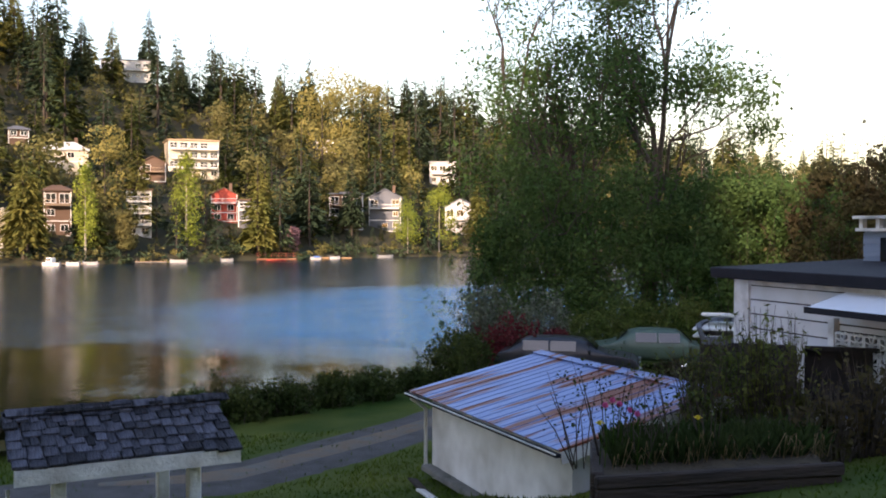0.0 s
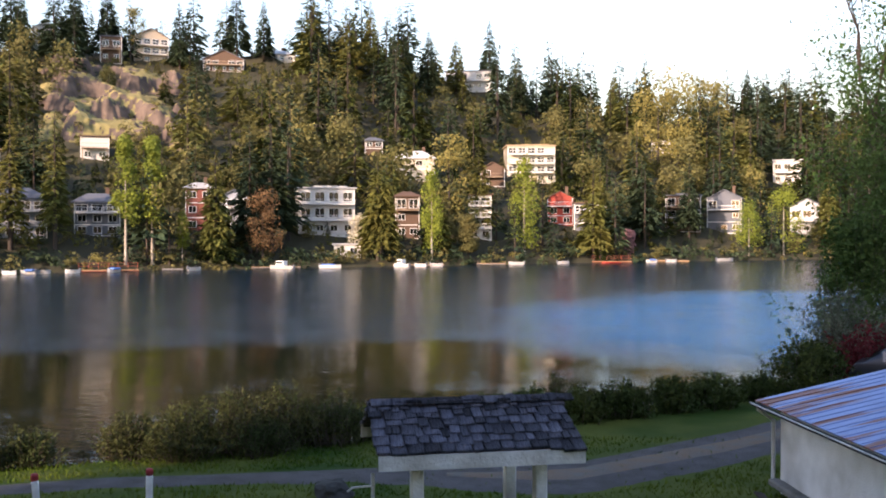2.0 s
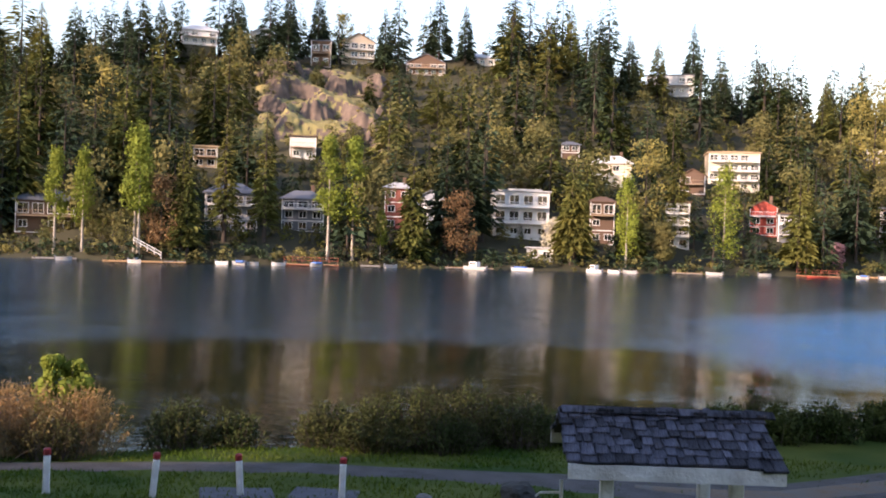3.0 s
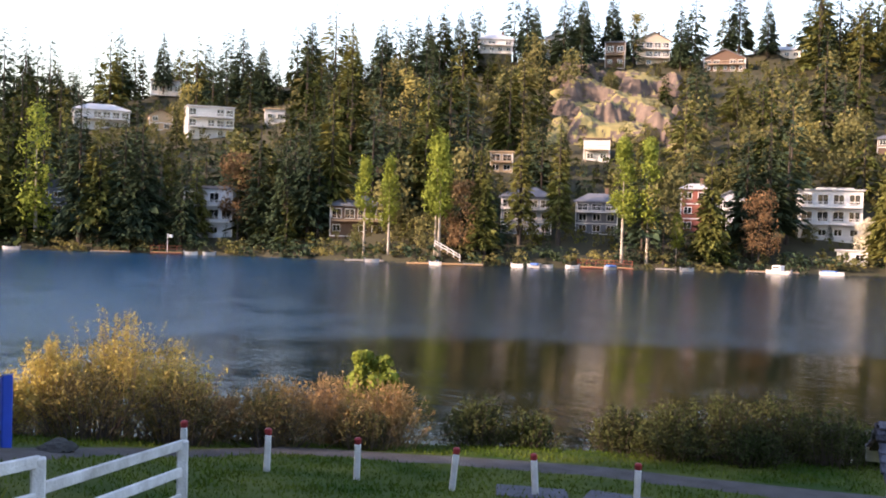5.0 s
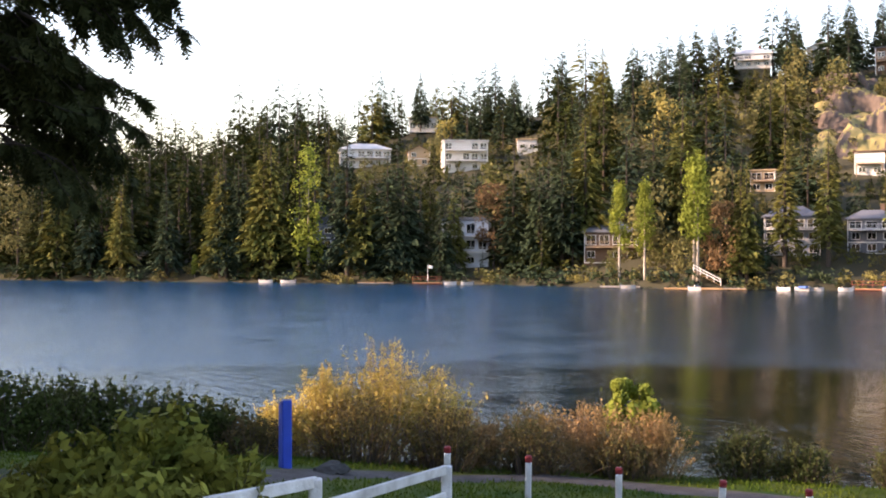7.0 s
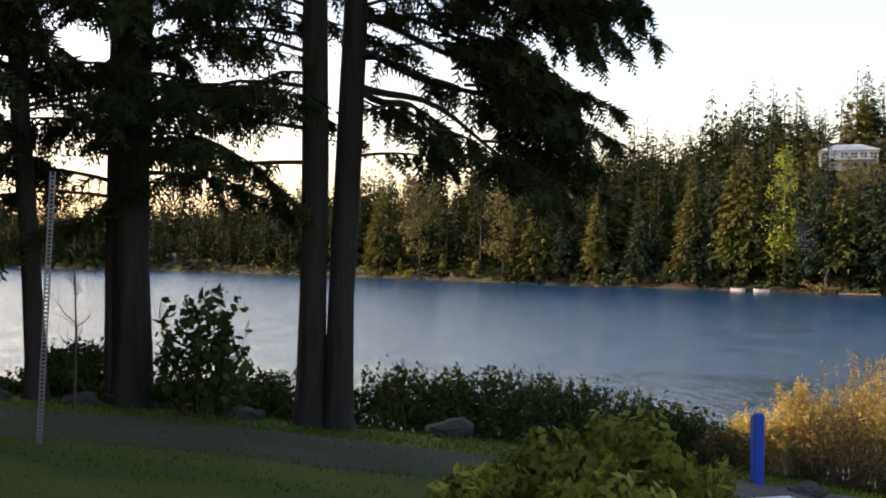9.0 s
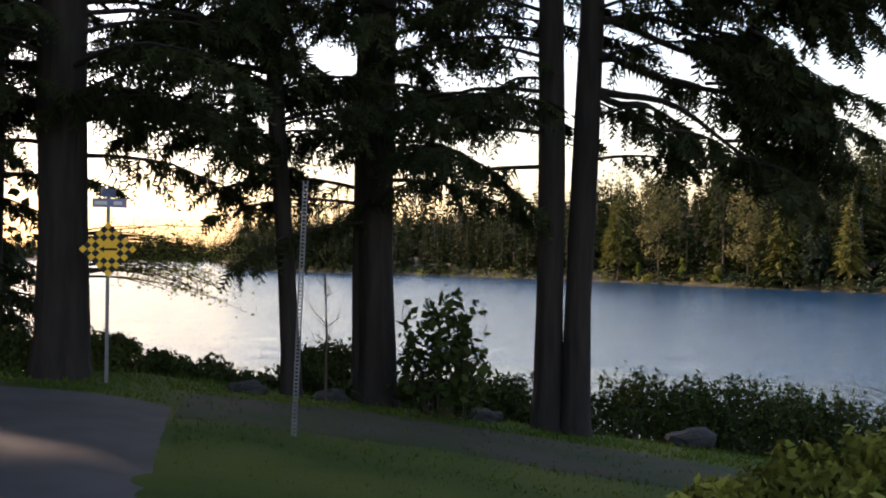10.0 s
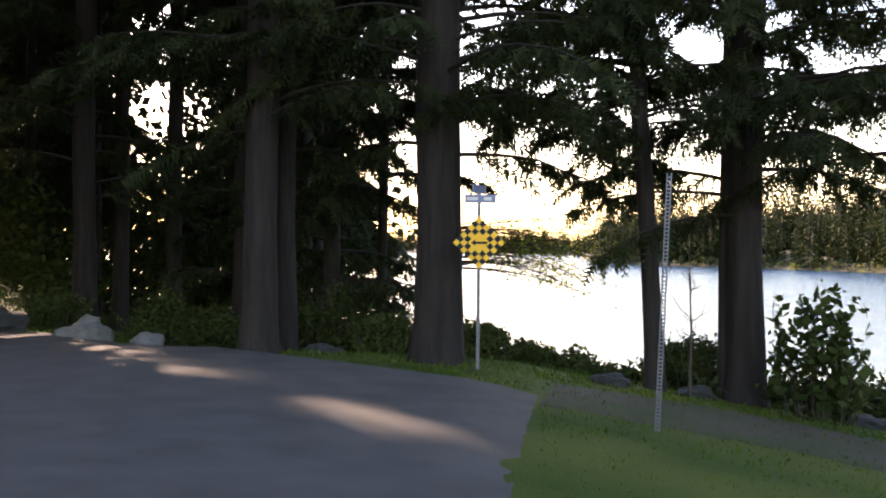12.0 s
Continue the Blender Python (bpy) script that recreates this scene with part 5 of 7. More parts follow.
def planter():
    a, b = Vector((2.41, 11.24, 0)), Vector((5.57, 11.83, 0))
    yaw = math.degrees(math.atan2(b.y - a.y, b.x - a.x))
    e = empty("planter_bed", rot_z((a.x, a.y, 3.6), yaw), "raised garden bed edged with old dark timbers", "planter")
    w, dep = (b - a).length, 1.9
    for i in range(5):
        part("timber", boxmesh((w - 0.02 * i, 0.12, 0.15), (w / 2, 0.02 * i, -0.08 - 0.155 * i), Matrix.Rotation(0.01 * (i % 2), 4, 'Z'), bevel=0.02), M_timber, e)
        part("timber", boxmesh((0.16, dep, 0.15), (0.06 + dep * 0.2, dep / 2 + 0.09, -0.08 - 0.155 * i), Matrix.Rotation(-0.38, 4, 'Z'), bevel=0.02), M_timber, e)
    n = 24
    xs, ys = np.meshgrid(np.linspace(0.1, w - 0.25, n), np.linspace(0.06, dep + 0.5, n), indexing="ij")
    xs = xs + ys * 0.4
    zs = -0.04 + 0.08 * np.sin(np.clip(ys / dep, 0, 1) * 2.2) + np.array([0.06 * noise.noise((x * 2, y * 2, 1)) for x, y in zip(xs.ravel(), ys.ravel())]).reshape(xs.shape)
    i, j = np.meshgrid(np.arange(n - 1), np.arange(n - 1), indexing="ij")
    f = np.stack([i * n + j, (i + 1) * n + j, (i + 1) * n + j + 1, i * n + j + 1], -1).reshape(-1, 4)
    arrays("soil", np.stack([xs, ys, zs], -1).reshape(-1, 3), f, M_soil, e, smooth_shade=True)
    for k, (px, py, az2) in enumerate(((7.0, 14.6, -14), (8.0, 14.2, -8))):
        p = empty("plank", rot_z((px, py, ground_z(px, py) + 0.1), az2), "grey weathered plank lying in the grass", "plank", "planks in the grass")
        part("board", boxmesh((1.8, 0.18, 0.05), (0, 0, 0.02), bevel=0.01), M_oldwhite, p)


def neighbour_house():
    c = at(-19.6, 23.6)
    g = 2.2
    e = empty("bungalow", rot_z((c.x, c.y, g), -72), "white clapboard bungalow with a dark low roof", "house")
    w, dep, h = 9.0, 8.0, 5.45 - g
    part("wall", boxmesh((w, dep, h + 1), (w / 2, dep / 2, h / 2 - 0.5)), M_timber, e)
    for i in range(8):
        part("clapboard", boxmesh((w - 0.3, 0.03, 0.285), (w / 2 + 0.15, -0.014, h - 0.4 - i * 0.315), Matrix.Rotation(-0.09, 4, 'X')), M_clap, e)
        part("clapboard", boxmesh((0.03, dep, 0.285), (-0.014, dep / 2, h - 0.4 - i * 0.315), Matrix.Rotation(0.06, 4, 'Y')), M_clap, e)
    part("corner_board", boxmesh((0.5, 0.07, h), (0.22, -0.05, h / 2)), M_oldwhite, e)
    part("frieze", boxmesh((w, 0.05, 0.22), (w / 2, -0.04, h - 0.12)), M_oldwhite, e)
    rf = part("roof", boxmesh((w + 1.3, dep + 0.95, 0.24), (w / 2, dep / 2 + 0.18, h + 0.16), Matrix.Rotation(0.035, 4, 'X'), bevel=0.02), M_darkroof, e)
    part("fascia", boxmesh((w + 1.2, 0.05, 0.1), (w / 2, -0.26, h - 0.03)), M_oldwhite, rf)
    part("fascia", boxmesh((0.05, dep + 0.8, 0.1), (-0.6, dep / 2 + 0.15, h + 0.02)), M_oldwhite, rf)
    lx, ly, lz = 0.75, 4.6, h + 0.02
    lan = part("roof_lantern", boxmesh((1.5, 1.9, 0.95), (lx, ly, lz + 0.47)), M_paint["bluegrey"], rf, "blue-grey boarded roof lantern with a white cap")
    for k in range(3):
        part("lantern_board", boxmesh((1.54, 1.94, 0.27), (lx, ly, lz + 0.17 + 0.3 * k)), M_paint["bluegrey"], lan)
    part("cap", boxmesh((1.9, 2.3, 0.07), (lx, ly, lz + 1.28)), M_oldwhite, lan)
    part("sill", boxmesh((1.8, 2.2, 0.07), (lx, ly, lz + 0.98)), M_oldwhite, lan)
    for i in range(4):
        for j in range(4):
            if i in (0, 3) or j in (0, 3):
                part("louvre_post", boxmesh((0.12, 0.12, 0.24), (lx - 0.78 + i * 0.52, ly - 0.98 + j * 0.65, lz + 1.13)), M_oldwhite, lan)
    part("lantern_window", boxmesh((0.8, 0.06, 0.6), (lx + 0.2, ly - 0.98, lz + 0.5)), M_glass, lan)
    part("lantern_window", boxmesh((0.06, 0.9, 0.6), (lx - 0.78, ly - 0.2, lz + 0.5)), M_glass, lan)
    # lean-to with a white sheet roof and a pierced screen below it
    aw = part("awning", boxmesh((5.4, 1.0, 0.06), (6.1, -0.5, 2.87), Matrix.Rotation(0.28, 4, 'X')), M_awning, e, "white sheet awning with a dark edge")
    part("edge", boxmesh((5.5, 0.08, 0.12), (6.1, -1.0, 2.7)), M_darkroof, aw)
    part("edge", boxmesh((0.08, 0.96, 0.1), (3.38, -0.5, 2.83), Matrix.Rotation(0.28, 4, 'X')), M_darkroof, aw)
    def ring():
        b = bmesh.new()
        for k in range(4):
            w2 = k * math.pi / 2
            box(b, (0.04, 0.06, 0.36), (math.cos(w2) * 0.165, 0, math.sin(w2) * 0.165), Matrix.Rotation(-w2, 4, 'Y'))
            box(b, (0.035, 0.05, 0.44), (0, 0, 0), Matrix.Rotation(w2 / 2 + 0.39, 4, 'Y'))
        return b
    part("screen_backing", boxmesh((4.6, 0.02, 0.8), (5.5, -0.06, 1.86)), M_lattice, e)
    for i in range(12):
        for k in range(2):
            shared("screenblock", ring, "screen_block", M_oldwhite, e, Matrix.Translation((3.4 + i * 0.375, -0.12, 1.68 + k * 0.375)))
    part("screen_frame", boxmesh((0.16, 0.14, 1.2), (3.12, -0.1, 1.9)), M_oldwhite, e)
    part("screen_sill", boxmesh((5.0, 0.14, 0.1), (5.5, -0.1, 1.44)), M_oldwhite, e)
    # deck edge with white posts and dark boards
    d = empty("deck_rail", rot_z(at(-19.7, 20.2, 4.19), -22), "white deck rail over dark weathered boards", "railing")
    part("top_rail", boxmesh((5.6, 0.09, 0.08), (2.6, 0, 0)), M_lattice, d)
    part("bottom_rail", boxmesh((5.6, 0.07, 0.07), (2.6, 0, -1.05)), M_timber, d)
    for x in (1.13, 3.4):
        part("post", boxmesh((0.14, 0.14, 2.1), (x, -0.07, -0.85), bevel=0.01), M_oldwhite, d)
    for i in range(19):
        shared("deckboard", lambda: boxmesh((0.31, 0.03, 1.5), (0, 0, 0), bevel=0.006), "board", M_lattice, d, Matrix.Translation((-0.15 + i * 0.3, 0.07 + 0.034 * (i % 2), -0.78)))
    bt = empty("parked_boat", rot_z(at(-18.9, 30.0, ground_z(*at(-18.9, 30.0).xy)), 66), "small white and navy boat parked beside the bungalow", "boat")
    zb = 3.35 - ground_z(*at(-18.9, 30.0).xy)
    part("hull", hull(3.6, 1.5, 0.5), M_paint["slate"], bt).location.z = zb - 0.1
    part("cabin_top", boxmesh((1.5, 1.2, 0.1), (0, 0, zb + 0.62), Matrix.Rotation(0.1, 4, 'Y'), bevel=0.03), M_trim, bt)
    for k in range(2):
        part("stripe", boxmesh((2.4, 1.5, 0.05), (-0.2, 0, zb + 0.12 + 0.2 * k)), M_trim, bt)
    for x in (-0.8, 0.8):
        part("cradle", boxmesh((0.2, 1.2, zb), (x, 0, zb / 2)), M_timber, bt)


def car_body(ln, wd, hood, roof_h, belt):
    """A car's shell from side stations, rounded by a bevel."""
    bm = bmesh.new()
    prof = [(-0.5, 0.35, 0.62), (-0.47, 0.3, belt), (-0.40, 0.28, belt + 0.02), (-0.30, 0.28, roof_h - 0.02), (-0.02, 0.28, roof_h), (0.12, 0.28, roof_h - 0.06), (0.25, 0.28, belt), (0.46, 0.3, hood - 0.1), (0.5, 0.35, 0.6)]
    rings = []
    for x, lo, hi in prof:
        inset = 0.72 if hi > belt + 0.1 else 0.95
        rings.append([bm.verts.new((x * ln, y * wd / 2, z)) for y, z in ((-0.95, lo), (-1.0, min(hi, belt) * 0.8), (-0.97, min(hi, belt)), (-inset, hi), (inset, hi), (0.97, min(hi, belt)), (1.0, min(hi, belt) * 0.8), (0.95, lo))])
    for a, b in zip(rings, rings[1:]):
        for i in range(8):
            bm.faces.new((a[i], a[(i + 1) % 8], b[(i + 1) % 8], b[i]))
    bm.faces.new(rings[0][::-1])
    bm.faces.new(rings[-1])
    bmesh.ops.recalc_face_normals(bm, faces=bm.faces)
    bmesh.ops.subdivide_edges(bm, edges=bm.edges[:], cuts=2, use_grid_fill=True)
    for k in range(3):
        bmesh.ops.smooth_vert(bm, verts=bm.verts[:], factor=0.5, use_axis_x=True, use_axis_y=True, use_axis_z=True)
    return bm


def car(az, d, yaw, paint, label, ln=4.5, roof_h=1.65):
    p = at(az, d)
    g = ground_z(p.x, p.y)
    e = empty("car", rot_z((p.x, p.y, g), yaw), label, "car", "parked cars")
    belt = roof_h - 0.55
    body = part("body", car_body(ln, 1.8, belt, roof_h, belt), paint, e)
    for f in body.data.polygons:
        f.use_smooth = True
    part("windscreen", boxmesh((0.03, 1.32, 0.62), (0.188 * ln, 0, belt + 0.25), Matrix.Rotation(-0.8, 4, 'Y')), M_glass, e)
    part("rear_window", boxmesh((0.03, 1.3, 0.5), (-0.36 * ln, 0, belt + 0.27), Matrix.Rotation(0.75, 4, 'Y')), M_glass, e)
    for s in (-1, 1):
        for x in (-0.21, -0.02):
            part("side_window", boxmesh((ln * 0.175, 0.03, 0.36), (x * ln, s * 0.78, belt + 0.24), Matrix.Rotation(s * 0.42, 4, 'X')), M_glass, e)
        part("headlight", boxmesh((0.08, 0.36, 0.16), (0.495 * ln, s * 0.62, 0.72), bevel=0.02), M_chrome, e)
        part("wing_mirror", boxmesh((0.1, 0.2, 0.14), (0.16 * ln, s * 0.98, belt + 0.1), bevel=0.03), paint, e)
        for x in (-0.31, 0.31):
            wv, wf = tube([(x * ln, s * 0.92, 0.33), (x * ln, s * 0.7, 0.33)], [0.33, 0.33], 14)
            wh = arrays("wheel", wv, wf, M_rubber, e)
            rv = tube([(x * ln, s * 0.925, 0.33), (x * ln, s * 0.9, 0.33), (x * ln, s * 0.89, 0.33)], [0.2, 0.18, 0.02], 10)
            arrays("rim", *rv, M_chrome, wh)
    part("bumper", boxmesh((0.12, 1.7, 0.2), (0.5 * ln, 0, 0.48), bevel=0.04), M_chrome, e)


def rock(name, az, d, size, label, m=None, seed=0, sink=0.25, cat="rock"):
    p = at(az, d)
    bm = bmesh.new()
    bmesh.ops.create_icosphere(bm, subdivisions=3, radius=1)
    for v in bm.verts:
        n = noise.noise(v.co * 1.1 + Vector((seed * 7.3, 0, 0))) * 0.45 + noise.noise(v.co * 2.7 + Vector((0, seed * 3.1, 0))) * 0.2
        v.co = Vector((v.co.x * size[0], v.co.y * size[1], v.co.z * size[2])) * (1 + n)
        v.co.z = max(v.co.z, -size[2] * 0.6)
    ob = part(name, bm, m or M_stone)
    ob.matrix_world = rot_z((p.x, p.y, ground_z(p.x, p.y) + size[2] * (0.6 - sink)), az + seed * 40)
    return tagged(ob, label, cat, "rocks along the road and path")


def signs():
    p = at(117.05, 17.7)
    g = ground_z(p.x, p.y)
    e = empty("dead_end_sign", rot_z((p.x, p.y, g), 117), "yellow diamond road sign with a black chequered border and arrow", "road sign")
    zc = EYE + 17.7 * math.tan(radians(0.24)) - g
    part("pole", boxmesh((0.06, 0.04, zc + 1.0), (0, 0.03, zc / 2 + 0.4)), M_steel, e)
    s = 0.65
    pl = part("plate", boxmesh((s, 0.006, s), (0, 0, zc), Matrix.Rotation(math.pi / 4, 4, 'Y'), bevel=0.0), M_yellow, e)
    q = s / 7
    for i in range(7):
        for j in range(7):
            if (i + j) % 2 and not (2 <= i <= 4 and 2 <= j <= 4):
                mm = Matrix.Translation((0, -0.006, zc)) @ Matrix.Rotation(math.pi / 4, 4, 'Y') @ Matrix.Translation(((i - 3) * q, 0, (j - 3) * q))
                shared("check", lambda: boxmesh((q, 0.004, q)), "check_square", M_black, pl, mm)
    bm = boxmesh((0.23, 0.004, 0.04), (0.035, -0.007, zc))
    v = [bm.verts.new((x, y, zc + z)) for y in (-0.009, -0.005) for x, z in ((-0.06, 0.055), (-0.14, 0), (-0.06, -0.055))]
    for f in ((0, 1, 2), (5, 4, 3), (0, 3, 4, 1), (1, 4, 5, 2), (2, 5, 3, 0)):
        bm.faces.new([v[i] for i in f])
    part("arrow", bm, M_black, pl)
    zs = EYE + 17.7 * math.tan(radians(2.75)) - g
    st = part("name_blade", boxmesh((0.55, 0.01, 0.15), (0.02, 0, zs), bevel=0.0), M_signgrey, e, "blue-grey street name blade with pale bars")
    for k, (x, w) in enumerate(((-0.12, 0.2), (0.15, 0.14))):
        part("letter_bar", boxmesh((w, 0.006, 0.06), (x, -0.007, zs)), M_trim, st)
    part("name_blade", boxmesh((0.5, 0.01, 0.15), (0, 0.05, zs + 0.17), Matrix.Rotation(1.1, 4, 'Z')), M_signgrey, e, "blue-grey street name blade seen nearly edge on")
    # perforated steel post
    b0, b1 = at(106.9, 13.4), at(106.6, 13.4)
    g = ground_z(b0.x, b0.y)
    top = EYE + 13.4 * math.tan(radians(4.23))
    e2 = empty("steel_post", rot_z((b0.x, b0.y, g), 107), "tall perforated galvanised steel post in the grass", "post")
    h = top - g
    lean = Matrix.Rotation(0.036, 4, 'Y')
    bm = bmesh.new()
    for x in (-0.026, 0.026):
        box(bm, (0.016, 0.012, h + 0.4), (x, 0, h / 2 - 0.2))
    n = int(h / 0.05)
    for i in range(n):
        box(bm, (0.05, 0.01, 0.022), (0, 0, 0.03 + i * 0.05))
    for x in (-0.033, 0.033):
        box(bm, (0.006, 0.035, h + 0.4), (x, 0.02, h / 2 - 0.2))
    bmesh.ops.transform(bm, matrix=lean, verts=bm.verts)
    part("channel", bm, M_steel, e2)


shelter()
bollards()
fence()
shed()
planter()
neighbour_house()
car(-10.2, 35.2, -14, M_carblack, "dark parked car with a reflecting windscreen", 5.0, 1.55)
car(-14.4, 37.4, 168, M_cargreen, "dull green parked car beside the hedge", 4.3, 1.5)
rock("boulder", 138.7, 23.6, (0.62, 0.45, 0.38), "pale grey boulder at the road edge", seed=1)
rock("boulder", 135.6, 22.2, (0.42, 0.34, 0.26), "rounded grey boulder at the road edge", seed=2)
rock("boulder", 143.2, 25.5, (0.9, 0.7, 0.45), "large dark boulder beside the road", M_darkstone, 3)
rock("boulder", 126.0, 20.4, (0.42, 0.34, 0.14), "low dark boulder under the trees", M_darkstone, 4)
rock("boulder", 109.5, 18.8, (0.4, 0.34, 0.2), "low dark boulder at the path", M_darkstone, 5, sink=0.5)
rock("boulder", 104.8, 19.4, (0.36, 0.3, 0.2), "dark boulder between trunks", M_darkstone, 6, sink=0.5)
rock("boulder", 22.5, 20.9, (0.6, 0.36, 0.25), "dark low boulder on the lawn", M_darkstone, 7)
rock("boulder", 28.0, 20.2, (0.2, 0.16, 0.1), "small grey stone on the lawn", M_stone, 8)
rock("boulder", 96.3, 19.6, (0.4, 0.32, 0.2), "dark boulder among the shrubs", M_darkstone, 9, sink=0.5)
rock("boulder", 84.5, 20.5, (0.5, 0.4, 0.3), "brown boulder at the bank", M_darkstone, 10)
rock("boulder", 65.0, 19.8, (0.5, 0.3, 0.15), "flat dark stone by the blue post", M_darkstone, 11)
for az, d, w in ((38.6, 20.2, 1.45), (33.7, 20.3, 1.35)):
    p = at(az, d)
    s = tagged(part("paving_slab", boxmesh((w, 1.25, 0.06), (0, 0, 0), bevel=0.015), M_slab), "flat grey slab set in the lawn", "slab", "slabs in the lawn")
    gx = (ground_z(p.x + 0.5, p.y) - ground_z(p.x - 0.5, p.y))
    gy = (ground_z(p.x, p.y + 0.5) - ground_z(p.x, p.y - 0.5))
    nrm = Vector((-gx, -gy, 1)).normalized()
    s.matrix_world = Matrix.Translation((p.x, p.y, ground_z(p.x, p.y) + 0.012)) @ nrm.to_track_quat('Z', 'Y').to_matrix().to_4x4() @ pose(0, 0, 0, 0, 0, az - 14)
signs()

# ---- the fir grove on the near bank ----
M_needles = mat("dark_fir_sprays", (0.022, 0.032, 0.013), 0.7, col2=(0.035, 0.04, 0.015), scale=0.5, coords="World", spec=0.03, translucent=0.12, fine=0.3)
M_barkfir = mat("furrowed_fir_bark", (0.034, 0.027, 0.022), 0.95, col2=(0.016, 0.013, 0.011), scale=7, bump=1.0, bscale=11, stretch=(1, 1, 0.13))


def spray_limb(rng, ln, droop, dense=1.0, hang=1.0):
    """A drooping limb along +x: the wood as a tube, the needles as serrated hanging fronds."""
    t = np.linspace(0, 1, 7)
    wig = rng.normal(0, 0.03, 7) * ln
    pts = np.stack([t * ln, wig * t, 0.10 * ln * np.sin(t * 2.2) - droop * ln * t ** 2], -1)
    wood = [tube(pts, list(0.045 * (1 - t * 0.85) * (0.6 + ln * 0.12)), 5)]
    n = int(ln / 0.075 * dense)
    u = 0.12 + 0.88 * rng.random(n) ** 0.85
    o = np.stack([np.interp(u, t, pts[:, k]) for k in range(3)], -1)
    side = rng.choice([-1, 1], n)
    d = np.stack([0.35 + 0.5 * rng.random(n), side * (0.3 + 0.7 * rng.random(n)) * (1.1 - u * 0.5), -(0.25 + 0.9 * rng.random(n)) * hang], -1)
    d /= np.linalg.norm(d, axis=1)[:, None]
    fl = (0.35 + 0.7 * rng.random(n)) * (1.1 - 0.55 * u) * (0.62 + 0.12 * ln)
    up = rng.normal(0, 1, (n, 3))
    w = np.cross(d, up)
    w /= np.linalg.norm(w, axis=1)[:, None] + 1e-9
    m = 11
    vs, fs = [], []
    # central blade
    tip = o + d * fl[:, None] + np.array([0, 0, -0.15]) * fl[:, None]
    v = np.stack([o - w * 0.018, o + w * 0.018, tip], 1).reshape(-1, 3)
    vs.append((v, np.arange(n * 3).reshape(-1, 3)))
    for k in range(m):
        s = 1 if k % 2 else -1
        q = (k + 0.7) / m
        base = o + d * (fl * q)[:, None] + np.array([0, 0, -0.15]) * (fl * q * q)[:, None]
        ll = (0.135 + 0.11 * rng.random(n)) * (1.15 - 0.7 * q) * (0.7 + 0.5 * fl)
        out = d * 0.75 + w * s * (0.75 + 0.3 * rng.random(n))[:, None] + np.array([0, 0, -0.25])
        e = base + out * ll[:, None]
        b2 = base + d * (0.06 + 0.035 * rng.random(n))[:, None]
        vs.append((np.stack([base, e, b2], 1).reshape(-1, 3), np.arange(n * 3).reshape(-1, 3)))
    return merge(wood), merge(vs)


BOUGHS = {}


def limb(rng, ln, droop, dense=1.0, hang=1.0):
    key = (round(ln), round(droop, 1), dense, hang, int(rng.integers(0, 3)))
    if key not in BOUGHS:
        BOUGHS[key] = spray_limb(np.random.default_rng(len(BOUGHS) + 50), float(max(1, round(ln))), droop, dense, hang)
    return BOUGHS[key]


def place(v, m):
    a = np.array(m)
    return v @ a[:3, :3].T + a[:3, 3]


def grove_fir(az, d, r, height, lean=(0, 0), z0=2.0, z1=11.0, n=22, ln=(2.5, 4.5), label="", extra=(), overhead=True, crown_r=4.2, stub=0.0, seed=0, sector=None):
    """A tall fir: furrowed trunk with a flared foot, drooping limbs, and the high crown that shades the lawn."""
    rng = np.random.default_rng(seed + int(az * 10))
    p = at(az, d)
    g = ground_z(p.x, p.y)
    e = empty("fir_tree", rot_z((p.x, p.y, g), az), label or "tall fir with a dark furrowed trunk and drooping boughs", "tree", "firs on the near bank")
    hs = np.array([-0.5, 0.0, 0.25, 0.8, 2.5, 5, 8, 12, 18, height])
    rr = r * np.array([1.5, 1.38, 1.2, 1.06, 1.0, 0.95, 0.88, 0.78, 0.55, 0.06])
    pts = [(lean[0] * h + 0.03 * math.sin(h * 0.7 + az), lean[1] * h, h) for h in hs]
    tv, tf = tube(pts, list(rr), 14)
    k = np.arange(len(tv))
    tv = tv + np.stack([np.cos(k * 2.4), np.sin(k * 1.7), 0 * k], -1) * r * 0.06
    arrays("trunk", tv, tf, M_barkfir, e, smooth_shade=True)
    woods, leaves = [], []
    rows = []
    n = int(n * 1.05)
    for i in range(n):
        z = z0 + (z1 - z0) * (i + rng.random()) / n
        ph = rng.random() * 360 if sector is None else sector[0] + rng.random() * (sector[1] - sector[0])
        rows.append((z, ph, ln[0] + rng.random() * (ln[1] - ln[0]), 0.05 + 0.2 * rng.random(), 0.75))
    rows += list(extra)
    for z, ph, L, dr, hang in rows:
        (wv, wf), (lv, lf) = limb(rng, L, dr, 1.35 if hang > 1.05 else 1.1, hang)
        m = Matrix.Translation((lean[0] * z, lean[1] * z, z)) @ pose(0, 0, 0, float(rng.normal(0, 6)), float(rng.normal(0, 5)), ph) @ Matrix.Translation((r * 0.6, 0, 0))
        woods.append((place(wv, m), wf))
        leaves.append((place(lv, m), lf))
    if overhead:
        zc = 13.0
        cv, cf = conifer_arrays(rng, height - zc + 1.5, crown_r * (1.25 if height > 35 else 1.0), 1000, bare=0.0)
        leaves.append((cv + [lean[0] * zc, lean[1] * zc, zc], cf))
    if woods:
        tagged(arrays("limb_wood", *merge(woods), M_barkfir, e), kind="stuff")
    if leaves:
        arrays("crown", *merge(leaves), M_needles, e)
    return e


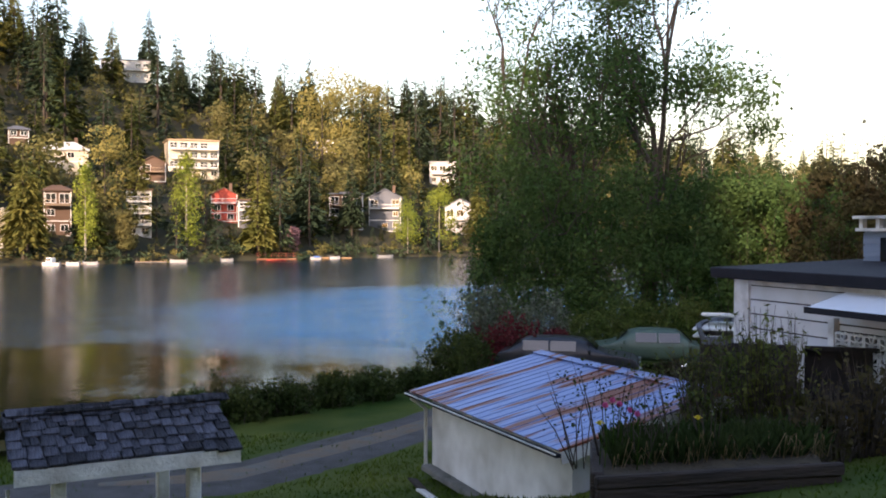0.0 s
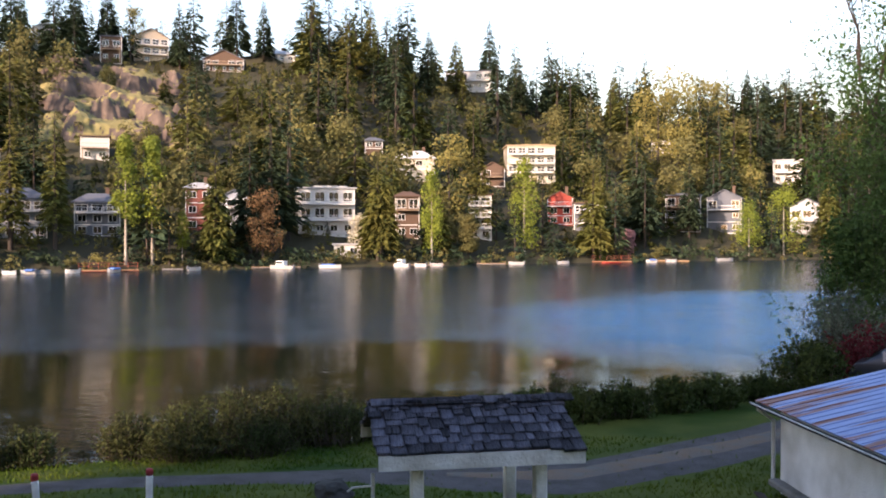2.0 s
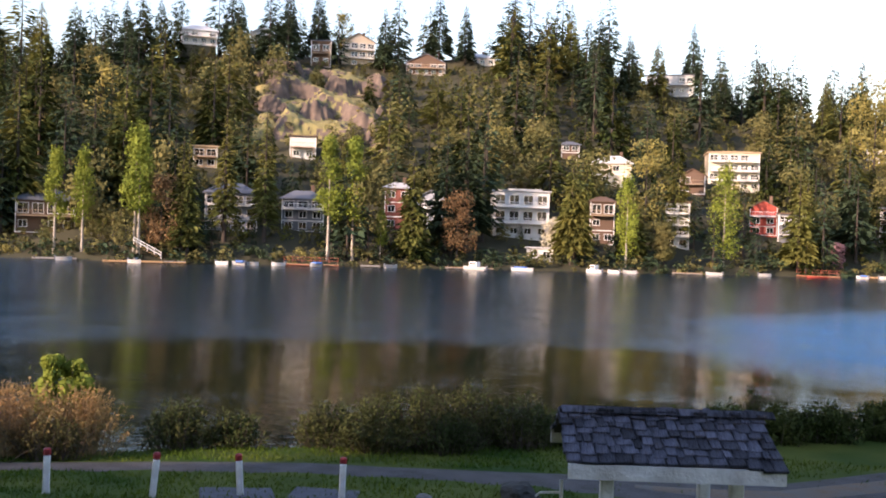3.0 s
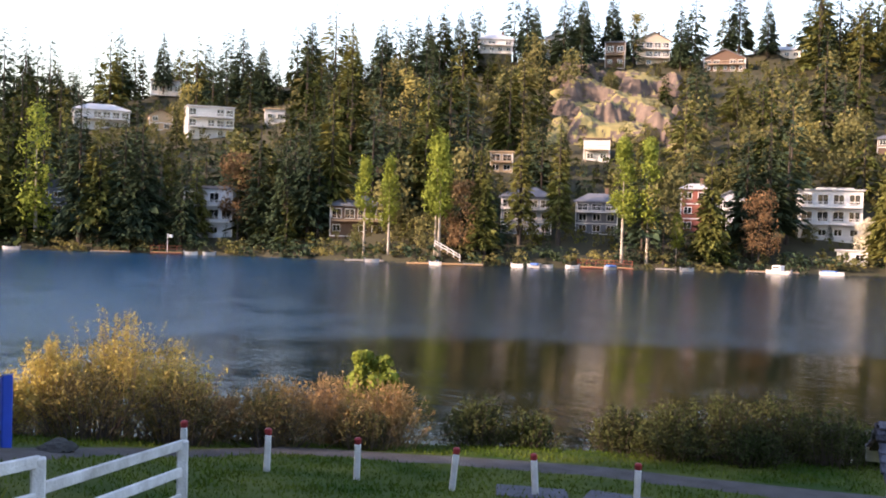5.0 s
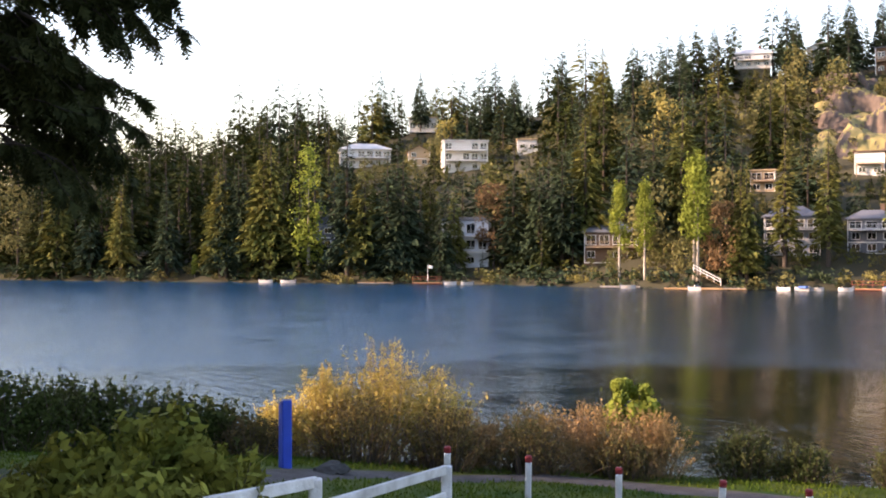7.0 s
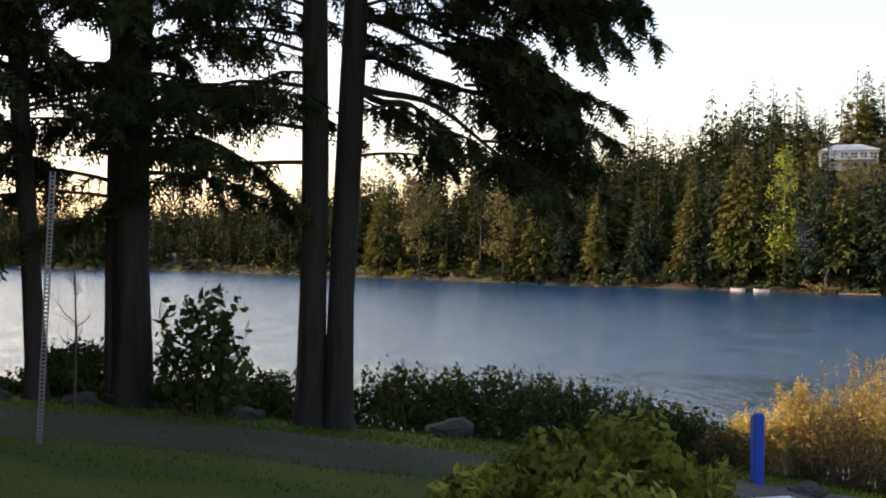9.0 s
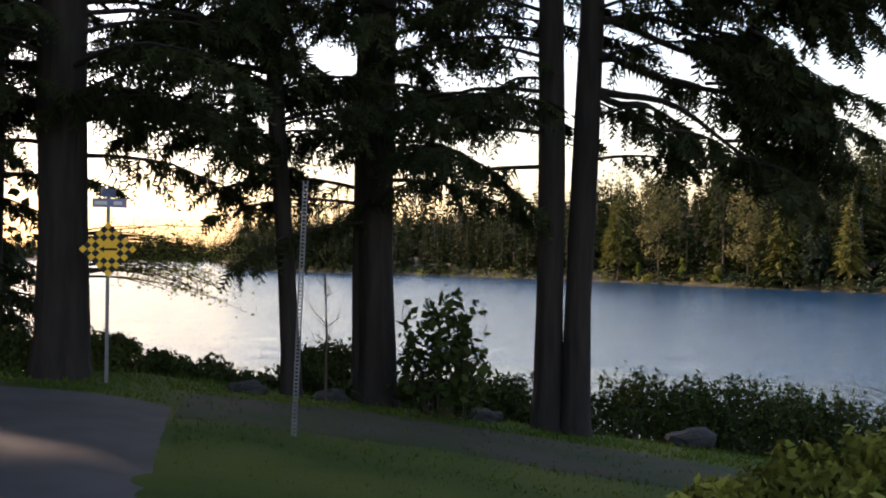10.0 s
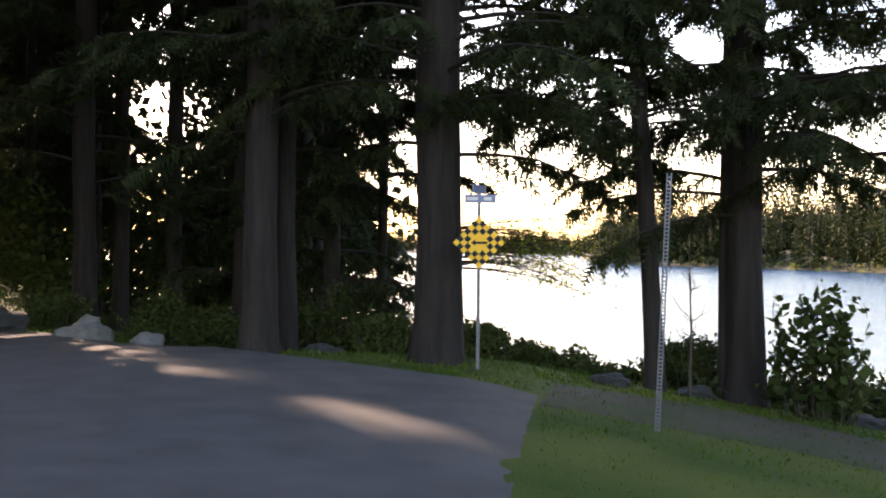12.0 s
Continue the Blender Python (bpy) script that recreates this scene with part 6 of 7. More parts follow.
# the twin trunks and their long boughs over the water
grove_fir(92.45, 19.6, 0.27, 29, lean=(-0.001, 0), z0=4.6, z1=10, n=9, ln=(2.5, 4.5), sector=(110, 250), seed=1, label="tall fir, one of two trunks joined at the foot",
          extra=[(9.0, 170, 5.0, 0.15, 1.0), (7.6, 190, 4.0, 0.2, 1.0), (6.6, 175, 4.0, 0.3, 1.2)])
grove_fir(91.0, 19.5, 0.26, 30, lean=(0.03, 0), z0=6.5, z1=10, n=5, ln=(2.5, 4.0), sector=(-60, 60), seed=2, label="slightly leaning fir, second of two trunks joined at the foot",
          extra=[(5.3, -5, 2.0, 0.1, 1.0), (7.9, 5, 3.0, 0.02, 0.7), (8.6, 12, 4.0, 0.05, 1.0), (9.2, -5, 4.0, 0.3, 1.3), (9.9, -14, 4.0, 0.2, 1.2),
                 (9.7, -22, 3.0, 0.4, 1.4), (10.5, 20, 3.0, 0.4, 1.3), (11.8, -10, 4.0, 0.2, 1.3), (12.0, 0, 4.0, 0.3, 1.2)])
grove_fir(102.3, 19.9, 0.34, 31, lean=(-0.001, 0), z0=3.6, z1=11.0, n=32, ln=(2.5, 4.5), seed=3,
          extra=[(6.0, -5, 4.0, 0.3, 1.0), (5.2, 10, 3.0, 0.5, 1.2), (5.0, -20, 3.0, 0.6, 1.3), (6.2, 180, 4.0, 0.3, 1.0), (5.2, 170, 3.0, 0.5, 1.2), (7.3, 5, 5.0, 0.2, 0.9), (8.4, 0, 5.0, 0.1, 0.9)])
grove_fir(103.35, 20.0, 0.11, 14, z0=6, z1=9, n=4, ln=(1.5, 2.5), seed=4, overhead=False, label="slim second stem beside a thick fir trunk")
grove_fir(107.1, 19.2, 0.17, 24, lean=(-0.058, 0), z0=4.2, z1=11.0, n=26, ln=(2.0, 3.5), seed=5, label="slender leaning fir with hanging boughs", crown_r=3.2,
          extra=[(5.4 + 0.7 * i, (165, 200, 178, 10)[i % 4], 3.0 + i % 2, 0.3, 1.2) for i in range(9)])
grove_fir(119.4, 18.8, 0.43, 42, lean=(-0.001, 0), z0=3.8, z1=11.0, n=30, ln=(3.0, 5.0), seed=6, label="massive old fir beside the yellow road sign",
          extra=[(6.4, -10, 5.0, 0.3, 1.2), (5.6, 0, 4.0, 0.4, 1.2), (7.4, 10, 5.0, 0.2, 1.0), (6.0, 175, 4.0, 0.4, 1.2), (5.0, -15, 3.0, 0.5, 1.3), (8.0, -5, 5.0, 0.3, 1.0)]
          + [(6.0 + 0.62 * i, (-28, 16, -8, 30, 4)[i % 5], 4.0 + i % 2, 0.32 - 0.02 * (i % 4), 1.2) for i in range(11)])
grove_fir(129.4, 19.8, 0.33, 42, z0=4.5, z1=9.5, n=16, ln=(2.5, 4.5), seed=7)
grove_fir(128.0, 20.6, 0.2, 38, z0=4.0, z1=9.5, n=12, ln=(2.0, 4.0), seed=8, label="slimmer fir trunk close behind a thick one")
grove_fir(138.9, 28.5, 0.3, 45, z0=3.5, z1=10.5, n=18, ln=(2.5, 4.5), seed=9)
grove_fir(137.0, 30.5, 0.22, 43, z0=4.0, z1=10.5, n=6, ln=(2.5, 4.0), seed=10)
grove_fir(134.2, 31.5, 0.24, 44, z0=3.0, z1=10.5, n=5, ln=(2.5, 4.5), seed=11)
grove_fir(125.5, 24.5, 0.2, 38, z0=1.2, z1=9.5, n=26, ln=(2.0, 3.5), seed=12, label="fir with green boughs down to the ground")
grove_fir(122.6, 27.0, 0.14, 30, z0=5.2, z1=12.5, n=22, ln=(2.0, 3.5), seed=13, label="slim fir half hidden behind a thick trunk")


def hanging_boughs():
    """The heavy curtain of boughs that hangs from the right-hand twin trunk over the bank."""
    rng = np.random.default_rng(77)
    p = at(90.75, 19.5)
    g = ground_z(p.x, p.y)
    woods, leaves = [], []
    # the curtain's outer edge: angle above the eye, least bearing
    edge_el, edge_az = [4, 5, 6.5, 8.1, 9.7, 11.3, 12.2, 13.2], [79.6, 78.6, 77.2, 77.0, 79.2, 80.2, 78.4, 75.6]

    def spray(az, el, d, big, turn):
        if az < np.interp(el, edge_el, edge_az):
            return
        q = at(az, d, EYE + d * math.tan(radians(el)))
        (wv, wf), (lv, lf) = limb(rng, big, 0.3, 1.2, 1.2)
        m = Matrix.Translation(q) @ pose(0, 0, 0, float(rng.normal(0, 16)), float(14 + rng.normal(0, 10)), turn) @ Matrix.Translation((-0.45 * big, 0, 0.1))
        woods.append((place(wv, m), wf))
        leaves.append((place(lv, m), lf))
    # long limbs: bearing and angle of the tip, angle at the trunk
    for az1, e1, e0 in ((73.9, 13.4, 16.5), (75.6, 15.4, 18.5), (80.0, 10.6, 13.6), (76.6, 8.2, 13.0), (77.2, 6.2, 11.2), (79.4, 4.4, 9.8), (84.4, 6.6, 9.4), (79.2, 16.2, 18.6)):
        d0, d1 = 19.5, 18.6 + 1.8 * rng.random()
        n = 12
        line = []
        for i in range(n):
            u = i / (n - 1)
            az, el, d = 90.3 + (az1 - 90.3) * u, e0 + (e1 - e0) * u ** 1.4 + 0.35 * math.sin(u * 9 + az1), d0 + (d1 - d0) * u
            line.append(at(az, d, EYE + d * math.tan(radians(el))))
            if u > 0.56 or (u > 0.2 and rng.random() < 0.2):
                for s in range(1 + int(rng.random() < 0.45)):
                    spray(az + rng.normal(0, 0.35), el - 0.25 - abs(rng.normal(0, 0.5)), d + rng.normal(0, 0.4), 1.0 if rng.random() < 0.6 else 2.0, az + float(rng.normal(0, 42)))
        woods.append(tube(line, list(np.linspace(0.09, 0.015, n)), 6))
    # the dense heart of the curtain
    for i in range(44):
        az = 76.8 + 6.6 * rng.random()
        spray(az, 4.2 + 1.1 * abs(az - 79.5) + (12.6 - abs(az - 79.5)) * rng.random(), 18.6 + 1.8 * rng.random(), 2.0, az + float(rng.normal(0, 60)))
    e = empty("fir_bough", Matrix(), "heavy dark curtain of fir boughs hanging over the bank", "tree")
    tagged(arrays("limb_wood", *merge([w for w in woods if w[1].shape[1] == 4]), M_barkfir, e), kind="stuff")
    arrays("needle_sprays", *merge(leaves), M_needles, e)


hanging_boughs()


def deep_grove():
    """Firs deeper in the wood close the view; unseen ones behind the road are added to shade the lawn."""
    rng = np.random.default_rng(5)
    near, back = [], []
    for k in range(3):
        az, d = ((130.5, 27.0), (138.4, 34.5), (126.3, 33.0))[k]
        near.append(grove_fir(az, d, 0.24 - 0.03 * k, 27, z0=1.0, z1=12.5, n=26, ln=(2.0, 4.0), seed=30 + k, label="fir filling the near wood and shading the lawn"))
    for k in range(3):
        p = at(158 + 5 * k, 30)
        e = empty("fir_tree", rot_z((p.x, p.y, ground_z(p.x, p.y)), 0), "fir filling the near wood and shading the lawn", "tree", "firs in the near wood")
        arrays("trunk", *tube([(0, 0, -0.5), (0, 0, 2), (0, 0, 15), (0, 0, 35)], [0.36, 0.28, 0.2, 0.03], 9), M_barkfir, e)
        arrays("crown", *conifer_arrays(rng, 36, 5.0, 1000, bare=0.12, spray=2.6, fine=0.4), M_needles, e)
        back.append(e)
    for k, (az, d) in enumerate([(127, 37), (127.4, 47), (141.6, 36), (144.5, 58), (150.5, 45), (151, 31), (141, 45), (130, 55), (141.4, 58), (128.5, 33)]):
        p = at(az, d)
        # two tops lowered to sun the golden bushes, one thinned to dapple the road
        low = Matrix.Diagonal((1, 1, 0.6, 1) if (az, d) in ((127.4, 47), (130, 55)) else (0.5, 0.5, 1, 1) if az == 150.5 else (1, 1, 1, 1))
        copy_thing(near[k % 3], rot_z((p.x, p.y, ground_z(p.x, p.y)), float(rng.random() * 360)) @ low)
    # mostly unseen firs, added to block the sun from lawn, road and bungalow
    for k, (az, d) in enumerate([(157, 27), (153.5, 31), (166, 22), (160, 40), (174, 24), (172, 40), (-178, 32), (-170, 26), (-176, 46), (-162, 36), (-166, 52), (168, 54), (156, 52), (-154, 30), (-150, 48), (162, 64), (178, 62), (-140, 38), (157, 44), (141, 70)]):
        p = at(az, d)
        copy_thing(back[k % 3], rot_z((p.x, p.y, ground_z(p.x, p.y)), float(rng.random() * 360)))


deep_grove()


def wood_backdrop():
    """Leafy trees at the back of the near wood, which close it off."""
    rng = np.random.default_rng(41)
    first = []
    spots = [(125.4, 44), (128.6, 46), (131.4, 48), (140.2, 47), (141.6, 52), (138.2, 40), (127.4, 54), (140.4, 41), (154, 44), (135.2, 56), (133.2, 50)]
    for k, (az, d) in enumerate(spots):
        p = at(az, d)
        m = rot_z((p.x, p.y, max(ground_z(p.x, p.y), 0.5)), float(rng.random() * 360))
        if k < 3:
            e = empty("broadleaf_tree", m, "dark leafy tree at the back of the near wood", "tree", "leafy trees in the near wood")
            arrays("trunk", *trunk_arrays(13, 0.22, sides=7), M_bark, e)
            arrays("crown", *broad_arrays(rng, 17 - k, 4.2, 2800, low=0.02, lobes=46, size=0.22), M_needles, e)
            first.append(e)
        else:
            copy_thing(first[k % 3], m @ Matrix.Diagonal((1, 1, 0.6 if az in (135.2, 133.2) else 1, 1)))


wood_backdrop()

# ---- shrubs, the big tree, flowers, grass ----
M_bramble = leaf("bramble_leaves", (0.03, 0.05, 0.013), (0.055, 0.07, 0.02), scale=0.8, tr=0.12)
M_reed = leaf("dry_reed_leaves", (0.13, 0.085, 0.045), (0.065, 0.07, 0.027), scale=0.8)
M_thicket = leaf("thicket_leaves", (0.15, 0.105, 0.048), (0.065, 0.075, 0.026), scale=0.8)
M_shoreleaf = leaf("shore_shrub_leaves", (0.07, 0.075, 0.028), (0.04, 0.058, 0.02), scale=0.8)
# on the shore bushes, low sun is put into these pale leaf and twig colours
M_goldbush = leaf("sunlit_gold_bush_leaves", (0.62, 0.5, 0.14), (0.32, 0.26, 0.08), scale=0.7, tr=0.4)
M_brownbush = leaf("sunlit_brown_bush_leaves", (0.42, 0.25, 0.11), (0.2, 0.17, 0.06), scale=0.9)
M_dry_sunlit_twig = mat("tan_dry_and_sunlit_twigs", (0.4, 0.27, 0.14), 0.9, var=0.4, scale=6)
M_rhodo = leaf("rhododendron_leaves", (0.21, 0.2, 0.035), (0.1, 0.12, 0.022), scale=1.5, tr=0.2)
M_laurel = leaf("laurel_leaves", (0.05, 0.085, 0.02), (0.08, 0.1, 0.028), scale=1.2, tr=0.2)
M_treeleaf = leaf("alder_leaves", (0.036, 0.078, 0.022), (0.064, 0.105, 0.032), scale=0.4, tr=0.25)
M_darkhedge = leaf("maroon_hedge_leaves", (0.05, 0.036, 0.02), (0.035, 0.042, 0.016), scale=0.4, tr=0.2)
M_redleaf = leaf("dark_red_leaves", (0.15, 0.022, 0.03), (0.08, 0.022, 0.02), scale=0.9)
M_paleleaf = leaf("grey_green_leaves", (0.13, 0.15, 0.11), (0.08, 0.1, 0.065), scale=0.7)
M_rose = leaf("rose_leaves", (0.1, 0.135, 0.03), (0.11, 0.11, 0.035), scale=0.9)
M_twig = mat("brown_twigs", (0.08, 0.06, 0.047), 0.9, var=0.3, scale=6)
M_blade = leaf("grass_blades", (0.03, 0.074, 0.008), (0.1, 0.13, 0.02), scale=0.45, tr=0.3, fine=0.2)


def twigs_arrays(rng, n, w, h, r=0.012, spread=0.4, wob=0.08):
    out = []
    for i in range(n):
        x, y = rng.normal(0, w * 0.28, 2)
        hh = h * (0.55 + 0.5 * rng.random())
        dx, dy = x * spread + rng.normal(0, wob * h), y * spread + rng.normal(0, wob * h)
        out.append(tube([(x * 0.6, y * 0.6, -0.1), (x * 0.6 + dx * 0.5, y * 0.6 + dy * 0.5, hh * 0.55), (x * 0.6 + dx, y * 0.6 + dy, hh)], [r, r * 0.7, r * 0.25], 3))
    return merge(out)


def bush(name, az, d, w, h, material, label, n=2500, size=0.06, twigs=30, low=0.05, lobes=14, seed=0, group="", category="bush", twig_h=1.05, squash=0.6, along=0.5, lobe=1.0):
    """A shrub: leaf clumps of uneven size, and stems that carry leaves past the outline."""
    rng = np.random.default_rng(seed * 31 + int(abs(az) * 10) + int(d))
    p = at(az, d)
    e = empty(name, rot_z((p.x, p.y, ground_z(p.x, p.y)), az), label, category, group)
    lv, lf = broad_arrays(rng, h * 0.88, w / 2, int(n * (1 - along)), low=low, lobes=lobes, size=size, lobe=lobe)
    lv = lv * [1, squash, 1]
    bags = [(lv, lf)]
    m = int(n * along)
    k = max(24, twigs)
    x, y = rng.normal(0, w * 0.27, k), rng.normal(0, w * 0.2, k)
    fall = np.sqrt(np.clip(1 - (np.abs(x) / (w * 0.62)) ** 2, 0.15, 1))
    hh = h * twig_h * fall * (0.5 + 0.55 * rng.random(k))
    dx, dy = x * 0.5 + rng.normal(0, 0.1 * h, k), y * 0.5 + rng.normal(0, 0.08 * h, k)
    j = rng.integers(0, k, m)
    t = 0.25 + 0.75 * rng.random(m) ** 0.7
    q = np.stack([x[j] * 0.6 + dx[j] * t, y[j] * 0.6 + dy[j] * t, hh[j] * t], -1) + rng.normal(0, 1, (m, 3)) * (0.03 + 0.05 * h * (1 - t))[:, None]
    sz = size * (0.5 + 0.7 * rng.random(m))[:, None]
    a, b = rng.normal(0, 0.7, (m, 3)) * sz, rng.normal(0, 0.4, (m, 3)) * sz
    v = np.stack([q - a, q + b, q + a, q - b], 1).reshape(-1, 3)
    o = np.arange(m)[:, None] * 4
    bags.append((v, np.concatenate([o + [0, 1, 2], o + [0, 2, 3]], 0)))
    arrays("foliage", *merge(bags), material, e)
    if twigs:
        ws = [tube([(x[i] * 0.6, y[i] * 0.6, -0.1), (x[i] * 0.6 + dx[i] * 0.45, y[i] * 0.6 + dy[i] * 0.45, hh[i] * 0.55), (x[i] * 0.6 + dx[i], y[i] * 0.6 + dy[i], hh[i])], [0.013, 0.009, 0.003], 3) for i in range(k)]
        # bushes in the sunlit group get a lighter twig colour for the sun
        tagged(arrays("twig_mass", *merge(ws), M_dry_sunlit_twig if "sunlit" in group else M_twig, e), kind="stuff")
    return e


def tops(rows, name, material, label, group, n=2200, size=0.06, twigs=26, seed=0, **kw):
    """Bushes by bearing, distance, width in degrees and the angle of their tops."""
    for k, (az, d, wd, el) in enumerate(rows):
        p = at(az, d)
        h = max(0.4, EYE + d * math.tan(radians(el)) - ground_z(p.x, p.y))
        bush(name, az, d, d * radians(wd), h, material, label, n=n, size=size, twigs=twigs, seed=seed + k, group=group, **kw)


tops([(-1.5, 34.5, 3.5, -8.0), (1.0, 33.0, 3.6, -8.1), (3.4, 32.0, 3.4, -8.3), (6.0, 31.0, 3.6, -8.6), (8.6, 30.3, 3.6, -8.9), (11.2, 29.8, 3.6, -9.0), (14.0, 29.2, 3.8, -9.6), (17.0, 28.6, 3.8, -9.8), (20.0, 28.2, 3.6, -10.2)],
     "bramble_bush", M_bramble, "dark green bramble bush along the lake bank", "bramble bushes on the bank", n=5200, size=0.05, lobes=26, twigs=40, twig_h=1.12)
tops([(22.4, 27.4, 4.2, -9.6), (25.2, 27.2, 4.4, -9.1), (28.2, 27.0, 4.4, -9.3), (31.2, 26.9, 4.2, -9.8), (33.8, 27.0, 3.6, -10.2), (38.9, 26.8, 3.4, -10.6), (41.8, 26.6, 3.6, -10.0), (27.0, 26.2, 4.6, -10.6), (31.0, 26.2, 4.6, -10.9)],
     "shore_shrub", M_shoreleaf, "sparse brownish shrub at the water's edge", "shore shrubs", n=5200, size=0.042, twigs=110, twig_h=1.2, along=0.7)
tops([(24.2, 27.8, 2.4, -9.4), (30.0, 27.6, 2.2, -9.7), (9.7, 30.8, 1.2, -7.9)], "willow_shrub", M_bramble, "thin green willow shrub at the water's edge", "shore shrubs", n=1500, size=0.035, twigs=60, twig_h=1.1, along=0.85)
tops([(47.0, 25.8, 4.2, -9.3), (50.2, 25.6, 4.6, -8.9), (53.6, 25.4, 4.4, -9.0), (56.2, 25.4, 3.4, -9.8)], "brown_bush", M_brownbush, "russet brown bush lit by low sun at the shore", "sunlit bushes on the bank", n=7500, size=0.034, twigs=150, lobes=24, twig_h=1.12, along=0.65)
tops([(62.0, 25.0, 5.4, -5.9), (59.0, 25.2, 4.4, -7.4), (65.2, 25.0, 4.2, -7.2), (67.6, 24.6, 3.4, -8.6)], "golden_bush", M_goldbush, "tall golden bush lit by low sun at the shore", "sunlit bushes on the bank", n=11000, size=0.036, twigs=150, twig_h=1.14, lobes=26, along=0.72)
# thicket raised and coloured darker to stand in for the bushes' shaded lower half
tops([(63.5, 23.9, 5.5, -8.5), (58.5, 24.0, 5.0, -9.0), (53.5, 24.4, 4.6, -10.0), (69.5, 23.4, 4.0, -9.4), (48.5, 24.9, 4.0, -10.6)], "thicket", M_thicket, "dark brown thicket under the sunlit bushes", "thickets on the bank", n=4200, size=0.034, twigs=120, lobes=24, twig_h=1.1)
tops([(47.9, 27.6, 3.8, -6.7)], "young_tree", M_lime, "small bright green leafy tree at the shore", "", n=4200, size=0.08, twigs=8, category="tree", low=0.58, lobes=34, lobe=0.6, along=0.05, squash=1.0)
tops([(71.6, 24.0, 5.3, -8.6), (74.2, 23.8, 5.3, -7.9), (76.8, 23.6, 5.3, -7.5), (79.4, 23.4, 5.3, -7.0), (82.2, 23.2, 5.3, -6.9), (85.0, 23.0, 5.3, -6.9), (87.8, 22.8, 5.0, -6.6), (94.8, 22.4, 4.7, -7.0), (97.0, 21.8, 4.7, -7.2), (99.8, 21.6, 4.7, -7.3),
      (104.8, 21.4, 4.7, -5.2), (106.4, 21.6, 3.7, -5.4), (109.3, 21.6, 4.0, -6.9), (112.0, 21.8, 4.0, -6.0), (114.4, 21.6, 4.0, -5.6), (117.0, 20.8, 4.0, -4.6), (122.3, 21.5, 5.0, -4.2), (91.5, 22.6, 4.7, -7.2)],
     "bank_shrub", M_bramble, "dark leafy shrub on the shaded bank", "shrubs on the shaded bank", n=5200, size=0.052, twigs=60, twig_h=1.15, lobes=26, along=0.4)
tops([(98.5, 19.2, 6.6, -2.2)], "laurel_shrub", M_bramble, "upright broad-leaved shrub dark against the lake", "", n=1450, size=0.1, twigs=22, low=0.1, lobes=16, squash=0.8)
tops([(124.6, 23.0, 3.4, -2.2), (126.8, 22.6, 3.0, -3.2), (131.8, 24.5, 4.0, -3.6), (134.8, 25.5, 4.0, -2.6), (140.4, 27.0, 4.5, -2.6), (145.0, 27.0, 4.5, -1.5)], "understorey_bush", M_bramble, "dark understorey bush beneath the firs", "bushes beneath the firs", n=3600, size=0.05, twigs=40, lobes=22)
tops([(142.0, 34.0, 6.0, 4.0), (141.5, 42.0, 6.0, 7.5), (133.4, 36.0, 5.5, 1.6), (137.2, 37.0, 5.5, 2.2), (129.8, 36.0, 5.0, 1.4)], "understorey_bush", M_bramble, "tall dark bush at the back of the firs", "bushes beneath the firs", n=3000, size=0.12, twigs=20, lobes=30)
tops([(78.6, 10.6, 7.5, -10.2), (74.4, 10.9, 6.5, -9.1), (71.6, 10.4, 5.0, -10.6), (83.0, 10.2, 5.5, -12.2), (75.5, 9.2, 8.0, -12.4)], "rhododendron", M_rhodo, "glossy green rhododendron bush beside the fence", "rhododendrons by the fence", n=4200, size=0.068, twigs=30, low=0.1, squash=0.9, lobes=26, along=0.45)


def bare_sapling(az, d, el):
    p = at(az, d)
    g = ground_z(p.x, p.y)
    h = EYE + d * math.tan(radians(el)) - g
    e = empty("sapling", rot_z((p.x, p.y, g), az), "thin bare sapling dark against the lake", "tree")
    arrays("stem", *tube([(0, 0, -0.1), (0.02, 0, h * 0.5), (-0.02, 0, h)], [0.03, 0.02, 0.008], 6), M_twig, e)
    rng = np.random.default_rng(3)
    out = []
    for i in range(13):
        z = h * (0.35 + 0.6 * rng.random())
        ph, ln = rng.random() * 6.28, (0.25 + 0.9 * rng.random() ** 2) * (1.1 - 0.6 * z / h)
        c, w = math.cos(ph), math.sin(ph)
        up = 0.3 + 0.9 * rng.random()
        out.append(tube([(0, 0, z), (c * ln * 0.4, w * ln * 0.4, z + up * ln * 0.3), (c * ln, w * ln, z + up * ln)], [0.013, 0.008, 0.003], 4))
        for j in range(2):
            t = 0.4 + 0.5 * rng.random()
            o = (c * ln * t, w * ln * t, z + up * ln * t * 0.95)
            out.append(tube([o, (o[0] + rng.normal(0, 0.13), o[1] + rng.normal(0, 0.13), o[2] + 0.12 + 0.25 * rng.random())], [0.006, 0.002], 3))
    tagged(arrays("twig_mass", *merge(out), M_twig, e), kind="stuff")


bare_sapling(105.2, 19.0, -1.0)


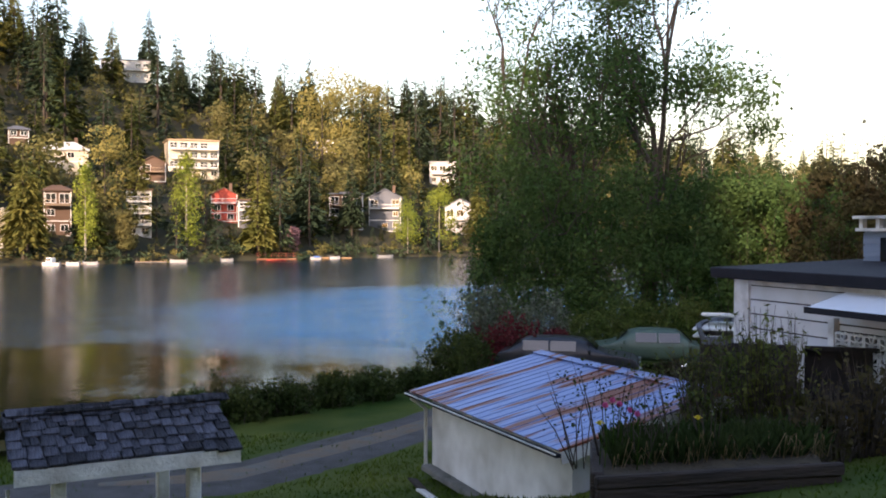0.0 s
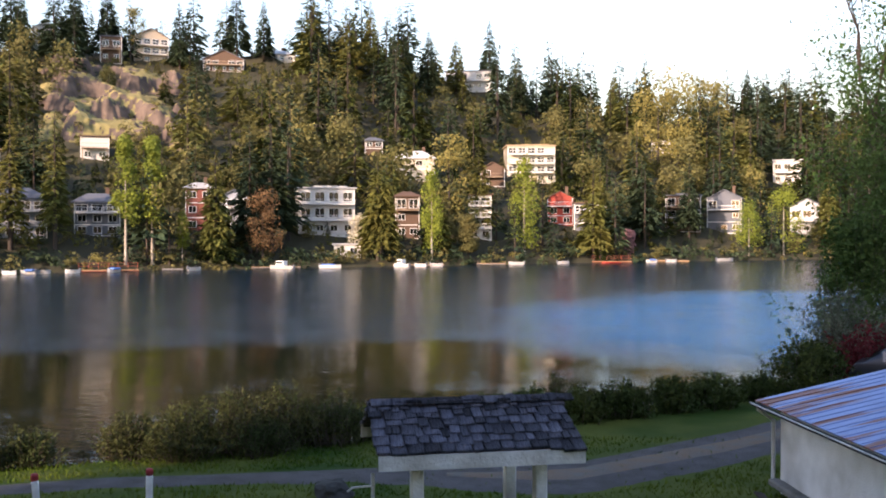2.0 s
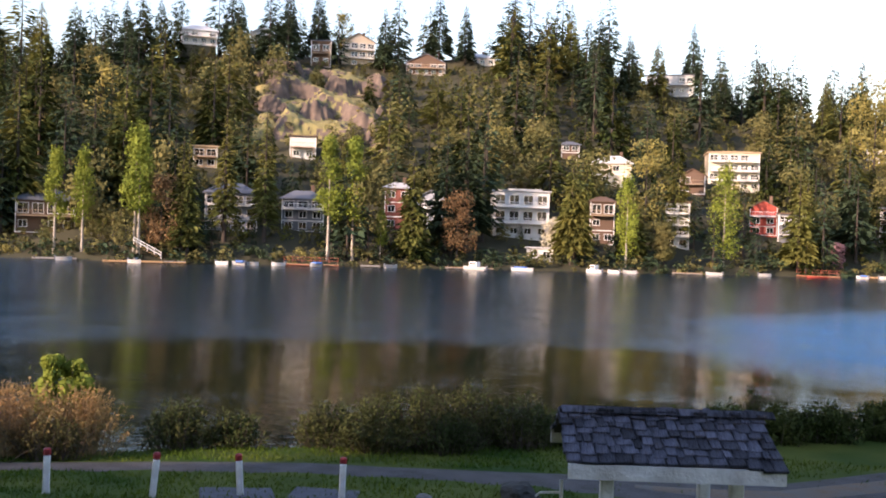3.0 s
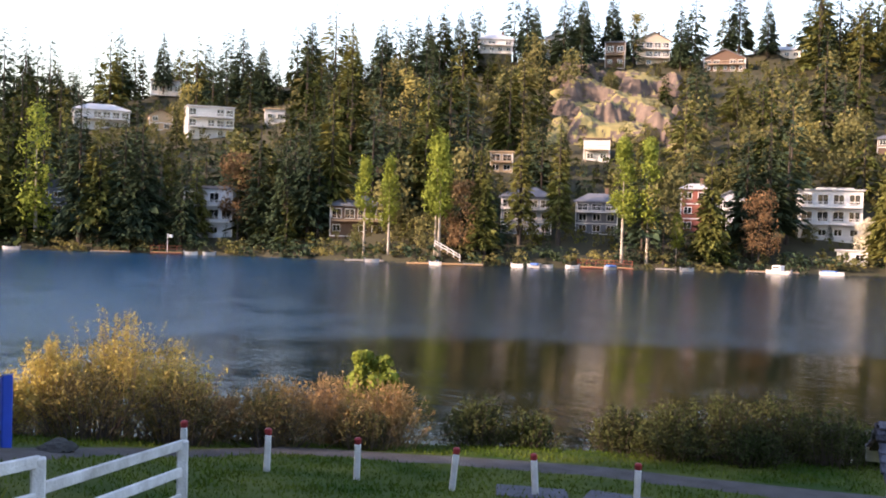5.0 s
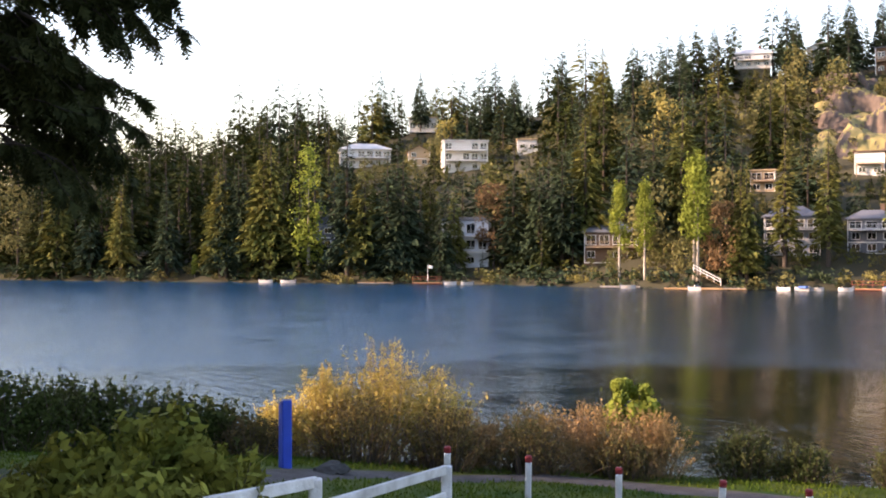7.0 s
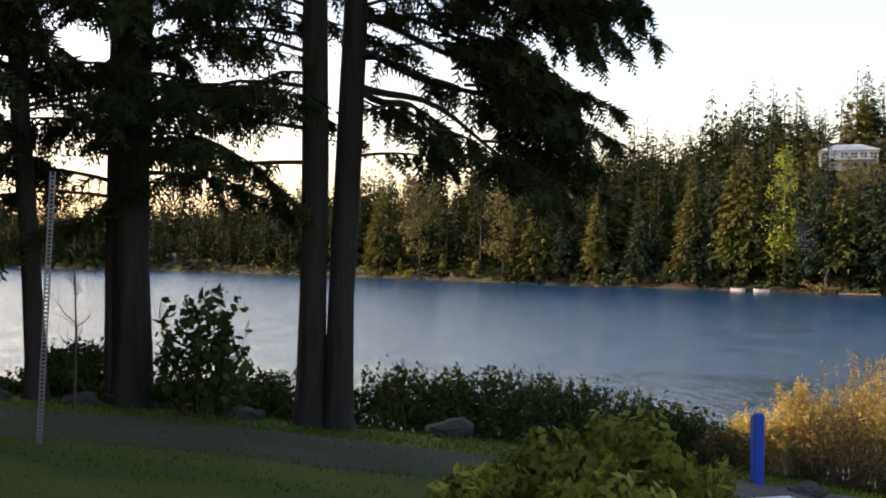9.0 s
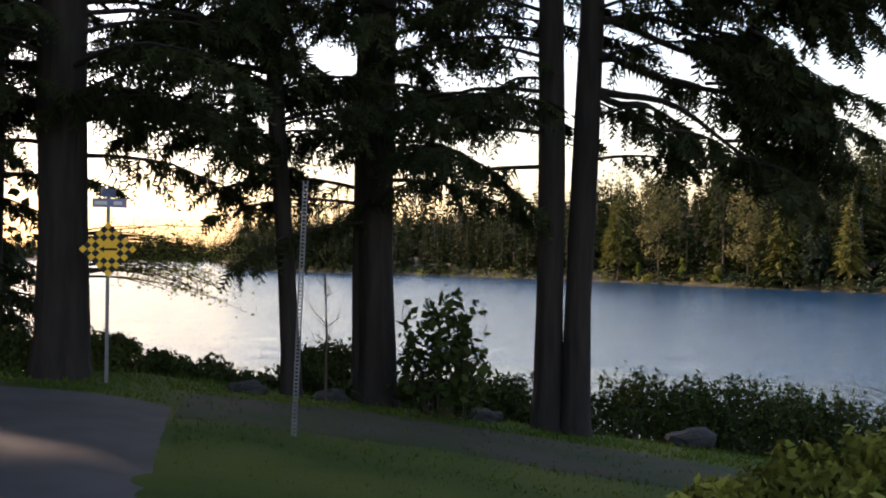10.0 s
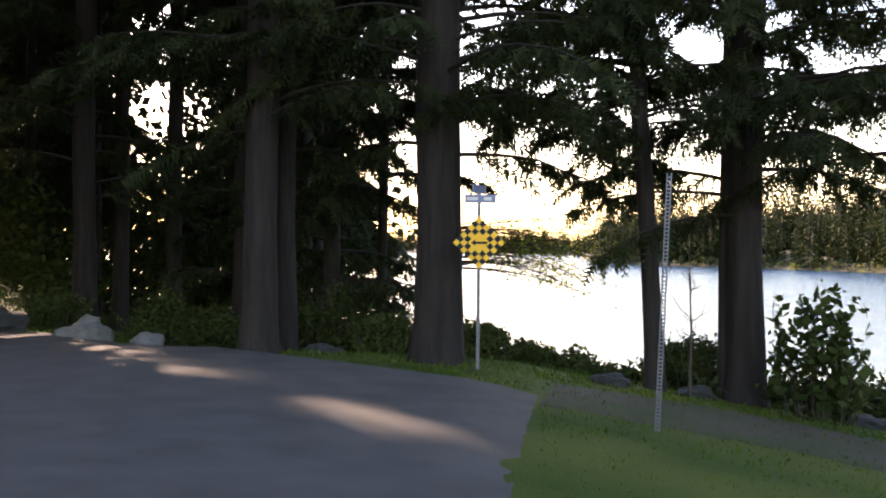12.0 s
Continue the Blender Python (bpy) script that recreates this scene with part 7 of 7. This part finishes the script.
def arching_branch():
    """The bush with fine arching twigs that leans out over the water behind the road sign."""
    rng = np.random.default_rng(8)
    p = at(119.0, 23.5)
    g = ground_z(p.x, p.y)
    e = empty("leaning_willow", rot_z((p.x, p.y, g), 117), "leaning willow with fine arching twigs over the water", "tree")
    wood, lv = [], []
    for i in range(46):
        L = 2.2 + 2.0 * rng.random()
        z0 = 3.0 + 1.0 * rng.random()
        up, dn = 0.4 * rng.random(), 0.25 + 0.6 * rng.random()
        yv = rng.normal(0, 0.5)
        pts = [(L * t, yv * t, z0 - 0.3 + up * L * math.sin(t * 1.6) * 0.5 - dn * t * t * L * 0.42) for t in (0, 0.25, 0.5, 0.75, 1.0)]
        wood.append(tube(pts, [0.03, 0.02, 0.014, 0.01, 0.004], 4))
        for j in range(64):
            t = 0.35 + 0.65 * rng.random()
            q = np.array([np.interp(t, (0, 0.25, 0.5, 0.75, 1.0), [a[k] for a in pts]) for k in range(3)]) + rng.normal(0, 0.1, 3)
            a, b = rng.normal(0, 0.02, 3), rng.normal(0, 0.02, 3)
            lv.append((np.array([q - a, q + b, q + a, q - b]), np.array([[0, 1, 2], [0, 2, 3]])))
    wood.append(tube([(-0.3, 0, -0.2), (-0.1, 0, 1.6), (0.2, 0, 3.2), (0.6, 0, 3.7)], [0.12, 0.1, 0.07, 0.03], 7))
    tagged(arrays("twig_mass", *merge(wood), M_twig, e), kind="stuff")
    arrays("foliage", *merge(lv), M_lime, e)


arching_branch()


def log_on_shore(az, d, ln, el):
    p = at(az, d)
    z = EYE + d * math.tan(radians(el))
    e = empty("driftwood_log", rot_z((p.x, p.y, z), az + 4), "dark log lying on the shore", "log")
    arrays("log", *tube([(-ln / 2, 0, 0), (0, 0, 0.03), (ln / 2, 0, 0.02)], [0.13, 0.14, 0.11], 9), M_bark, e)
    arrays("stub", *tube([(ln * 0.2, 0, 0.05), (ln * 0.22, 0, 0.35)], [0.06, 0.04], 7), M_bark, e)


log_on_shore(115.0, 24.5, 2.0, -6.2)


def broad_tree(az, d, stems, label, seed, leaf_n, depth=5, spread=0.32):
    """A spreading tree with forking limbs and leaf clumps at the twig ends."""
    rng = np.random.default_rng(seed)
    p = at(az, d)
    g = ground_z(p.x, p.y)
    e = empty("alder_tree", rot_z((p.x, p.y, g), az), label, "tree")
    woods, ends = [], []
    def grow(o, dr, ln, r, k):
        mid = o + dr * ln * 0.5 + rng.normal(0, 0.05, 3) * ln
        end = o + dr * ln + rng.normal(0, 0.05, 3) * ln
        woods.append(tube([o, mid, end], [r, r * 0.85, r * 0.7], 6 if k > 2 else 4))
        if k <= 1:
            ends.append((end, k))
            ends.append((mid, k))
        if k == 0:
            return
        for i in range(3 if rng.random() < 0.5 or k > 3 else 2):
            nd = dr + rng.normal(0, spread, 3) + [-0.035 * end[0], -0.035 * end[1], 0.06]
            nd /= np.linalg.norm(nd)
            grow(end if rng.random() < 0.75 else mid, nd, ln * (0.58 + 0.2 * rng.random()), r * 0.58, k - 1)
    for x, y, dx, dy, ln, r in stems:
        dr = np.array([dx, dy, 1.0])
        grow(np.array([x, y, -0.3]), dr / np.linalg.norm(dr), ln, r, depth)
    ep = np.array([q for q, k in ends])
    pick = ep[rng.integers(0, len(ep), leaf_n)] + rng.normal(0, 0.42, (leaf_n, 3))
    a, b = rng.normal(0, 0.046, (leaf_n, 3)), rng.normal(0, 0.046, (leaf_n, 3))
    v = np.stack([pick - a, pick + b, pick + a, pick - b], 1).reshape(-1, 3)
    o = np.arange(leaf_n)[:, None] * 4
    tagged(arrays("limb_wood", *merge(woods), M_bark, e), kind="stuff")
    arrays("crown", v, np.concatenate([o + [0, 1, 2], o + [0, 2, 3]], 0), M_treeleaf, e)
    return e


broad_tree(-10.9, 48.0, [(0, 0, -0.03, 0, 7.6, 0.22), (0.6, 0.2, 0.05, 0, 6.6, 0.17), (-0.8, 0.5, -0.2, 0, 5.6, 0.14)], "tall spreading alder with airy spring leaves", 185, 22000, spread=0.46)
broad_tree(-14.4, 49.0, [(0, 0, 0.03, 0, 7.8, 0.25), (0.4, 0.3, 0.0, 0, 6.0, 0.17)], "tall forked alder with airy spring leaves", 126, 25000, spread=0.42)
broad_tree(-20.6, 46.0, [(0, 0, 0.05, 0, 3.2, 0.13), (-0.6, 0.2, -0.12, 0, 3.0, 0.12), (0.5, 0.2, 0.25, 0, 2.6, 0.1)], "smaller alder at the edge of the group", 23, 12000, depth=4, spread=0.4)
tops([(-8.2, 46.5, 8.5, 5.2), (-12.5, 46.0, 10.0, 4.4), (-17.0, 45.5, 9.0, 4.2), (-20.5, 44.0, 8.0, 3.6), (-6.2, 44.5, 5.0, 1.6), (-22.6, 45.0, 5.0, 3.6)], "lakeside_tree", M_treeleaf, "dense dark green lakeside tree in leaf", "dense trees at the bank", n=12000, size=0.085, twigs=24, category="tree", lobes=70, squash=0.7, along=0.12, lobe=0.6)
tops([(-8.6, 52.0, 8.0, 3.6), (-14.0, 52.0, 9.0, 4.0), (-19.0, 51.0, 8.0, 3.6), (-23.0, 50.0, 7.0, 3.8)], "lakeside_tree", M_treeleaf, "dense dark green lakeside tree behind the alders", "dense trees at the bank", n=6000, size=0.15, twigs=12, category="tree", lobes=60, squash=0.6, along=0.1, lobe=0.6)
tops([(-24.4, 42.0, 6.0, 4.7), (-27.6, 42.0, 6.5, 5.3), (-32.0, 42.0, 7.0, 5.4)], "copper_tree", M_darkhedge, "dark copper-leaved tree behind the bungalow", "copper trees behind the bungalow", n=12000, size=0.08, twigs=24, category="tree", lobes=64, squash=0.7, along=0.12, lobe=0.55)
tops([(-5.6, 38.5, 4.6, -3.2), (-8.6, 39.0, 4.0, -3.4)], "willow_bush", M_paleleaf, "grey-green willow bush with pale leaves", "willows at the bank", n=5200, size=0.06, twigs=80, lobes=24)
tops([(-6.9, 36.5, 4.2, -5.0), (-9.6, 36.8, 2.6, -5.6)], "red_shrub", M_redleaf, "dark red leaved shrub by the drive", "red shrubs", n=5000, size=0.055, twigs=40, lobes=24)
tops([(-3.6, 35.5, 3.4, -5.6), (-4.8, 34.2, 3.6, -6.2)], "olive_shrub", M_bramble, "olive green shrub at the bank", "shrubs by the drive", n=5000, size=0.055, twigs=40, lobes=24)
tops([(-13.4, 43.5, 4.6, -3.6), (-16.8, 43.5, 4.4, -3.9), (-11.4, 43.0, 3.4, -4.6)], "laurel_hedge", M_laurel, "dense green hedge behind the parked cars", "hedge behind the cars", n=6000, size=0.06, twigs=24, lobes=26, along=0.3)
tops([(-13.2, 27.5, 5.0, -8.2), (-16.4, 27.0, 5.0, -7.3), (-18.8, 26.0, 3.0, -6.8)], "privet_hedge", M_darkhedge, "dark shaded hedge behind the shed", "hedge behind the shed", n=3600, size=0.05, twigs=50, lobes=26)
tops([(-19.2, 18.0, 3.2, -6.0), (-20.8, 17.0, 2.4, -5.6), (-17.6, 17.0, 2.0, -7.0), (-22.6, 16.4, 2.2, -5.8)], "rose_bush", M_rose, "straggly rose bush with sparse leaves", "roses by the planter", n=1300, size=0.05, twigs=110, twig_h=1.2)
tops([(-26.4, 15.5, 3.6, -6.6), (-24.6, 15.0, 2.4, -8.2), (-23.2, 14.0, 2.2, -9.6)], "dry_shrub", M_reed, "tangled dry brown shrub on the lawn edge", "dry shrubs on the lawn", n=700, size=0.05, twigs=110, twig_h=1.1)


M_bulb = leaf("bulb_leaf_green", (0.028, 0.055, 0.014), (0.045, 0.06, 0.02), scale=1.2, tr=0.2)


def planter_plants():
    rng = np.random.default_rng(4)
    base = Vector((2.6, 11.6, 3.6))
    yaw = math.degrees(math.atan2(0.59, 3.16))
    fr = rot_z(base, yaw)
    e = empty("bulb_leaves", fr, "green bulb leaves crowding the raised bed", "plant", kind="stuff")
    n = 2200
    x, y = rng.random(n) * 2.9 + 0.1, rng.random(n) * 1.2 + 0.05
    x = x + y * 0.3
    h = 0.16 + 0.22 * rng.random(n)
    dx, dy = rng.normal(0, 0.09, n), rng.normal(0, 0.09, n)
    w = rng.normal(0, 0.009, (n, 2))
    v = np.stack([np.stack([x - w[:, 0], y - w[:, 1], 0 * x], -1), np.stack([x + w[:, 0], y + w[:, 1], 0 * x], -1), np.stack([x + dx * 0.5 + w[:, 0], y + dy * 0.5 + w[:, 1], h * 0.7], -1), np.stack([x + dx, y + dy, h], -1)], 1).reshape(-1, 3)
    o = np.arange(n)[:, None] * 4
    ob = arrays("bulb_leaves", v, np.concatenate([o + [0, 1, 2], o + [0, 2, 3]], 0), M_bulb)
    ob.matrix_world = fr
    bpy.data.objects.remove(e)
    tagged(ob, "green bulb leaves crowding the raised bed", "plant", kind="stuff")
    stems = []
    for k in range(70):
        x, y, h = rng.random() * 3.0, 0.03 + 0.3 * rng.random() ** 2, 0.1 + 0.25 * rng.random()
        dx, dy = rng.normal(0, 0.12), -0.04 - 0.2 * rng.random()
        stems.append(tube([(x, y, -0.02), (x + dx * 0.5, y + dy * 0.5, h), (x + dx, y + dy, h * 0.7 - 0.08)], [0.006, 0.005, 0.002], 3))
    straw = arrays("dry_stems", *merge(stems), M_dry_sunlit_twig)
    straw.matrix_world = fr
    tagged(straw, "dry tan stems hanging over the timber edge", "plant", kind="stuff")
    m_pink = mat("pink_petals", (0.65, 0.1, 0.28), 0.6, var=0.2, scale=20, translucent=0.3)
    m_yel = mat("yellow_petals", (0.8, 0.6, 0.05), 0.6, var=0.2, scale=20, translucent=0.3)
    for k, (az, d, el, kind) in enumerate(((-12.6, 12.0, -10.0, "tulip"), (-13.4, 12.1, -9.9, "tulip"), (-14.0, 12.2, -10.2, "tulip"), (-13.0, 12.3, -9.7, "tulip"), (-17.7, 12.6, -10.37, "daffodil"), (-12.3, 12.1, -10.9, "daffodil"), (-14.4, 12.0, -10.4, "tulip"))):
        q = at(az, d)
        z = EYE + d * math.tan(radians(el))
        f = empty(kind, Matrix.Translation((q.x, q.y, 3.62)), "pink tulip on a green stem in the bed" if kind == "tulip" else "yellow daffodil on a green stem in the bed", "flower", "flowers in the planter")
        hh = z - 3.62
        arrays("stem", *tube([(0, 0, -0.05), (0.02, 0, hh * 0.6), (0, 0, hh)], [0.007, 0.006, 0.005], 5), M_blade, f)
        for i in range(6):
            a = i * math.pi / 3
            c, s = math.cos(a), math.sin(a)
            r1 = 0.035 if kind == "tulip" else 0.06
            vv = np.array([(0, 0, hh), (c * r1 - s * 0.02, s * r1 + c * 0.02, hh + 0.03), (c * r1 * 0.7, s * r1 * 0.7, hh + (0.085 if kind == "tulip" else 0.03)), (c * r1 + s * 0.02, s * r1 - c * 0.02, hh + 0.03)])
            arrays("petal", vv, np.array([[0, 1, 2, 3]]), m_pink if kind == "tulip" else m_yel, f)
        if kind == "daffodil":
            arrays("trumpet", *tube([(0, 0, hh), (0, 0, hh + 0.05)], [0.015, 0.03], 7), m_yel, f)
    for k, (az, d, el, nn) in enumerate(((-11.2, 12.3, -7.3, 7), (-12.9, 12.6, -6.9, 9), (-14.6, 12.4, -7.4, 8), (-16.4, 12.8, -7.2, 8), (-18.6, 13.0, -6.4, 9))):
        q = at(az, d)
        h = EYE + d * math.tan(radians(el)) - 3.6
        b = empty("rose_cane", rot_z((q.x, q.y, 3.6), az), "tall bare rose canes with a few new leaves", "plant", "canes in the planter")
        for i in range(nn):
            arrays("cane", *twigs_arrays(np.random.default_rng(60 + k * 20 + i), 1, 0.5, h, r=0.011, spread=1.6, wob=0.13), M_twig, b)
        lv, lf = broad_arrays(np.random.default_rng(80 + k), h, 0.5, 110, low=0.3, lobes=12, size=0.024)
        arrays("foliage", lv, lf, M_bramble, b)


planter_plants()


def grass():
    """Blades and tufts on the lawn, denser along the path and the bank."""
    rng = np.random.default_rng(9)
    n = 120000
    az = rng.random(n) * 185 - 42
    d = 5 + 23 * np.sqrt(rng.random(n))
    near = np.interp(az, BEAR, NEAR)
    x, y = -np.sin(np.radians(az)) * d, np.cos(np.radians(az)) * d
    # keep road and path clear
    road = (az > 113.5) & (d < np.interp(az, [113.5, 124, 134, 143], [15.3, 18.0, 21.3, 25.0]))
    lo = np.interp(az, [19, 26, 44, 53, 62, 72, 83, 93, 101, 113], [21.8, 22.2, 22.8, 23.0, 20, 15.5, 13.5, 14.0, 14.3, 14.2])
    hi = np.interp(az, [19, 26, 44, 53, 62, 72, 83, 93, 101, 113], [24.2, 24.0, 24.6, 24.6, 22.4, 18.5, 17.4, 17.8, 18.0, 17.4])
    path = (az > 19) & (az < 114) & (d > lo + 0.12) & (d < hi - 0.12)
    lane = (az > -12) & (az <= 19) & (d > np.interp(az, [-12, -2.3, 2.9, 8.7, 19], [31, 25.5, 22.8, 20.7, 21.6])) & (d < np.interp(az, [-12, -1.6, 2.9, 8.3, 19], [37, 30.4, 27.6, 25, 24.3]))
    keep = ~(road | (path & ((az < 72) | (rng.random(n) < 0.6))) | (lane & (rng.random(n) < 0.93))) & (d < near - 1.0)
    x, y, d = x[keep], y[keep], d[keep]
    m = len(x)
    z = land(x, y)
    h = (0.025 + 0.04 * rng.random(m) ** 2) * (1 + d / 30) * np.where(rng.random(m) < 0.02, 1.5, 1)
    a = rng.random(m) * 6.28
    near_f = np.clip(d / 18, 0.35, 1)
    h = h * near_f
    w = (0.016 + 0.016 * rng.random(m)) * near_f
    c, s = np.cos(a) * w, np.sin(a) * w
    lx, ly = rng.normal(0, 0.035, m), rng.normal(0, 0.035, m)
    v = np.stack([np.stack([x - c, y - s, z - 0.02], -1), np.stack([x + c, y + s, z - 0.02], -1), np.stack([x + lx, y + ly, z + h], -1)], 1).reshape(-1, 3)
    tagged(arrays("lawn_grass", v, np.arange(m * 3).reshape(-1, 3), M_blade), "short green grass blades over the lawn", "grass", kind="stuff")


grass()


def far_shore_shrubs():
    """Low growth that hides the far waterline."""
    rng = np.random.default_rng(15)
    bags = {"olive": [], "dark": [], "straw": [], "lime": []}
    var = [broad_arrays(rng, 2.6, 1.9, 64, low=0.0, lobes=6, size=0.34) for k in range(8)]
    az = -8.0
    while az < 118:
        far = float(np.interp(az, FBEAR, FAR))
        for rep in range(3):
            a = az + rng.normal(0, 0.2)
            d = far + rng.random() * 6.5 - 1.0
            p = at(a, d)
            k = noise.noise((a * 0.35, 2.0, 0)) + 0.3 * rng.normal()
            kind = "dark" if k < 0.08 else ("olive" if k < 0.4 else "straw")
            if 79 < a < 104 and k > 0.3 and rng.random() < 0.6:
                kind = "lime"
            v, f = var[int(rng.integers(0, 8))]
            sc = (0.35 + 0.75 * rng.random()) * (0.6 if kind == "straw" else 1.0)
            bags[kind].append((v * [sc, sc, sc * 0.8] + [p.x, p.y, ground_z(p.x, p.y) - 0.1], f))
        az += math.degrees(1.7 / far)
    for k, m, lab in (("olive", M_broad, "olive green shrubs along the far waterline"), ("dark", M_fir, "dark shaded shrubs along the far waterline"), ("straw", M_gold, "straw yellow shrubs and reeds along the far waterline"), ("lime", M_lime, "fresh lime green shrubs along the western waterline")):
        tagged(arrays("shoreline_shrubs", *merge(bags[k]), m), lab, "shrubs", kind="stuff")


far_shore_shrubs()
forest()
